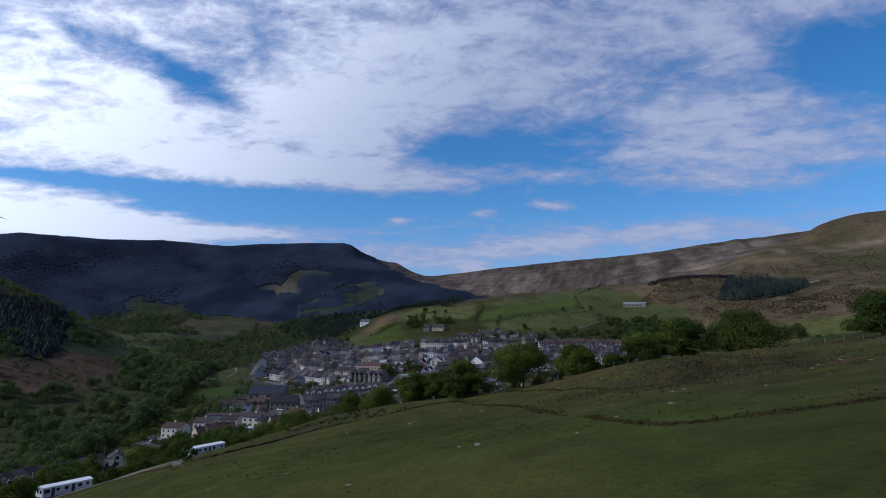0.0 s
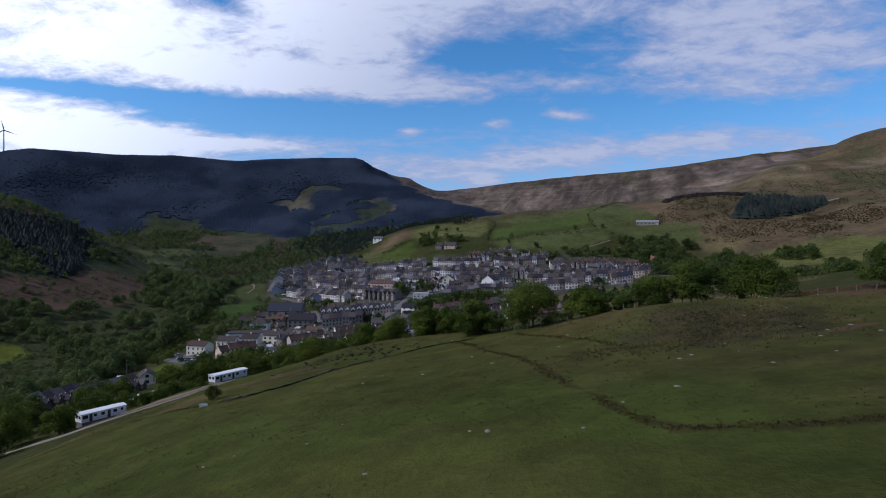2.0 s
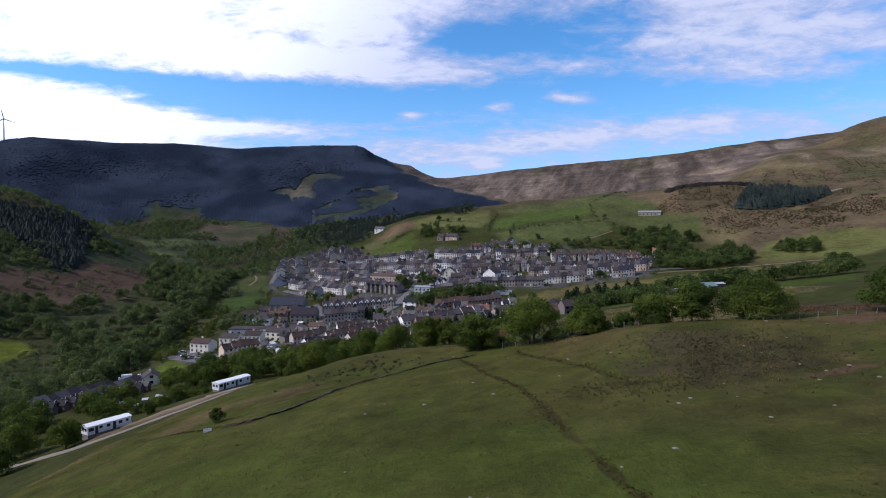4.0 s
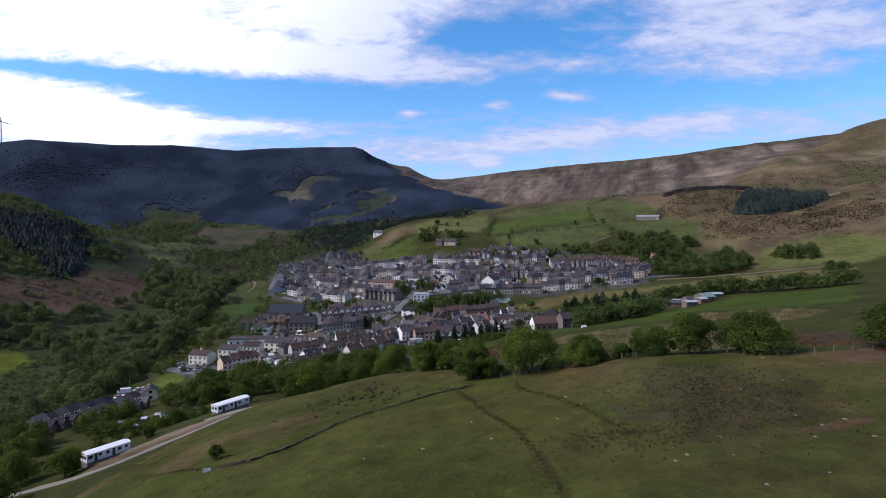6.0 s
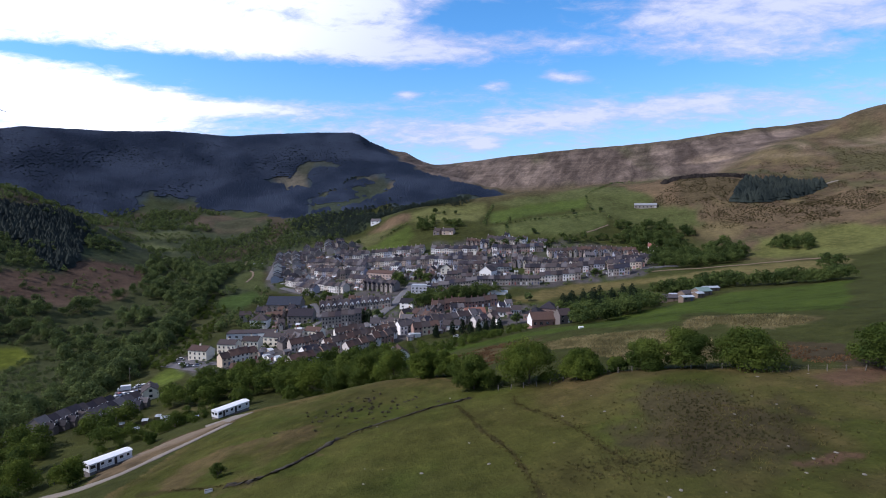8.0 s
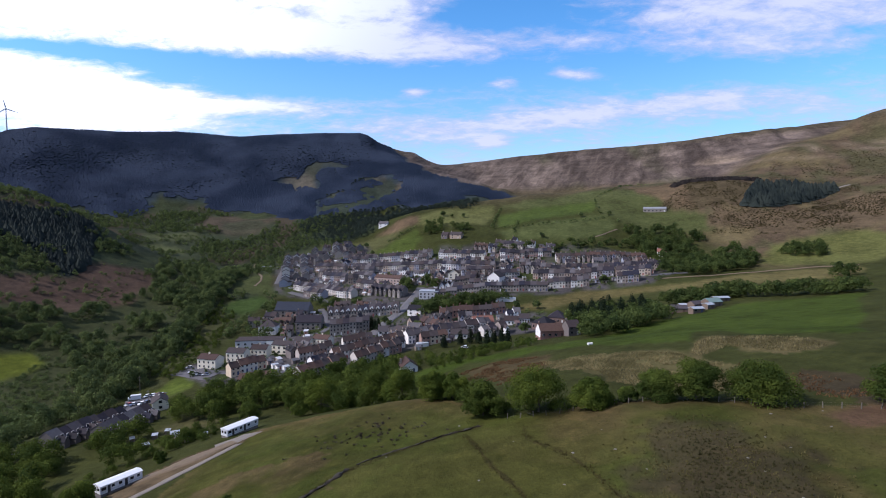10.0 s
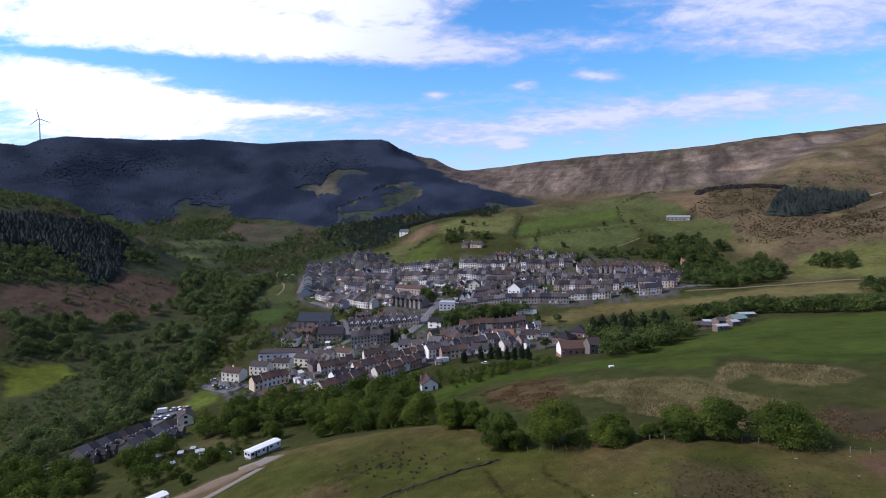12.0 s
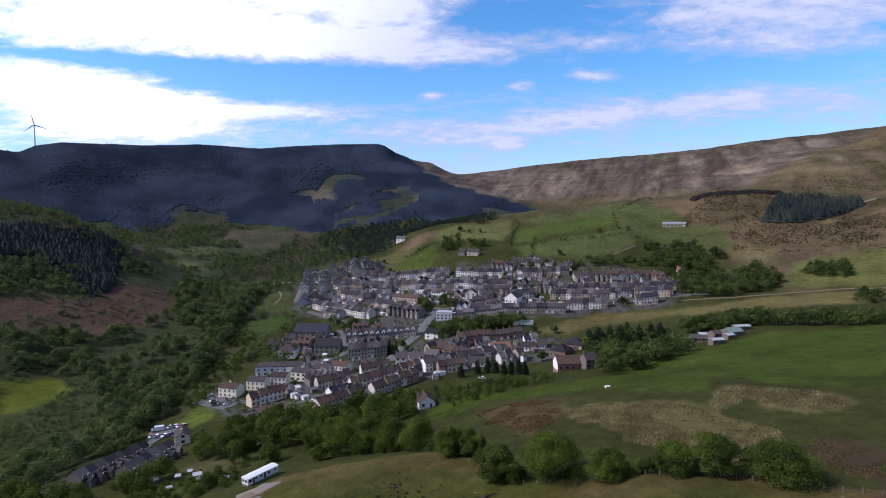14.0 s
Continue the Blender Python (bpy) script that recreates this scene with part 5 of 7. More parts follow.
SINGLE_KINDS = {
    "cottage": dict(depth=8, eaves=5.9, rise=2.2, wall=M_WALL_CREAM, roof=M_ROOF_BROWN, bays=4, label="cream rendered semi-detached house with a brown roof"),
    "works": dict(depth=13, eaves=6.2, rise=0, wall=M_WALL_GREY, roof=M_ROOF, roof_kind="flat", bays=7, pots=False, label="long grey flat-roofed building with a white end", category="building"),
    "hall": dict(depth=16, eaves=6.0, rise=6.0, wall=M_WALL_STONE, roof=M_ROOF_BLUE, bays=6, pots=False, label="large stone hall with a steep slate roof", category="hall"),
    "villa": dict(depth=11, eaves=6.5, rise=4.0, wall=M_WALL_WHITE, roof=M_ROOF, roof_kind="hip", bays=4, label="white house with a hipped slate roof"),
    "chapel": dict(depth=13, eaves=6.0, rise=4.5, wall=M_WALL_STONE, roof=M_ROOF, bays=5, pots=False, label="grey stone chapel with a slate roof", category="chapel"),
    "annex": dict(depth=8, eaves=5.5, rise=2.5, wall=M_WALL_STONE, roof=M_ROOF, bays=2, label="small stone house beside the hall"),
    "school": dict(depth=10, eaves=6.5, rise=2.5, wall=M_WALL_PINK, roof=M_ROOF_BROWN, bays=8, pots=False, label="long pinkish-brown school with white windows", category="school"),
    "white_chapel": dict(depth=15, eaves=7.5, rise=4.5, wall=M_WALL_WHITE, roof=M_ROOF, gable_front=True, bays=3, pots=False, label="white gabled chapel with a slate roof", category="chapel"),
    "cream_chapel": dict(depth=12, eaves=5.5, rise=4.0, wall=M_WALL_CREAM, roof=M_ROOF_BROWN, gable_front=True, bays=2, pots=False, label="cream gabled chapel with a brown roof", category="chapel"),
    "hotel": dict(depth=11, eaves=6.5, rise=0, wall=M_WALL_GREY, roof=M_SHEET, roof_kind="flat", bays=5, pots=False, label="pale blue-grey building with a flat white roof", category="building"),
    "slate_house": dict(depth=8, eaves=4.6, rise=3.0, wall=M_WALL, roof=M_ROOF, label="detached house with a slate roof"),
    "white_house": dict(depth=8, eaves=5.0, rise=3.0, wall=M_WALL_WHITE, roof=M_ROOF, label="white detached house with a grey roof"),
    "tile_house": dict(depth=9, eaves=4.8, rise=3.4, wall=M_WALL_WHITE, roof=M_ROOF_TERRACOTTA, bays=4, label="white house with a faded terracotta roof"),
    "bungalow": dict(depth=9, eaves=2.9, rise=2.6, wall=M_WALL_WHITE, roof=M_ROOF_BROWN, storeys=1, bays=4, label="low bungalow with a brown tiled roof"),
    "pyramid": dict(depth=12, eaves=3.6, rise=4.2, wall=M_WALL_BRICK, roof=M_ROOF, roof_kind="hip", storeys=1, bays=4, pots=False, label="low brick block with a hipped slate roof", category="building"),
    "brick_house": dict(depth=9, eaves=3.6, rise=3.4, wall=M_WALL_BRICK, roof=M_ROOF_BROWN, storeys=1, bays=4, label="brick house with a white gable and a brown tiled roof"),
    "red_bungalow": dict(depth=10, eaves=3.0, rise=3.0, wall=M_WALL_WHITE, roof=M_ROOF_BROWN, gable_front=True, storeys=1, bays=2, label="white-gabled bungalow with a brown tiled roof"),
    "cream_house": dict(depth=10, eaves=3.6, rise=2.4, wall=M_WALL_CREAM, roof=M_ROOF, gable_front=True, bays=1, label="cream gable-end house above the car park"),
    "red_house": dict(depth=8, eaves=5.0, rise=3.0, wall=M_WALL_WHITE, roof=M_ROOF_TERRACOTTA, bays=3, label="white farmhouse with an orange tiled roof"),
    "barn": dict(depth=14, eaves=3.8, rise=2.2, wall=M_WALL_STONE, roof=M_SHEET_DULL, storeys=1, bays=6, pots=False, label="long farm barn with a pale sheet roof", category="barn"),
    "shed_dark": dict(depth=6, eaves=2.4, rise=1.6, wall=M_TIMBER, roof=M_ROOF, storeys=1, bays=2, pots=False, label="dark timber farm shed", category="shed"),
    "shed_pale": dict(depth=4.5, eaves=2.3, rise=0.8, wall=M_TIMBER, roof=M_SHEET, storeys=1, bays=2, pots=False, label="pale blue sheet-metal farm shed", category="shed"),
    "shed_green": dict(depth=7, eaves=2.6, rise=2.0, wall=M_TIMBER, roof=M_ROOF_GREEN, storeys=1, bays=2, pots=False, label="farm shed with a green sheet roof", category="shed"),
    "gable_trio": dict(depth=12, eaves=4.5, rise=3.2, wall=M_WALL_WHITE, roof=M_ROOF, gable_front=True, storeys=1, bays=1, pots=False, label="white gabled workshop bay", category="workshop"),
}
for kind, spots in SINGLES.items():
    for x, y, wide, turn in spots:
        turn = max(-40, min(30, turn))
        zs = [ground_z(x + wide * f * math.cos(radians(turn)), y + wide * f * math.sin(radians(turn))) for f in (0, 0.5, 1)]
        name = {"works": "office_building", "hall": "hall", "chapel": "chapel", "white_chapel": "chapel", "cream_chapel": "chapel", "school": "school", "barn": "barn", "shed_dark": "shed", "shed_pale": "shed", "shed_green": "shed", "gable_trio": "workshop", "bungalow": "bungalow", "red_bungalow": "bungalow"}.get(kind, "house")
        root = house(name, pose(x, y, sum(zs) / 3 + 0.2, 0, 0, turn), max(wide, 4.5), **SINGLE_KINDS[kind])
        if kind == "works":
            made("end_bay", lambda bm: box(bm, wide * 0.66, wide + 0.15, -0.15, 13.15, -3, 6.12), M_WALL_WHITE, root, "white rendered end bay")
        if kind == "brick_house":
            made("gable_facing", lambda bm: prism(bm, [(0.1, 0), (8.9, 0), (8.9, 3.6), (4.5, 6.9), (0.1, 3.6)], -0.06, 0.02), M_WALL_WHITE, root, "white rendered gable")


# ---- the close-packed houses and outbuildings between the terraces ----
INFILL = {
    "cream": dict(depth=7.5, eaves=5.2, rise=2.6, wall=M_WALL_PALE, roof=M_ROOF, wing=True, label="pale rendered house with a rear wing among the terraces"),
    "stone": dict(depth=7.5, eaves=5.2, rise=2.7, wall=M_WALL_STONE, roof=M_ROOF, label="grey stone house with a slate roof between terraces"),
    "mixed": dict(depth=7.0, eaves=4.8, rise=2.4, wall=M_WALL, roof=M_ROOF_BROWN, wing=True, label="small rendered house with a brown roof in the town"),
    "gable": dict(depth=9.0, eaves=5.0, rise=2.8, wall=M_WALL, roof=M_ROOF, gable_front=True, bays=1, label="gable-fronted house with a slate roof in the town"),
    "white": dict(depth=7.0, eaves=5.0, rise=2.5, wall=M_WALL_WHITE, roof=M_ROOF, label="white rendered house with a slate roof in the town"),
}
LOBE = [(-205, 715), (-168, 572), (-140, 560), (-108, 585), (-100, 640), (-140, 735)]
MIDTOWN = [(-135, 600), (-120, 535), (-80, 510), (-40, 512), (60, 520), (60, 560), (-40, 600), (-110, 625)]
EASTTOWN = [(-30, 545), (-20, 495), (60, 500), (100, 480), (175, 470), (190, 500), (190, 545), (110, 548), (40, 560)]
TOPTOWN = [(30, 600), (40, 565), (100, 565), (108, 592), (70, 612)]
OLDTOWN = [(-155, 480), (-150, 425), (-115, 395), (-95, 400), (-60, 440), (-45, 470), (-100, 478)]
LOWTOWN = [(-120, 330), (-75, 300), (-20, 330), (50, 372), (50, 400), (-30, 400), (-60, 372), (-100, 350)]


def row_boxes():
    """Every footprint in plan: centre, direction, half length, half depth."""
    boxes = []
    for kind, rows in ROWS.items():
        deep = ROW_KINDS[kind]["depth"] / 2
        for ax, ay, bx, by in rows:
            long, turn = math.hypot(bx - ax, by - ay), math.atan2(by - ay, bx - ax)
            boxes.append(((ax + bx) / 2 - deep * math.sin(turn), (ay + by) / 2 + deep * math.cos(turn), turn, long / 2, deep + 0.5))
    for kind, spots in SINGLES.items():
        deep = SINGLE_KINDS[kind]["depth"] / 2
        for x, y, wide, turn in spots:
            t = radians(max(-40, min(30, turn)))
            boxes.append((x + wide / 2 * math.cos(t) - deep * math.sin(t), y + wide / 2 * math.sin(t) + deep * math.cos(t), t, wide / 2, deep))
    for road, half in ((MAIN_ROAD, 6.5), (TERRACE_ROAD, 3.5), (ROW_ROAD, 4.0), (WORKS_ROAD, 3.5), (LOWER_ROAD, 3.0)):
        for (ax, ay), (bx, by) in zip(road, road[1:]):
            boxes.append(((ax + bx) / 2, (ay + by) / 2, math.atan2(by - ay, bx - ax), math.hypot(bx - ax, by - ay) / 2 + 2, half))
    return boxes


def free(boxes, x, y, turn, half_long, half_deep, gap):
    """Whether a footprint keeps clear of all others."""
    c, s = math.cos(turn), math.sin(turn)
    tests = [(x + u * half_long * c - v * half_deep * s, y + u * half_long * s + v * half_deep * c) for u in (-1, -0.5, 0, 0.5, 1) for v in (-1, 0, 1)]
    for bx, by, bt, bl, bd in boxes:
        if abs(bx - x) + abs(by - y) > bl + bd + half_long + half_deep + 5:
            continue
        c, s = math.cos(bt), math.sin(bt)
        for px, py in tests:
            u, v = (px - bx) * c + (py - by) * s, -(px - bx) * s + (py - by) * c
            if abs(u) < bl + gap and abs(v) < bd + gap:
                return False
    return True


def build_infill():
    boxes = row_boxes()
    rng = random.Random(61)
    masters = {}
    shed_master = None
    lines = [b for b in boxes[:sum(len(r) for r in ROWS.values())]]
    tried = [(poly, kinds, n) for poly, kinds, n in (
        (LOBE, ("stone", "mixed", "gable", "cream", "stone", "gable"), 1300), (MIDTOWN, ("cream", "mixed", "stone", "white", "gable"), 900), (EASTTOWN, ("stone", "cream", "mixed"), 700),
        (TOPTOWN, ("white", "mixed", "cream"), 200), (OLDTOWN, ("stone", "stone", "mixed", "gable"), 400), (LOWTOWN, ("mixed", "white", "cream", "gable"), 500))]
    for poly, kinds, tries in tried:
        xs, ys = [p[0] for p in poly], [p[1] for p in poly]
        for n in range(tries):
            x, y = rng.uniform(min(xs), max(xs)), rng.uniform(min(ys), max(ys))
            if not inside(poly, np.array([x]), np.array([y]))[0]:
                continue
            near = min(lines, key=lambda b: max(0, abs((x - b[0]) * math.cos(b[2]) + (y - b[1]) * math.sin(b[2])) - b[3]) + abs(-(x - b[0]) * math.sin(b[2]) + (y - b[1]) * math.cos(b[2])))
            turn = near[2] + rng.uniform(-0.08, 0.08)
            if turn < -1.2:
                turn += rng.choice((0, 1.57, 1.4))
            shed = n > tries * 0.45
            kind = rng.choice(kinds)
            units = 1 if shed else rng.choice((1, 2, 2, 3))
            deep = 3.0 if shed else INFILL[kind]["depth"]
            long = rng.uniform(2.6, 4.5) if shed else 4.9 * units
            front = 0.0 if shed or not INFILL[kind].get("wing") else 3.6
            if not free(boxes, x, y, turn, long / 2, (deep + front) / 2, 0.4 if shed else 1.5):
                continue
            boxes.append((x, y, turn, long / 2, (deep + front) / 2))
            ox, oy = x - long / 2 * math.cos(turn) - (front - deep) / 2 * math.sin(turn), y - long / 2 * math.sin(turn) + (front - deep) / 2 * math.cos(turn)
            if shed:
                z = ground_z(x, y) + 0.1
                m = pose(ox, oy, z, 0, 0, math.degrees(turn))
                if shed_master is None:
                    shed_master = new("outbuilding")
                    shed_master.matrix_basis = m
                    tagged(shed_master, "small lean-to outbuilding behind the terraces", "shed", "outbuildings")
                    made("wall", lambda bm: prism(bm, [(0, -2), (3, -2), (3, 2.9), (0, 2.1)], 0, 3.5), M_WALL, shed_master)
                    made("roof", lambda bm: prism(bm, [(-0.2, 2.05), (3.2, 2.95), (3.2, 3.1), (-0.2, 2.2)], -0.15, 3.65), M_ROOF_MIXED, shed_master)
                    made("door", lambda bm: box(bm, 1.2, 2.2, -0.05, 0.05, 0, 1.95), M_DOOR, shed_master)
                else:
                    copy_thing(shed_master, m).scale = (long / 3.5, 1, rng.uniform(0.85, 1.15))
                continue
            for k in range(units):
                hx, hy = ox + 4.9 * k * math.cos(turn), oy + 4.9 * k * math.sin(turn)
                m = pose(hx, hy, ground_z(hx, hy) + rng.uniform(-0.2, 0.4), 0, 0, math.degrees(turn))
                if kind not in masters:
                    masters[kind] = house("infill_house", m, 4.9, group="houses between the terraces", **INFILL[kind])
                else:
                    copy_thing(masters[kind], m).scale = (1, rng.uniform(0.9, 1.08), rng.uniform(0.88, 1.1))
            INFILL_SPOTS.append((x, y))


INFILL_SPOTS = []
build_infill()
# ---- trees ----
RNG = np.random.default_rng(5)


def leaf_cloud(lumps, count, leaf, rng, inner=0.25):
    """Leaf clumps: small triangles over the skins of rounded lumps (x, y, z, r), some inside. Returns vertices and faces."""
    lumps = np.asarray(lumps, float)
    share = lumps[:, 3] ** 2
    pick = rng.choice(len(lumps), count, p=share / share.sum())
    way = rng.normal(size=(count, 3))
    way /= np.linalg.norm(way, axis=1)[:, None]
    way[:, 2] = np.where(way[:, 2] < -0.35, -way[:, 2] * 0.6, way[:, 2])
    r = lumps[pick, 3] * np.where(rng.random(count) < inner, rng.uniform(0.4, 0.85, count), rng.uniform(0.85, 1.12, count))
    centre = lumps[pick, :3] + way * r[:, None]
    normal = way + rng.normal(size=(count, 3)) * 0.4
    normal /= np.linalg.norm(normal, axis=1)[:, None]
    side = np.cross(normal, rng.normal(size=(count, 3)))
    side /= np.linalg.norm(side, axis=1)[:, None] + 1e-9
    up = np.cross(normal, side)
    size = leaf * rng.uniform(0.6, 1.4, count)[:, None]
    verts = np.stack([centre + side * size, centre - side * size * 0.5 + up * size * 0.87, centre - side * size * 0.5 - up * size * 0.87], 1).reshape(-1, 3)
    return verts, np.arange(3 * count).reshape(-1, 3)


def crown_lumps(tall, wide, rng, lumps=16, low=0.30, lump=1.0):
    """Lumps of a broad crown of a tree of that height and width."""
    out = []
    for _ in range(lumps):
        a, u, s = rng.uniform(0, math.tau), rng.uniform(0, 1), rng.uniform(0.35, 1)
        z = low + (1 - low) * (0.12 + 0.72 * u)
        reach = math.sin(math.pi * min(1, 0.22 + 0.72 * u)) ** 0.7
        r = wide * rng.uniform(0.13, 0.24) * lump
        out.append((math.cos(a) * s * reach * wide * 0.39, math.sin(a) * s * reach * wide * 0.39, z * tall * 0.98, r))
    out.append((0, 0, tall * (low + (1 - low) * 0.5), wide * 0.27))
    return out


def bent_tube(bm, places, radii, sides):
    """A tapered bar bent through several places, in one piece."""
    rings = []
    for n, (p, r) in enumerate(zip(places, radii)):
        way = places[min(n + 1, len(places) - 1)] - places[max(n - 1, 0)]
        turn = way.to_track_quat("Z", "Y").to_matrix()
        rings.append([bm.verts.new(p + turn @ Vector((r * math.cos(k * math.tau / sides), r * math.sin(k * math.tau / sides), 0))) for k in range(sides)])
    for one, two in zip(rings, rings[1:]):
        for k in range(sides):
            bm.faces.new((one[k], one[(k + 1) % sides], two[(k + 1) % sides], two[k]))
    bm.faces.new(rings[0][::-1])
    bm.faces.new(rings[-1])


def broadleaf(name, m, tall, wide, leaf_material, label, seed, count=19000, leaf=0.19, low=0.03, group=""):
    rng = np.random.default_rng(seed)
    root = new(name)
    root.matrix_basis = m
    tagged(root, label, "tree", group)
    lumps = crown_lumps(tall, wide, rng, 30, low, 0.78)

    girth = tall * 0.028
    bend = [Vector((0, 0, -0.8)), Vector((rng.normal() * 0.2, rng.normal() * 0.2, tall * 0.18)), Vector((rng.normal() * 0.4, rng.normal() * 0.4, tall * 0.42)), Vector((rng.normal() * 0.5, rng.normal() * 0.5, tall * 0.72))]
    bm = bmesh.new()
    bent_tube(bm, bend, [girth * 1.3, girth, girth * 0.65, girth * 0.3], 8)
    stem = part("trunk", bm, M_BARK, root)
    for x, y, z, r in lumps[:7]:
        fork = bend[1].lerp(bend[2], rng.uniform(0, 1))
        end = Vector((x, y, z))
        bm = bmesh.new()
        bent_tube(bm, [fork, fork.lerp(end, 0.5) + Vector((0, 0, -0.05 * tall)), end], [girth * 0.42, girth * 0.28, girth * 0.08], 6)
        part("limb", bm, M_BARK, stem)
    verts, faces = leaf_cloud(lumps, count, leaf, rng)
    crown = new("crown", arrays_mesh("crown", verts, faces, leaf_material))
    crown.parent = root
    return root


def spire(name, m, tall, wide, label, seed):
    """A narrow garden conifer."""
    rng = np.random.default_rng(seed)
    root = new(name)
    root.matrix_basis = m
    tagged(root, label, "tree", "garden conifers")
    made("trunk", lambda bm: tube(bm, (0, 0, -0.5), (0, 0, tall * 0.8), 0.18, 0.04, 6), M_BARK, root)
    lumps = [(rng.normal() * 0.15, rng.normal() * 0.15, tall * u, wide * (0.5 * (1 - u) ** 0.6 + 0.06)) for u in np.linspace(0.1, 0.97, 9)]
    verts, faces = leaf_cloud(lumps, 1500, 0.26, rng)
    crown = new("crown", arrays_mesh("crown", verts, faces, M_FIR))
    crown.parent = root
    return root


def scatter(poly, gap, rng, keep=1.0, clump=0.0, size=30.0, stray=0.5, ragged=0.0):
    """Jittered places within an outline, gap metres apart; clump: how much they gather in groups."""
    p = np.array(poly, float)
    x, y = np.meshgrid(np.arange(p[:, 0].min(), p[:, 0].max(), gap), np.arange(p[:, 1].min(), p[:, 1].max(), gap))
    x, y = x.ravel() + rng.uniform(-stray, stray, x.size) * gap, y.ravel() + rng.uniform(-stray, stray, y.size) * gap
    stay = inside(poly, x, y, ragged, 4 * ragged + 4) & (rng.random(x.size) < keep)
    if clump:
        stay &= lattice_noise(x, y, size) + 0.6 * lattice_noise(x, y, size * 0.4) > clump - 0.6
    return x[stay], y[stay]


def avoid(x, y, *polys):
    stay = np.ones(len(x), bool)
    for p in polys:
        stay &= ~inside(p, x, y)
    return x[stay], y[stay]


def clear_of_buildings(x, y, gap):
    """Keeps places that are at least gap metres from every house."""
    spots = []
    for rows in ROWS.values():
        for ax, ay, bx, by in rows:
            n = max(2, int(math.hypot(bx - ax, by - ay) / 4))
            nx, ny = -(by - ay) / math.hypot(bx - ax, by - ay), (bx - ax) / math.hypot(bx - ax, by - ay)
            spots += [(ax + (bx - ax) * k / n + nx * 4, ay + (by - ay) * k / n + ny * 4) for k in range(n + 1)]
    for some in SINGLES.values():
        spots += [(sx + w / 2, sy + 4) for sx, sy, w, _ in some]
    s = np.array(spots + INFILL_SPOTS)
    near = ((x[:, None] - s[:, 0]) ** 2 + (y[:, None] - s[:, 1]) ** 2).min(1) if len(x) else np.zeros(0)
    return x[near > gap * gap], y[near > gap * gap]


def clear_of_road(x, y):
    """Keeps places well off the main road, and off the ground seen across from it."""
    road = np.array([(ax + (bx - ax) * k, ay + (by - ay) * k) for (ax, ay), (bx, by) in zip(MAIN_ROAD, MAIN_ROAD[1:]) for k in np.linspace(0, 1, 8)])
    near = ((x[:, None] - road[:, 0]) ** 2 + (y[:, None] - road[:, 1]) ** 2).min(1)
    return x[near > 100], y[near > 100]


def wood_mesh(name, x, y, tall, material, rng, kinds=6, count=150, leaf=0.55, spread=0.95, low=0.1):
    """Many broad trees as one mesh."""
    forms = [leaf_cloud(crown_lumps(1.0, spread, rng, 7, low, 1.25), count, leaf, rng, 0.12)[0] for _ in range(kinds)]
    z = height(x, y) - 0.4
    size = tall * rng.uniform(0.65, 1.3, len(x))
    turn = rng.uniform(0, math.tau, len(x))
    verts = []
    for n in range(len(x)):
        f = forms[n % kinds]
        c, s = math.cos(turn[n]) * size[n], math.sin(turn[n]) * size[n]
        verts.append(np.stack([f[:, 0] * c - f[:, 1] * s + x[n], f[:, 0] * s + f[:, 1] * c + y[n], f[:, 2] * size[n] + z[n]], 1))
    verts = np.concatenate(verts)
    return new(name, arrays_mesh(name, verts, np.arange(len(verts)).reshape(-1, 3), material))


def conifer_mesh(name, x, y, tall, material, rng, skirts=2, sides=5):
    """Many pointed conifers as one mesh: two or three ragged skirts each."""
    forms = []
    shape = ((-0.05, 0.66, 0.62), (0.28, 0.85, 0.44), (0.56, 1.0, 0.24)) if skirts == 3 else ((-0.05, 0.46, 0.78), (0.20, 0.62, 0.42))
    for _ in range(5):
        tris = []
        for base, top, wide in shape:
            a = np.linspace(0, math.tau, sides + 1)[:-1] + rng.uniform(0, 1)
            r = wide * rng.uniform(0.75, 1.25, sides)
            ring = np.stack([np.cos(a) * r, np.sin(a) * r, base + rng.uniform(-0.04, 0.04, sides)], 1)
            for k in range(sides):
                tris += [ring[k], ring[(k + 1) % sides], np.array((0, 0, top))]
        forms.append(np.array(tris))
    z = height(x, y) - 0.5
    size = tall * (rng.uniform(0.75, 1.2, len(x)) if skirts == 3 else rng.uniform(0.88, 1.12, len(x)))
    turn = rng.uniform(0, math.tau, len(x))
    verts = np.concatenate([np.stack([f[:, 0] * c - f[:, 1] * s + px, f[:, 0] * s + f[:, 1] * c + py, f[:, 2] * h + pz], 1) for f, c, s, px, py, pz, h in
                            ((forms[n % 5], math.cos(turn[n]) * size[n], math.sin(turn[n]) * size[n], x[n], y[n], z[n], size[n]) for n in range(len(x)))])
    return new(name, arrays_mesh(name, verts, np.arange(len(verts)).reshape(-1, 3), material))


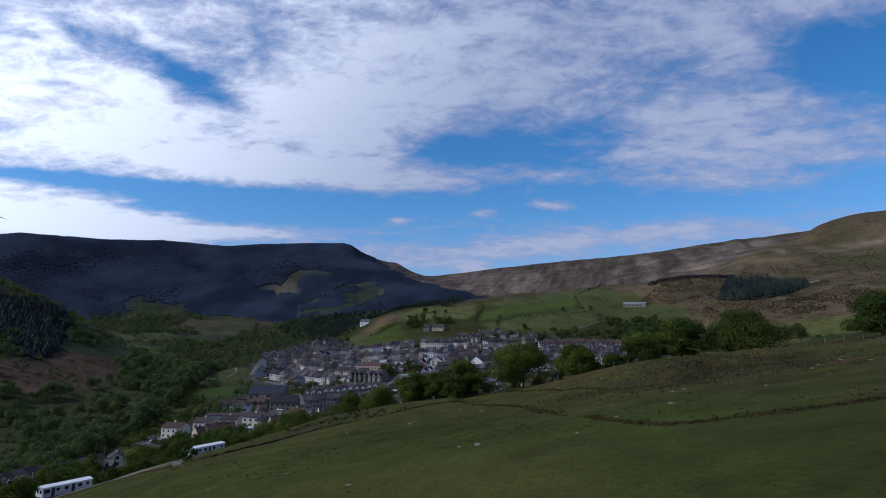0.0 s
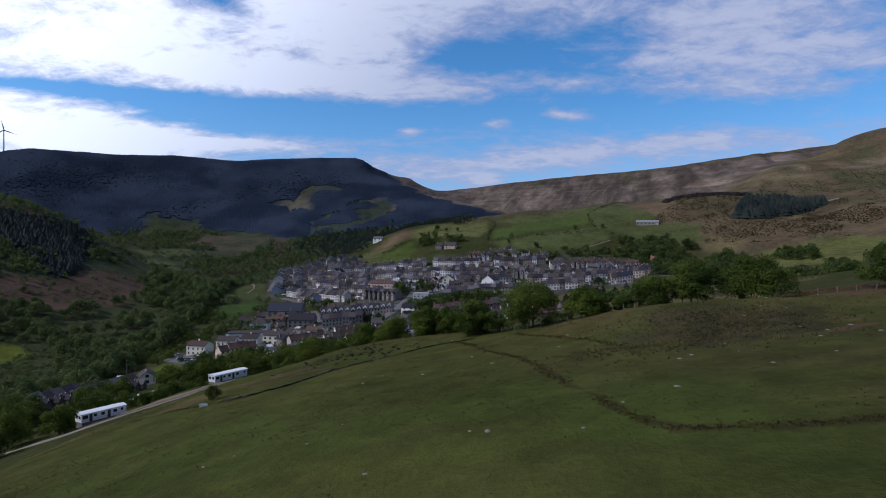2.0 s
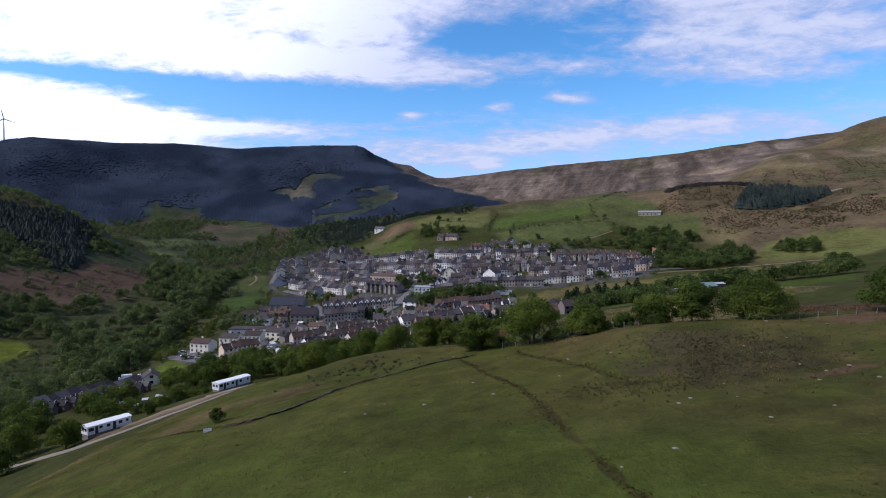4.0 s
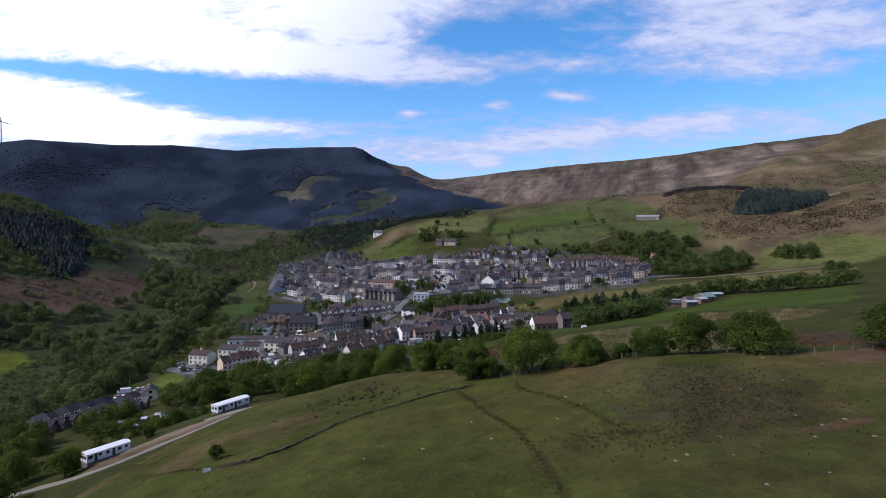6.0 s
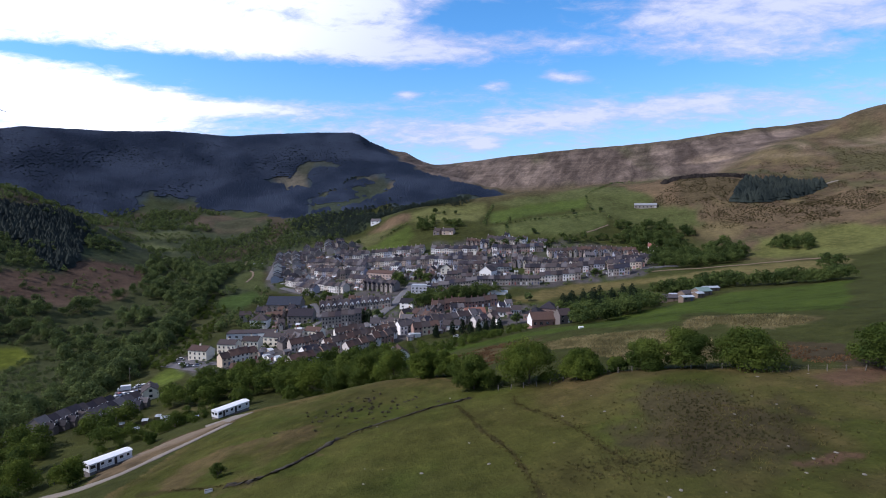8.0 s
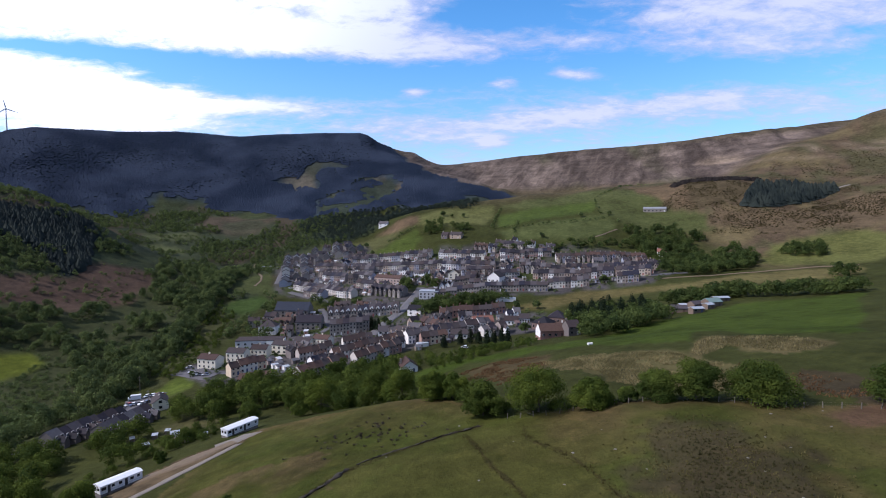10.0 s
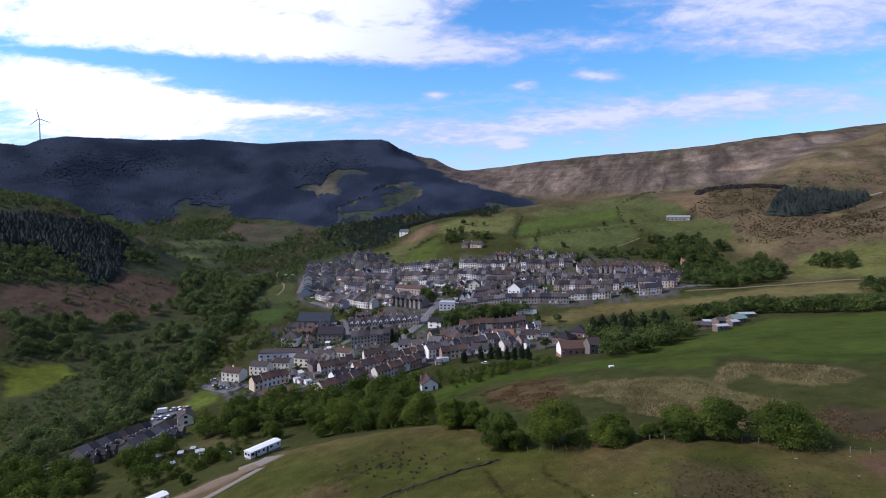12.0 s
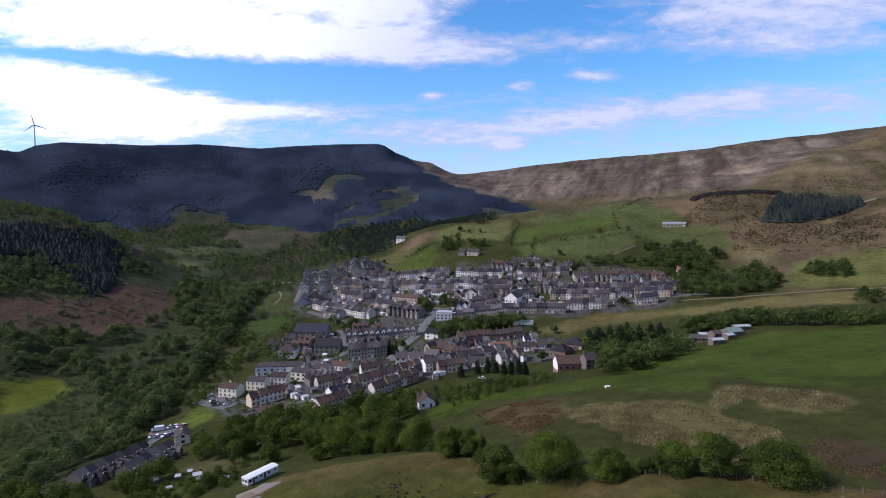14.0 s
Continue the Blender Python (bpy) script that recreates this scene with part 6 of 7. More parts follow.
def fir_mesh(name, x, y, tall, rng):
    """Tall full firs as one mesh of needles."""
    forms = [leaf_cloud([(rng.normal() * 0.02, rng.normal() * 0.02, u, 0.26 * (1 - u) ** 0.7 + 0.04) for u in np.linspace(0.08, 0.97, 11)], 1300, 0.03, rng, 0.1)[0] for _ in range(3)]
    z, size, turn = height(x, y) - 0.4, tall * rng.uniform(0.75, 1.3, len(x)), rng.uniform(0, math.tau, len(x))
    verts = np.concatenate([np.stack([f[:, 0] * math.cos(a) * s - f[:, 1] * math.sin(a) * s + px, f[:, 0] * math.sin(a) * s + f[:, 1] * math.cos(a) * s + py, f[:, 2] * s + pz], 1)
                            for f, a, s, px, py, pz in ((forms[n % 3], turn[n], size[n], x[n], y[n], z[n]) for n in range(len(x)))])
    return new(name, arrays_mesh(name, verts, np.arange(len(verts)).reshape(-1, 3), M_FIR))


def joined(*sets):
    return np.concatenate([s[0] for s in sets]), np.concatenate([s[1] for s in sets])


JUNK_SCRUB = [(-141, 205), (-133, 218), (-127, 226), (-113, 219), (-94, 204), (-92, 218), (-81, 178), (-107, 190), (-124, 195)]
TRACK_SCRUB = [(-104, 174), (-91, 186), (-82, 194), (-96, 233), (-106, 216), (-112, 194), (-118, 175), (-112, 153), (-106, 140), (-103, 152)]
LIME_CLEAR = [(-345, 345), (-285, 372), (-254, 358), (-205, 285), (-226, 252), (-290, 275)]
WEST_RISE = [(-700, 640), (-540, 650), (-470, 650), (-395, 620), (-365, 570), (-400, 590), (-440, 580), (-520, 545), (-640, 520)]
EAST_RISE = [(300, 640), (390, 560), (520, 600), (640, 760), (560, 850), (470, 830), (420, 740), (360, 690)]
LANE_FRONT = [(-215, 235), (-168, 208), (-160, 200), (-138, 192), (-128, 165), (-150, 140), (-200, 160)]
LANE_SIDE = [(-128, 262), (-132, 228), (-126, 205), (-118, 178), (-104, 168), (-104, 186), (-120, 208), (-122, 240)]
TOWN_WEST = [(-215, 520), (-165, 395), (-135, 372), (-128, 420), (-150, 480), (-178, 540), (-200, 560)]
WEST_GAP = [(-320, 640), (-270, 560), (-215, 520), (-190, 560), (-215, 680), (-260, 760), (-300, 720)]


def build_woods():
    r = RNG
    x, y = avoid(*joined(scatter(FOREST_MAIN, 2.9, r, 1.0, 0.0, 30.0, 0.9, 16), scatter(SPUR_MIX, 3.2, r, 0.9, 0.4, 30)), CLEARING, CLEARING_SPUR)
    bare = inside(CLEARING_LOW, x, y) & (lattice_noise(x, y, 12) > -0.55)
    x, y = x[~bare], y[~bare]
    tagged(conifer_mesh("conifer_forest", x, y, 5.6 + 1.2 * lattice_noise(x, y, 70), M_CONIFER_HAZED, r), "dark conifer plantation covering the mountainside", "forest", kind="stuff")
    x, y = scatter(FOREST_WEST, 3.2, r, 1.0, 0.0, 30.0, 1.1)
    tagged(conifer_mesh("conifer_wood", x, y, 7.0 + 2 * lattice_noise(x, y, 25), M_PLANTATION, r, 3, 6), "dark conifer wood on the lower slopes", "woodland", kind="stuff")
    x, y = scatter(FOREST_EAST, 2.8, r, 0.95, 0.0, 30.0, 1.0)
    tagged(conifer_mesh("conifer_block", x, y, 9.5, M_PLANTATION, r, 3, 6), "dark block of conifers on the eastern moor", "woodland", kind="stuff")
    x, y = scatter(HEATH_EDGE, 2.4, r, 0.95, 0.0, 30.0, 1.0)
    tagged(conifer_mesh("heather_edge", x, y, 7.0, M_HEATH_EDGE, r), "ragged edge of heather and stunted firs, its shade painted dark", "scrub", kind="stuff")
    x, y = scatter(WOOD_VALLEY, 8.6, r, 0.95)
    open_land = (y > 385) & (lattice_noise(x, y, 24) + 0.6 * lattice_noise(x, y, 10) < -0.1) & (x < -215 - (y - 385) * 0.1)
    x, y = avoid(x[~open_land], y[~open_land], LIME_CLEAR, BRACKEN_MID, VALLEY_GREEN, RAIL_STRIP, RAIL_TREES)
    x, y = joined((x, y), scatter(RAIL_TREES, 6.0, r, 0.97))
    x, y = clear_of_buildings(x, y, 9)
    tagged(wood_mesh("valley_wood", x, y, 10.2, M_LEAF_WOOD, r, count=820, leaf=0.040, spread=1.0), "mixed green woodland along the valley floor", "woodland", kind="stuff")
    x, y = joined(scatter(WEST_SCRUB, 5.5, r, 0.95, 0.05, 30), scatter(WEST_RISE, 6.0, r, 0.95, 0.2, 30), scatter(WOOD_WEST, 6.5, r, 0.95, 0.25, 45), scatter(WOOD_HEAD, 6.5, r, 0.95, 0.25, 50), scatter(BRACKEN_WEST, 8, r, 0.4, 0.62, 30), scatter(MEADOW, 6.5, r, 0.9, 0.35, 40), scatter(TOWN_WEST, 6, r, 0.9, 0.4, 22), scatter(WEST_GAP, 7, r, 0.9, 0.4, 40), scatter(WEST_MEADOW, 7.5, r, 0.9, 0.5, 26))
    meadow = inside(MEADOW_CLEAR, x, y) & (lattice_noise(x, y, 22) > -0.5)
    x, y = avoid(x[~meadow], y[~meadow], LIME_PATCH, MEADOW_PALE, BROWN_RING, VALLEY_GREEN_B, VALLEY_GREEN)
    tagged(wood_mesh("hillside_scrub", x, y, 6.5, M_LEAF_WOOD, r, count=115, leaf=0.078), "scattered thorn and birch trees on the far slopes", "woodland", kind="stuff")
    x, y = joined(scatter(WOOD_SPUR, 6.0, r, 0.95, 0.18, 34), scatter(WOOD_LOBE, 6.0, r, 0.9, 0.1, 30))
    x, y = avoid(x, y, FOREST_MAIN, CLEARING_B, SPUR_MIX)
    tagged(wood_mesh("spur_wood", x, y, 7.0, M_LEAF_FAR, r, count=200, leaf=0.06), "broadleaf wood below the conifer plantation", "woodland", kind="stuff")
    x, y = joined(scatter(WOOD_BACK, 6.0, r), scatter(WOOD_WASTE, 5.5, r, 0.9, 0.15, 12), scatter(LANE_SIDE, 6.0, r, 0.9, 0.1, 14), scatter(LANE_FRONT, 6.0, r, 0.95))
    x, y = avoid(*clear_of_buildings(x, y, 7), SHED_PLOT)
    tagged(wood_mesh("hillfoot_wood", x, y, 9.0, M_LEAF, r, count=950, leaf=0.034), "leafy green trees between the field and the houses", "woodland", kind="stuff")
    x, y = joined(scatter(WOOD_EAST, 6.0, r), scatter(WOOD_HEDGE, 5.0, r, 0.95), scatter(WOOD_FARM, 6.0, r, 0.95, 0.12, 25), scatter(WOOD_KNOLL, 5.0, r), scatter(WOOD_ROAD, 5.0, r, 0.8), scatter(WOOD_TOWN, 5.5, r, 0.6), scatter(WOOD_TERRACE, 5.0, r, 0.4))
    x, y = joined((x, y), scatter(BUSH_EAST, 6.0, r), scatter(UPPER_SCRUB, 6.0, r, 0.6), scatter(FARM_BACK, 6.0, r, 0.75), scatter(SPUR_CLUMP, 6.5, r), scatter(SPUR_SHRUBS, 6.5, r, 0.7))
    x, y = clear_of_road(*clear_of_buildings(x, y, 7))
    tagged(wood_mesh("hedgerow_wood", x, y, 9.2, M_LEAF_HEDGE, r, count=400, leaf=0.048), "hedgerow trees and copses by the town", "woodland", kind="stuff")
    x, y = clear_of_buildings(*scatter(WOOD_DARK, 6.0, r, 0.75), 7)
    tagged(fir_mesh("fir_copse", x, y, 11.5, r), "tall dark firs beside the farm", "woodland", kind="stuff")
    x, y = joined(scatter(MOOR, 2.6, r, 0.75, 0.4, 22), scatter(SCRUB_HILL, 2.4, r, 0.8, 0.25, 22), scatter(HEATHER, 2.4, r, 0.85, 0.42, 20), scatter(EAST_RISE, 4.0, r, 0.7, 0.5, 34))
    tagged(wood_mesh("gorse_scrub", x, y, 1.15, M_SCRUB, r, count=26, leaf=0.24, spread=2.0), "dark gorse and bracken scrub on the moor", "scrub", kind="stuff")
    x, y = joined(scatter(WOOD_EDGE, 4.2, r, 0.85, 0.15, 12), avoid(*scatter(RAIL_STRIP, 4.6, r, 0.8, 0.4, 16), VALLEY_GREEN))
    x, y = clear_of_buildings(x, y, 6)
    tagged(wood_mesh("thicket", x, y, 3.6, M_LEAF, r, count=420, leaf=0.052, spread=1.3), "low green thicket and hedge bushes by the houses", "scrub", kind="stuff")
    x, y = joined(scatter(WOOD_VALLEY, 5.0, r, 0.5, 0.75, 18), scatter(BRACKEN_WEST, 6.5, r, 0.6, 0.5, 14), scatter(LIME_CLEAR, 4.0, r, 0.8, 0.3, 14))
    x, y = avoid(x, y, LIME_WEST, VALLEY_GREEN, RAIL_STRIP)
    tagged(wood_mesh("bramble_scrub", x, y, 2.6, M_LEAF_WOOD, r, count=120, leaf=0.10, spread=1.7), "low bramble and thorn scrub on the valley side", "scrub", kind="stuff")
    x, y = clear_of_buildings(*scatter(JUNK_SCRUB, 3.6, r, 0.6, 0.4, 8), 5)
    tagged(wood_mesh("allotment_scrub", x, y, 2.8, M_LEAF, r, count=420, leaf=0.06, spread=1.5), "brambles and shrubs among the allotment sheds", "scrub", kind="stuff")
    x, y = scatter(TRACK_SCRUB, 4.6, r, 0.9, 0.1, 10)
    sheds = (x > -120) & (x < -88) & (y > 188) & (y < 217)
    x, y = x[~sheds], y[~sheds]
    tagged(wood_mesh("track_scrub", x, y, 3.6, M_LEAF, r, count=900, leaf=0.036, spread=1.2), "thorn bushes and saplings below the track", "scrub", kind="stuff")
    foot = [(-63, 222), (-50, 208), (-39, 200), (-28, 192), (-17, 186), (-6, 165), (2, 160), (8, 143), (22, 138), (34, 132), (47, 129), (56, 126), (67, 121), (72, 118)]
    lines = []
    for (ax, ay), (bx, by) in zip(foot, foot[1:]):
        k = np.linspace(0, 1, max(2, int(math.hypot(bx - ax, by - ay) / 1.7)))
        lines.append((ax + (bx - ax) * k + r.normal(size=len(k)) * 1.3, ay + 2.0 + (by - ay) * k + r.normal(size=len(k)) * 1.0))
    x, y = joined(*lines)
    keep = r.random(len(x)) < np.where(x > 28, 0.25, 0.8)
    tagged(wood_mesh("undergrowth", x[keep], y[keep], 2.3, M_LEAF, r, count=520, leaf=0.06, spread=1.5, low=0.0), "dark undergrowth and brambles below the oaks", "scrub", kind="stuff")
    hedges = []
    for line, gap in ((HEDGE_A, 4), (HEDGE_B, 5), (HEDGE_C, 4), (HEDGE_D, 9), (HEDGE_SPUR, 3), (HEDGE_CREST, 5)):
        for (ax, ay), (bx, by) in zip(line, line[1:]):
            n = max(2, int(math.hypot(bx - ax, by - ay) / gap))
            k = np.linspace(0, 1, n)
            hedges.append((ax + (bx - ax) * k + r.normal(size=n) * 0.6, ay + (by - ay) * k + r.normal(size=n) * 0.6))
    x, y = joined(*hedges)
    tagged(wood_mesh("field_hedge", x, y, 3.6, M_LEAF_WOOD, r, count=110, leaf=0.09, spread=1.2), "thin thorn hedges between the hill fields", "hedge", kind="stuff")
    x, y = joined(scatter(TOWN_YARD, 7.0, r, 0.5), scatter(LOWER_YARD, 6.0, r, 0.55))
    x, y = clear_of_road(*clear_of_buildings(x, y, 7.5))
    tagged(wood_mesh("garden_shrubs", x, y, 3.0, M_LEAF_WOOD, r, count=110, leaf=0.09, spread=1.2), "garden shrubs and small trees between the terraces", "shrubs", kind="stuff")
    x, y = scatter(MEADOW_SCRUB, 5.0, np.random.default_rng(77), 0.9)
    rows = lattice_noise(x * 0.4, y, 16) + 0.4 * lattice_noise(x, y, 7) > 0.18
    tagged(wood_mesh("meadow_scrub", x[rows], y[rows], 3.4, M_LEAF_WOOD, r, count=110, leaf=0.09, spread=1.5), "rows of low thorn bushes across the valley meadow", "scrub", kind="stuff")


build_woods()
LINE_SIZES = [(12, 16), (13.5, 20), (9.5, 13), (12, 17), (11, 18), (9, 12), (8, 10), (9.5, 13.5), (11.8, 18.5), (7, 12), (3.5, 5.5), (8, 11.5), (9.3, 12.5), (9.4, 17), (9.5, 15)]
for n, ((x, y), (tall, wide)) in enumerate(zip(TREE_LINE, LINE_SIZES)):
    bright = n in (1, 4, 5, 6, 8, 9)
    broadleaf("field_tree", pose(x, y + 2.5, ground_z(x, y + 2.5) - 0.2), tall, wide, M_LEAF_BRIGHT if bright else M_LEAF, "sunlit yellow-green oak on the field edge" if bright else "full green oak on the field edge", 100 + n, group="trees along the field edge")
for n, (x, y) in enumerate(CYPRESS):
    spire("conifer_tree", pose(x, y, ground_z(x, y)), 8.0 + (n % 3), 4.4, "dark narrow garden conifer", 300 + n)
FORM = None
for n, (x, y) in enumerate(GARDEN):
    m = pose(x, y, ground_z(x, y) - 0.2, 0, 0, 67 * n)
    if FORM is None:
        FORM = broadleaf("garden_tree", m, 7.0, 7.0, M_LEAF_WOOD, "round green garden tree", 411, 900, 0.42, 0.15, "town trees")
    else:
        copy_thing(FORM, m).scale = [0.8 + 0.1 * (n % 5)] * 3
# ---- roads, tracks and banks ----
def smooth_line(points, gap=3.0):
    """A line through places, evenly set, with its corners rounded."""
    p = np.array(points, float)
    for _ in range(2):
        q = [p[0]]
        for a, b in zip(p, p[1:]):
            q += [a * 0.75 + b * 0.25, a * 0.25 + b * 0.75]
        p = np.array(q + [p[-1]])
    run = np.r_[0, np.cumsum(np.hypot(*np.diff(p, axis=0).T))]
    s = np.linspace(0, run[-1], max(3, int(run[-1] / gap)))
    return np.stack([np.interp(s, run, p[:, 0]), np.interp(s, run, p[:, 1])], 1)


def ribbon(name, points, wide, material, label, category, lift=0.12, ragged=0.0, hump=0.0, gap=3.0, kind="structure"):
    """A strip laid over the ground, with its edges let into it. hump: how far its middle stands up."""
    line = smooth_line(points, gap)
    along = np.gradient(line, axis=0)
    along /= np.linalg.norm(along, axis=1)[:, None]
    side = np.stack([-along[:, 1], along[:, 0]], 1)
    rng = np.random.default_rng(len(points) + int(wide * 10))
    offs = (-1.0, -0.94, -0.5, 0.0, 0.5, 0.94, 1.0)
    rows = []
    for o in offs:
        jitter = rng.normal(size=len(line)) * ragged
        xy = line + side * (o * wide / 2 + jitter)[:, None]
        edge = abs(o) == 1.0
        up = -0.5 if edge else lift + hump * max(0.0, 1 - o * o) * rng.uniform(0.5, 1.3, len(line))
        rows.append(np.column_stack([xy, height(xy[:, 0], xy[:, 1]) + up]))
    verts = np.concatenate(rows)
    n = len(line)
    i, j = np.meshgrid(np.arange(len(offs) - 1), np.arange(n - 1), indexing="ij")
    faces = np.stack([i * n + j, i * n + j + 1, (i + 1) * n + j + 1, (i + 1) * n + j], -1).reshape(-1, 4)
    ob = new(name, arrays_mesh(name, verts, faces[:, ::-1], material, True))
    return tagged(ob, label, category, kind=kind)


ribbon("road", MAIN_ROAD, 8.8, M_ROAD, "worn grey main road climbing through the town", "road", 0.35)
ribbon("road", TERRACE_ROAD, 6.0, M_ASPHALT, "grey street below the white terrace", "road", 0.25)
ribbon("road", ROW_ROAD, 7.0, M_ASPHALT, "grey street in front of the upper terraces", "road", 0.25)
ribbon("road", LOWER_ROAD, 5.0, M_ASPHALT, "narrow grey street among the lower houses", "road", 0.25)
ribbon("road", WORKS_ROAD, 6.0, M_ASPHALT, "grey side street by the hall", "road", 0.25)
ribbon("road", LANE, 5.0, M_ASPHALT, "tarmac lane along the slate-roofed terrace", "road", 0.3)
ribbon("road", [(-182, 575), (-190, 620), (-200, 665), (-212, 715)], 7.0, M_ASPHALT, "grey side street along the town edge", "road", 0.25)
ribbon("road", [(-30, 512), (20, 527), (60, 524), (70, 512)], 6.0, M_ASPHALT, "grey street between the middle terraces", "road", 0.3)
ribbon("road", EAST_ROAD, 2.6, M_EARTH, "pale lane along the straw-coloured fields", "road", 0.4)
ribbon("concrete_pad", PAD, 13.0, M_ASPHALT, "grey concrete ruin on the valley floor", "ruin", 0.6)
ribbon("path", GREEN_PATH, 2.2, M_EARTH, "pale path across the valley green", "track", 0.3, 0.3)
ribbon("car_park", [(-169, 279), (-161, 283), (-152, 286)], 18.0, M_ASPHALT, "tarmac car park with two rows of cars", "car park", 0.35)
ribbon("car_park", [(-164, 328), (-150, 320), (-136, 312)], 13.0, M_ASPHALT, "tarmac parking court beside the cream houses", "car park", 0.35)
ribbon("farm_track", [(-113.0, 141.1), (-97.6, 136.2), (-87.3, 134.8), (-81.0, 136.2), (-75.0, 148.8), (-66.2, 161.8), (-64.9, 164.9)], 3.2, M_GRAVEL, "pale gravel track along the field foot", "track", 0.16, 0.12)
ribbon("verge", [(-91, 154), (-80, 158.5), (-72.5, 164.5), (-68, 169)], 7.0, M_EARTH, "rough brown earth bank beside the track", "bank", 0.10, 0.6, 0.35)
ribbon("farm_track", [(-73, 167.5), (-67.5, 170.5), (-65, 177)], 8.5, M_GRAVEL, "trodden gravel turning place by the caravan", "track", 0.12, 0.6)
ribbon("path", HILL_TRACK, 3.5, M_GRAVEL, "pale stony track across the moor", "track", 0.3, 0.3)
ribbon("path", PATH_FIELD, 2.0, M_EARTH, "pale path worn up the hill field", "track", 0.3, 0.3)
ribbon("earth_bank", [(-41.7, 103.6), (-36.2, 103), (-30.3, 108), (-26.4, 113), (-22.8, 119.3)], 1.1, M_BANK_SHADE, "eroded earth bank across the field, its shaded face painted dark", "bank", 0.0, 0.4, 0.3, 0.9)
ribbon("earth_bank", [(-21, 121), (-18.4, 124.2), (-5.6, 128.3), (2.4, 131.9), (6.9, 134.1)], 0.8, M_BANK_SHADE, "eroded earth bank below the oaks, its shaded face painted dark", "bank", 0.0, 0.3, 0.2, 0.9)


# ---- field stones, tufts, fence ----
def stone_mesh(seed):
    rng = np.random.default_rng(seed)
    bm = bmesh.new()
    bmesh.ops.create_icosphere(bm, subdivisions=2, radius=0.5)
    for v in bm.verts:
        v.co *= 1 + 0.25 * noise.noise(v.co * 2.1 + Vector((seed * 3.7, 0, 0))) + rng.uniform(-0.06, 0.06)
        v.co.z *= 0.42
    me = bpy.data.meshes.new("stone")
    bm.to_mesh(me)
    bm.free()
    me.materials.append(M_STONE)
    return me


STONES = [stone_mesh(n) for n in range(4)]
rng = np.random.default_rng(21)
SPOTS = [(8, 91.7), (51.6, 80.6), (52.2, 75.9), (55.7, 76.4), (54.3, 69.3), (31.6, 105.5), (57.1, 100.2), (50.7, 94), (32.3, 72.7), (30.1, 71.1), (63.9, 110.4), (-3.5, 92.8), (5.2, 103.1), (4, 50), (23, 55), (36, 61), (24, 108), (2, 136)]
SPOTS += [(float(x), float(y)) for x, y in zip(rng.uniform(-35, 75, 34), rng.uniform(45, 125, 34))]
for n, (x, y) in enumerate(SPOTS):
    ob = new("stone", STONES[n % 4])
    s = float(rng.uniform(0.2, 0.42)) if n > 17 else float(rng.uniform(0.35, 0.6))
    ob.matrix_basis = pose(x, y, ground_z(x, y) + 0.08 * s, 0, 0, float(rng.uniform(0, 360))) @ Matrix.Diagonal((s * 1.3, s, s, 1))
    tagged(ob, "pale weathered stone lying in the pasture", "stone", "field stones")


def tufts(name, spots, tall, wide, blades, material, label, seed):
    """Clumps of upright blades as one mesh."""
    r = np.random.default_rng(seed)
    x, y = spots
    n = len(x)
    z = height(x, y)
    a = r.uniform(0, math.tau, (n, blades))
    lean = r.uniform(0.1, 1.0, (n, blades)) * wide
    size = (tall * r.uniform(0.5, 1.3, n))[:, None]
    fx, fy = x[:, None] + r.normal(size=(n, blades)) * wide * 0.35, y[:, None] + r.normal(size=(n, blades)) * wide * 0.35
    base = z[:, None] - 0.05 + 0 * fx
    w = wide * 0.22
    p = np.stack([fx - w * np.sin(a), fy + w * np.cos(a), base], -1)
    q = np.stack([fx + w * np.sin(a), fy - w * np.cos(a), base], -1)
    t = np.stack([fx + lean * np.cos(a), fy + lean * np.sin(a), base + size], -1)
    verts = np.stack([p, q, t], 2).reshape(-1, 3)
    ob = new(name, arrays_mesh(name, verts, np.arange(len(verts)).reshape(-1, 3), material))
    return tagged(ob, label, "grass", kind="stuff")


def field_spots(count, seed):
    r = np.random.default_rng(seed)
    x, y = r.uniform(-75, 110, count), r.uniform(38, 180, count)
    keep = inside(HOME_EDGE, x, y) & (lattice_noise(x, y, 17) + 0.7 * lattice_noise(x, y, 6) > 0.0)
    return x[keep], y[keep]


def patch_spots(cx, cy, sx, sy, count, seed):
    r = np.random.default_rng(seed)
    return cx + r.normal(size=count) * sx, cy + r.normal(size=count) * sy


tufts("grass_tufts", field_spots(26000, 1), 0.15, 0.30, 4, M_GRASS, "short tussocky pasture grass", 2)
tufts("rush_tufts", patch_spots(46, 93, 7, 9.5, 1500, 3), 0.34, 0.30, 8, M_TUFT, "dull brown and yellow rushes in the pasture", 4)
tufts("rush_tufts", patch_spots(29, 82, 6, 3, 420, 5), 0.34, 0.30, 8, M_TUFT, "yellowish rushes along the ditch", 6)
def line_spots(lines, spread, count, seed):
    r = np.random.default_rng(seed)
    p = np.concatenate([smooth_line(line, 0.5) for line in lines])
    p = p[r.integers(0, len(p), count)]
    return p[:, 0] + r.normal(size=count) * spread, p[:, 1] + r.normal(size=count) * spread


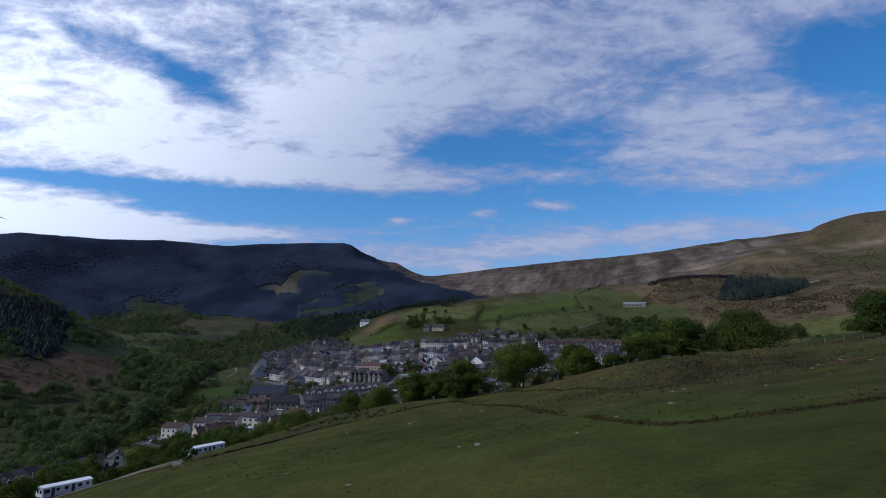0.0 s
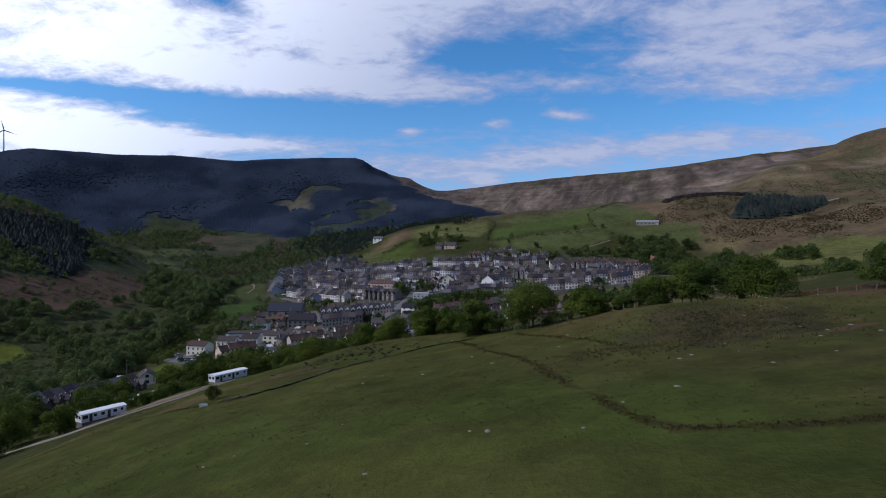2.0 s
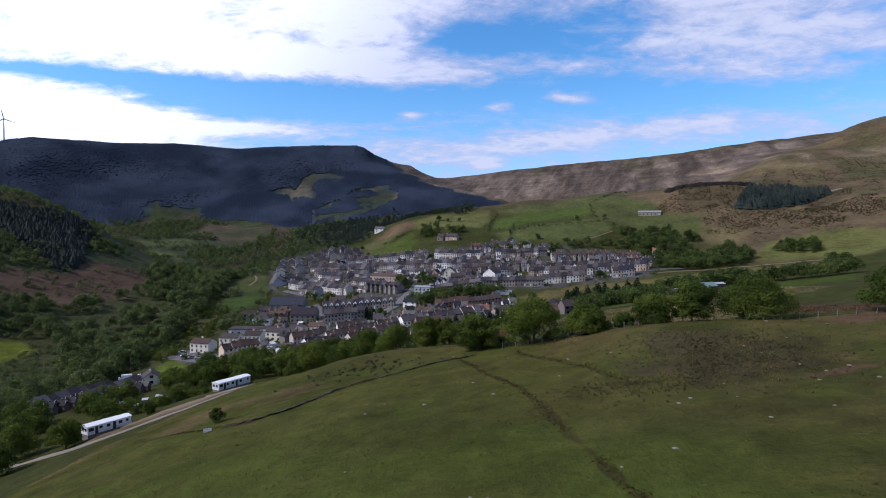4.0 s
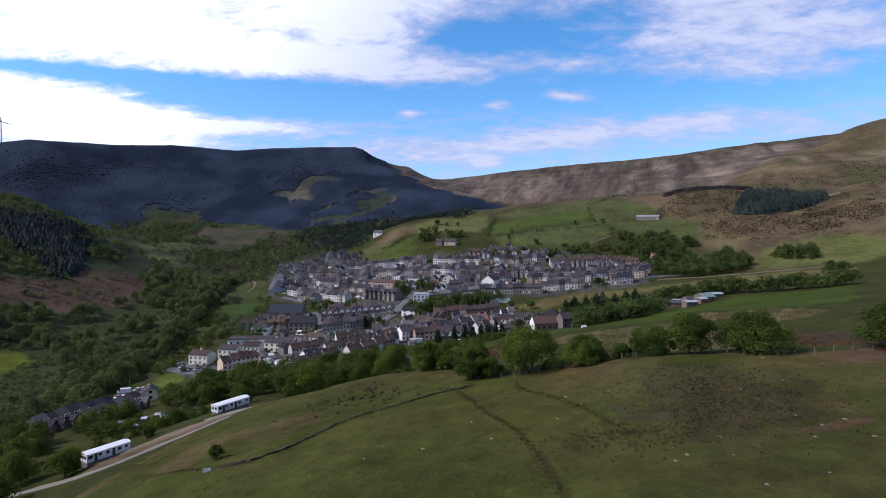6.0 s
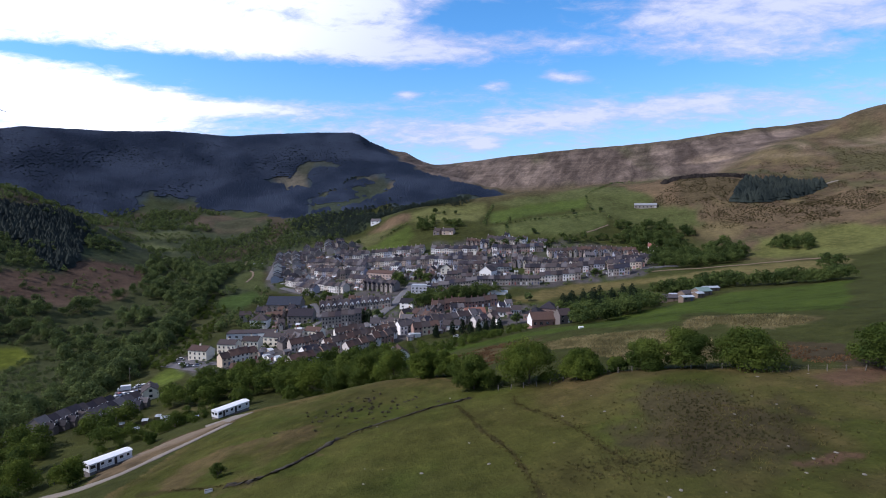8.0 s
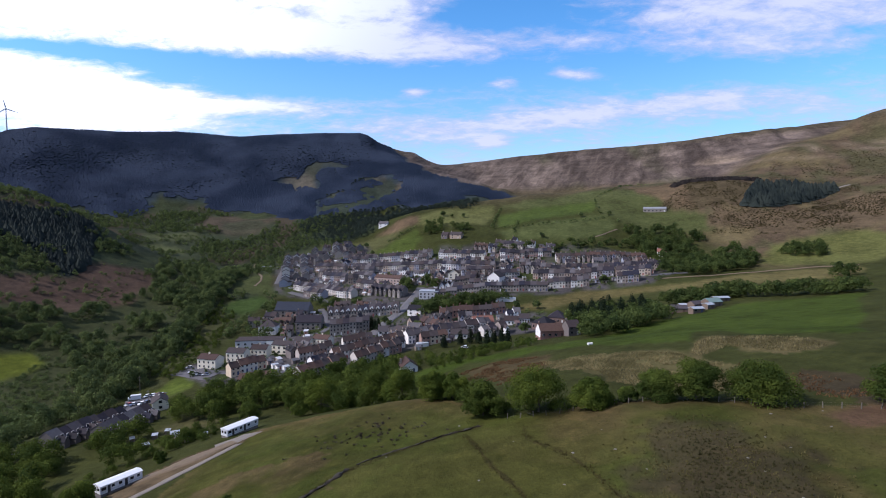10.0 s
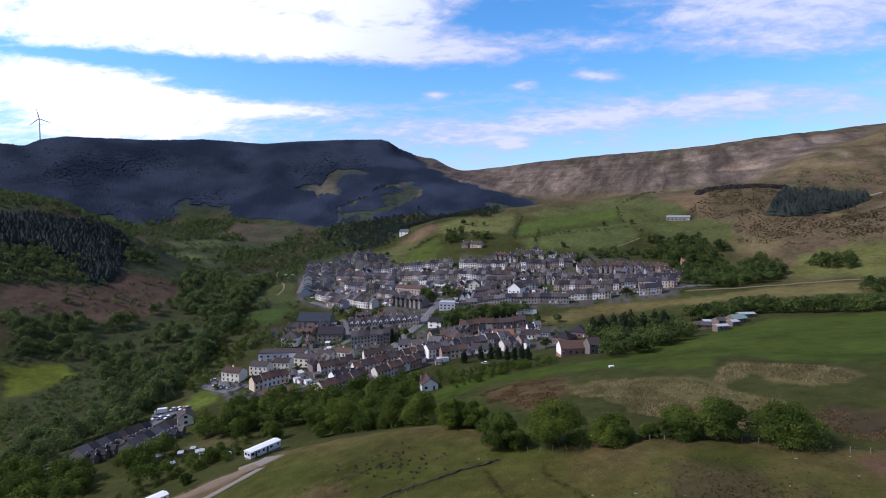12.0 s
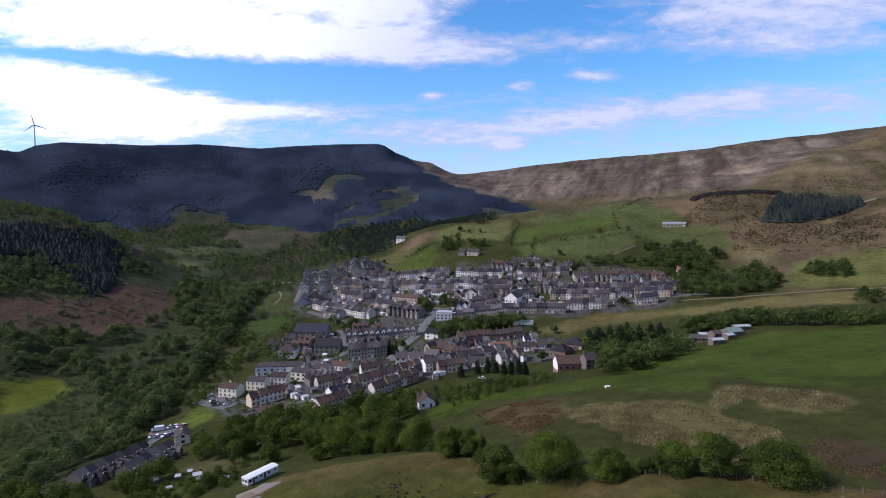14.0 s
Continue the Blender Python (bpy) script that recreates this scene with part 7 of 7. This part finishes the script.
tufts("bank_grass", line_spots([[(-56, 110), (-47, 105.8), (-41.7, 103.6), (-36.2, 103), (-30.3, 108), (-22, 120), (-5.6, 128.3), (7, 134)], [(3, 129), (7.8, 110), (12, 97), (13.4, 86), (14.8, 66)], [(16.7, 127.7), (16.4, 118.4), (23.4, 107.8), (28.6, 83)]], 0.5, 1300, 15), 0.2, 0.3, 6, M_RANK, "rank grass overgrowing the banks and ditches", 16)
tufts("ditch_heather", line_spots([DITCHES[0][6:9] + DITCHES[3][1:]], 0.42, 650, 17), 0.16, 0.26, 6, M_RANK, "dark heather and dead stems filling the ditch", 18)
tufts("molehill_tufts", patch_spots(-19, 141, 9, 6, 75, 7), 0.45, 0.6, 12, M_EARTH_DARK, "small dark molehills on the slope", 8)
tufts("reed_bed", joined(scatter(REEDS, 0.75, np.random.default_rng(9), 0.9, 0.12, 9), scatter(REEDS_UPPER, 0.85, np.random.default_rng(10), 0.85, 0.15, 9)), 0.6, 0.5, 6, M_REED, "bleached straw-coloured reeds and rough grass", 11)
tufts("bracken", joined(scatter(BRACKEN_NEAR, 0.75, np.random.default_rng(12), 0.9, 0.3, 6), scatter(BRACKEN_EAST, 0.9, np.random.default_rng(13), 0.8, 0.15, 7)), 0.5, 0.5, 6, M_BRACKEN, "dead rust-brown bracken", 14)


def fence(points, gap):
    root = new("fence")
    tagged(root, "weathered post and wire fence under the oaks", "fence")
    line = smooth_line(points, gap)
    post = None
    tops = []
    for n, (x, y) in enumerate(line):
        z = ground_z(x, y)
        if post is None:
            post = made("post", lambda bm: prism(bm, [(-0.08, -0.4), (0.08, -0.4), (0.08, 1.25), (0.0, 1.34), (-0.08, 1.25)], -0.08, 0.08), M_POST, root)
            post.location = (x, y, z)
        else:
            twin = again(post, (x, y, z), root)
            twin.rotation_euler = (random.uniform(-0.12, 0.12), random.uniform(-0.12, 0.12), random.uniform(0, 1))
        tops.append((x, y, z))
    for h in (0.45, 0.8, 1.15):
        bm = bmesh.new()
        bent_tube(bm, [Vector((x, y, z + h)) for x, y, z in tops], [0.006] * len(tops), 4)
        part("wire", bm, M_POST, root)


fence([(14, 136), (27.7, 132.3), (34.6, 130), (42.4, 128.6), (48.6, 127.5), (55, 124.6), (61.4, 120.5), (67.6, 116.6), (75.9, 112), (84, 108), (96, 104)], 3.0)


# ---- caravans ----
def caravan(a, b, label):
    """A static caravan between the ends of its near side."""
    long, wide, tall = math.hypot(b[0] - a[0], b[1] - a[1]), 3.4, 2.75
    turn = math.atan2(b[1] - a[1], b[0] - a[0])
    z = max(ground_z(*a), ground_z(*b), ground_z((a[0] + b[0]) / 2, (a[1] + b[1]) / 2)) - 0.3
    root = new("static_caravan")
    root.matrix_basis = Matrix.Translation((a[0], a[1], z)) @ Matrix.Rotation(turn, 4, "Z")
    tagged(root, label, "caravan", "static caravans by the track")

    def shell(bm):
        prism(bm, [(0, 0.5), (wide, 0.5), (wide, tall), (0, tall)], 0, long)
        bmesh.ops.bevel(bm, geom=[e for e in bm.edges], offset=0.08, segments=2, affect="EDGES")
    made("body", shell, M_CARAVAN, root)

    def lid(bm):
        prism(bm, [(-0.12, tall - 0.06), (wide + 0.12, tall - 0.06), (wide + 0.12, tall + 0.06), (wide / 2, tall + 0.42), (-0.12, tall + 0.06)], -0.15, long + 0.15)
    made("roof", lid, M_CARAVAN, root, "white shallow-pitched roof")
    made("skirt", lambda bm: box(bm, 0.15, long - 0.15, 0.15, wide - 0.15, -1.2, 0.55), M_WALL_STONE, root, "grey block skirt beneath the floor")
    made("trim_strip", lambda bm: box(bm, 0.05, long - 0.05, -0.02, 0.03, 1.05, 1.12), M_METAL, root)
    for x, w, h, z0 in ((0.9, 1.3, 0.9, 1.45), (3.4, 0.8, 0.7, 1.6), (5.4, 0.9, 0.8, 1.5), (8.6, 1.0, 0.8, 1.5), (long - 1.2, 0.7, 0.7, 1.6)):
        frame_part = made("window_frame", lambda bm: box(bm, x - w / 2 - 0.06, x + w / 2 + 0.06, -0.03, 0.05, z0 - 0.06, z0 + h + 0.06), M_FRAME, root)
        made("window_pane", lambda bm: box(bm, x - w / 2, x + w / 2, -0.05, 0.03, z0, z0 + h), M_GLASS, frame_part)
    for x in (2.3, 7.0):
        door = made("door", lambda bm: box(bm, x - 0.38, x + 0.38, -0.045, 0.05, 0.55, 2.5), M_DARK_DOOR, root, "dark glazed door")
        made("step", lambda bm: box(bm, x - 0.45, x + 0.45, -0.7, -0.05, -0.6, 0.3), M_TIMBER, door)
    for side, y0 in ((-0.03, 0.55), (-0.03, 2.0)):
        end = made("window_frame", lambda bm: box(bm, -0.03, 0.05, y0 - 0.05, y0 + 0.95, 1.4, 2.3), M_FRAME, root)
        made("window_pane", lambda bm: box(bm, -0.05, 0.03, y0, y0 + 0.9, 1.45, 2.25), M_GLASS, end)


caravan((-95.5, 146.0), (-89.5, 156.0), "long white static caravan beside the gravel track")
caravan((-73.6, 178.0), (-67.2, 189.0), "white static caravan with dark windows by the turning place")


# ---- cars ----
def car(m, label, group, van=False):
    root = new("campervan" if van else "car")
    root.matrix_basis = m
    tagged(root, label, "van" if van else "car", group)
    long, wide, roof = (6.2, 2.2, 2.7) if van else (4.2, 1.75, 1.45)

    def shell(bm):
        if van:
            prism(bm, [(-wide / 2, 0.4), (wide / 2, 0.4), (wide / 2, roof), (-wide / 2, roof)], -long / 2 + 1.3, long / 2)
            prism(bm, [(-wide / 2, 0.4), (wide / 2, 0.4), (wide / 2, 1.5), (-wide / 2, 1.5)], -long / 2, -long / 2 + 1.32)
        else:
            prism(bm, [(-long / 2, 0.28), (long / 2, 0.28), (long / 2, 0.82), (long / 2 - 0.5, 0.9), (long / 2 - 1.0, 0.92), (-long / 2 + 1.1, 0.88), (-long / 2 + 0.1, 0.72)], -wide / 2, wide / 2, "y")
        bmesh.ops.bevel(bm, geom=[e for e in bm.edges], offset=0.07, segments=2, affect="EDGES")
    body = made("body", shell, M_CARAVAN if van else M_CAR, root)
    if not van:
        def cabin(bm):
            prism(bm, [(-long / 2 + 1.05, 0.86), (long / 2 - 0.35, 0.9), (long / 2 - 0.85, roof - 0.04), (-long / 2 + 1.75, roof - 0.04)], -wide / 2 + 0.1, wide / 2 - 0.1, "y")
        made("window_pane", cabin, M_GLASS, body)
        made("roof", lambda bm: box(bm, -long / 2 + 1.7, long / 2 - 0.8, -wide / 2 + 0.12, wide / 2 - 0.12, roof - 0.06, roof), M_CAR, body)
    else:
        made("window_pane", lambda bm: prism(bm, [(-long / 2 + 0.5, 1.5), (-long / 2 + 1.35, 1.5), (-long / 2 + 1.35, 2.3)], -wide / 2 + 0.08, wide / 2 - 0.08, "y"), M_GLASS, body)
    for x in (-long / 2 + 0.8, long / 2 - 0.8):
        for s in (-1, 1):
            wheel = made("wheel", lambda bm: tube(bm, (x, s * (wide / 2 - 0.2), 0.32), (x, s * (wide / 2 + 0.01), 0.32), 0.32, 0.32, 12), M_TYRE, root)
            made("rim", lambda bm: tube(bm, (x, s * (wide / 2), 0.32), (x, s * (wide / 2 + 0.02), 0.32), 0.19, 0.19, 8), M_METAL, wheel)
    return root


def place_cars():
    first = None
    for spots, turn, group, label in ((CARS_PARK, 62, "cars in the car park", "small car parked in a row on tarmac"), (CARS_COURT, 20, "cars in the parking court", "car parked in the housing court"), (CARS_TOWN, -14, "cars along the streets", "car parked along a town street")):
        for n, (x, y) in enumerate(spots):
            m = pose(x, y, ground_z(x, y) + 0.4, 0, 0, turn + random.uniform(-6, 6))
            if first is None:
                first = car(m, label, group)
            else:
                tagged(copy_thing(first, m), label, "car", group)
    car(pose(-168, 287, ground_z(-168, 287) + 0.4, 0, 0, 25), "white campervan parked at the car park edge", "cars in the car park", True)


place_cars()


# ---- turbines, poles and odds and ends ----
def turbine(x, y, hub, blade, turn, start, label):
    z = ground_z(x, y)
    root = new("wind_turbine")
    root.matrix_basis = pose(x, y, z, 0, 0, turn)
    tagged(root, label, "wind turbine", "turbines on the ridges")
    made("tower", lambda bm: tube(bm, (0, 0, -3), (0, 0, hub), hub * 0.035, hub * 0.02, 12), M_TURBINE, root)
    made("nacelle", lambda bm: box(bm, -1.6, 1.6, -2.5, 4.5, hub - 1.2, hub + 1.6), M_TURBINE, root)
    nose = made("hub", lambda bm: tube(bm, (0, -2.5, hub), (0, -4.4, hub), 1.5, 0.6, 10), M_TURBINE, root)
    for k in range(3):
        a = radians(start + 120 * k)
        d, s = Vector((math.sin(a), 0, math.cos(a))), Vector((math.cos(a), 0, -math.sin(a)))

        def vane(bm):
            c = Vector((0, -3.4, hub))
            rows = []
            for u, w in ((0.02, 1.0), (0.2, 2.4), (0.6, 1.4), (1.0, 0.35)):
                p = c + d * blade * u
                rows.append([bm.verts.new(p + s * w * f + Vector((0, g * (1.1 - u), 0))) for f, g in ((-0.4, 0), (0, -0.35), (0.6, 0), (0, 0.35))])
            for one, two in zip(rows, rows[1:]):
                for i in range(4):
                    bm.faces.new((one[i], one[(i + 1) % 4], two[(i + 1) % 4], two[i]))
            bm.faces.new(rows[0])
            bm.faces.new(rows[-1])
        made("blade", vane, M_TURBINE, nose)


turbine(-875, 1090, 47, 22, 38, -12, "pale wind turbine standing on the wooded ridge")
turbine(440, 1640, 30, 15, -15, 30, "distant pale wind turbine behind the moor crest")
turbine(330, 1760, 30, 14, -15, 5, "distant wind turbine barely above the moor")


def pole(x, y, tall, label="grey timber telegraph pole"):
    root = new("telegraph_pole")
    root.matrix_basis = pose(x, y, ground_z(x, y), 0, 0, 40)
    tagged(root, label, "pole", "telegraph poles")
    made("shaft", lambda bm: tube(bm, (0, 0, -1), (0, 0, tall), 0.16, 0.11, 8), M_POST, root)
    made("crossarm", lambda bm: box(bm, -0.9, 0.9, -0.06, 0.06, tall - 0.7, tall - 0.55), M_POST, root)


for x, y in ((-173, 301), (-150, 268), (-120, 330), (-40, 410), (-22, 470), (60, 500), (150, 480)):
    pole(x, y, 9.0)


def trough(x, y):
    root = new("water_trough")
    root.matrix_basis = pose(x, y, ground_z(x, y), 0, 0, 25) @ Matrix.Diagonal((0.75, 0.75, 0.8, 1))
    tagged(root, "white tub used as a water trough in the field", "trough")

    def tub(bm):
        box(bm, -0.95, 0.95, -0.45, 0.45, 0, 0.7)
        top = max(bm.faces, key=lambda f: f.calc_center_median().z)
        inner = bmesh.ops.inset_region(bm, faces=[top], thickness=0.1)
        bmesh.ops.translate(bm, verts=top.verts, vec=(0, 0, -0.45))
    made("basin", tub, M_WALL_WHITE, root)
    made("water", lambda bm: box(bm, -0.84, 0.84, -0.34, 0.34, 0.3, 0.5), M_GLASS, root)


trough(-44.5, 102.7)


def bale(x, y):
    bm = bmesh.new()
    tube(bm, (-1.0, 0, 0.45), (1.0, 0, 0.45), 0.52, 0.52, 16)
    bmesh.ops.bevel(bm, geom=[e for e in bm.edges if len(e.link_faces) == 2 and e.calc_face_angle() > 1.0], offset=0.16, segments=3, affect="EDGES")
    ob = part("wrapped_bale", bm, M_WALL_WHITE)
    ob.matrix_basis = pose(x, y, ground_z(x, y), 0, 0, 15)
    tagged(ob, "white plastic-wrapped bale lying in the green field", "bale")


bale(56.8, 224.5)


def hut(name, x, y, w, d, h, turn, wall, roof, label, category):
    root = new(name)
    root.matrix_basis = pose(x, y, ground_z(x, y), 0, 0, turn)
    tagged(root, label, category)
    made("wall", lambda bm: box(bm, 0, w, 0, d, -1.0, h), wall, root)
    made("roof", lambda bm: prism(bm, [(-0.15, h - 0.02), (d + 0.15, h + 0.35), (d + 0.15, h + 0.45), (-0.15, h + 0.08)], -0.15, w + 0.15), roof, root)
    made("door", lambda bm: box(bm, w * 0.3, w * 0.3 + 0.8, -0.04, 0.04, 0, min(1.9, h - 0.1)), M_TIMBER, root)


for x, y, w, d, h, turn in ((-116, 209, 2.6, 2.2, 2.1, 20), (-107, 206, 4.2, 3.0, 2.3, 30), (-102, 200, 3.2, 2.2, 2.2, 50), (-113, 213, 2.4, 2.0, 2.0, 10), (-95, 193, 3.0, 2.0, 2.0, 45), (-112, 196, 2.8, 1.8, 1.5, 45), (-134, 213, 2.4, 2.4, 2.0, 60), (-124, 208, 2.2, 2.0, 1.8, 35), (-90, 196, 2.0, 1.6, 1.6, 20)):
    hut("garden_shed", x, y, w * 0.75, d * 0.8, h * 0.8, turn, M_TIMBER, M_SHEET, "small allotment shed with a pale sheet roof", "shed")
for x, y, w, d, h, turn in ((-52, 322, 6, 3, 2.4, 30), (-20, 336, 7, 3, 2.6, 25), (-104, 318, 4, 3, 2.3, 40), (-96, 314, 3.5, 3, 2.2, 40), (-112, 322, 3, 3, 2.2, 30), (20, 420, 10, 5, 3, 0), (-8, 428, 14, 4, 3, -3), (36, 440, 16, 4, 3, -4)):
    hut("garage", x, y, w, d, h, turn, M_WALL_WHITE, M_SHEET, "white garage with a flat pale roof", "garage")
THORN = [(-46.1, 110.9, 3.4, 3.6), (-98, 141, 8, 9), (-103, 150, 5, 6), (-118, 150, 10, 12), (-106, 128, 9, 11), (-80, 215, 8, 10), (-57, 205, 6, 8), (-92, 170, 4, 5)]
for n, (x, y, tall, wide) in enumerate(THORN):
    broadleaf("hawthorn", pose(x, y, ground_z(x, y) - 0.2), tall, wide, M_LEAF_BRIGHT if n in (1, 3) else M_LEAF, "thin wind-bent hawthorn in the open field" if n == 0 else "rounded hawthorn beside the track", 500 + n, 1000 if n == 0 else 6500, 0.15 if n == 0 else 0.20, 0.05, "trees by the track")
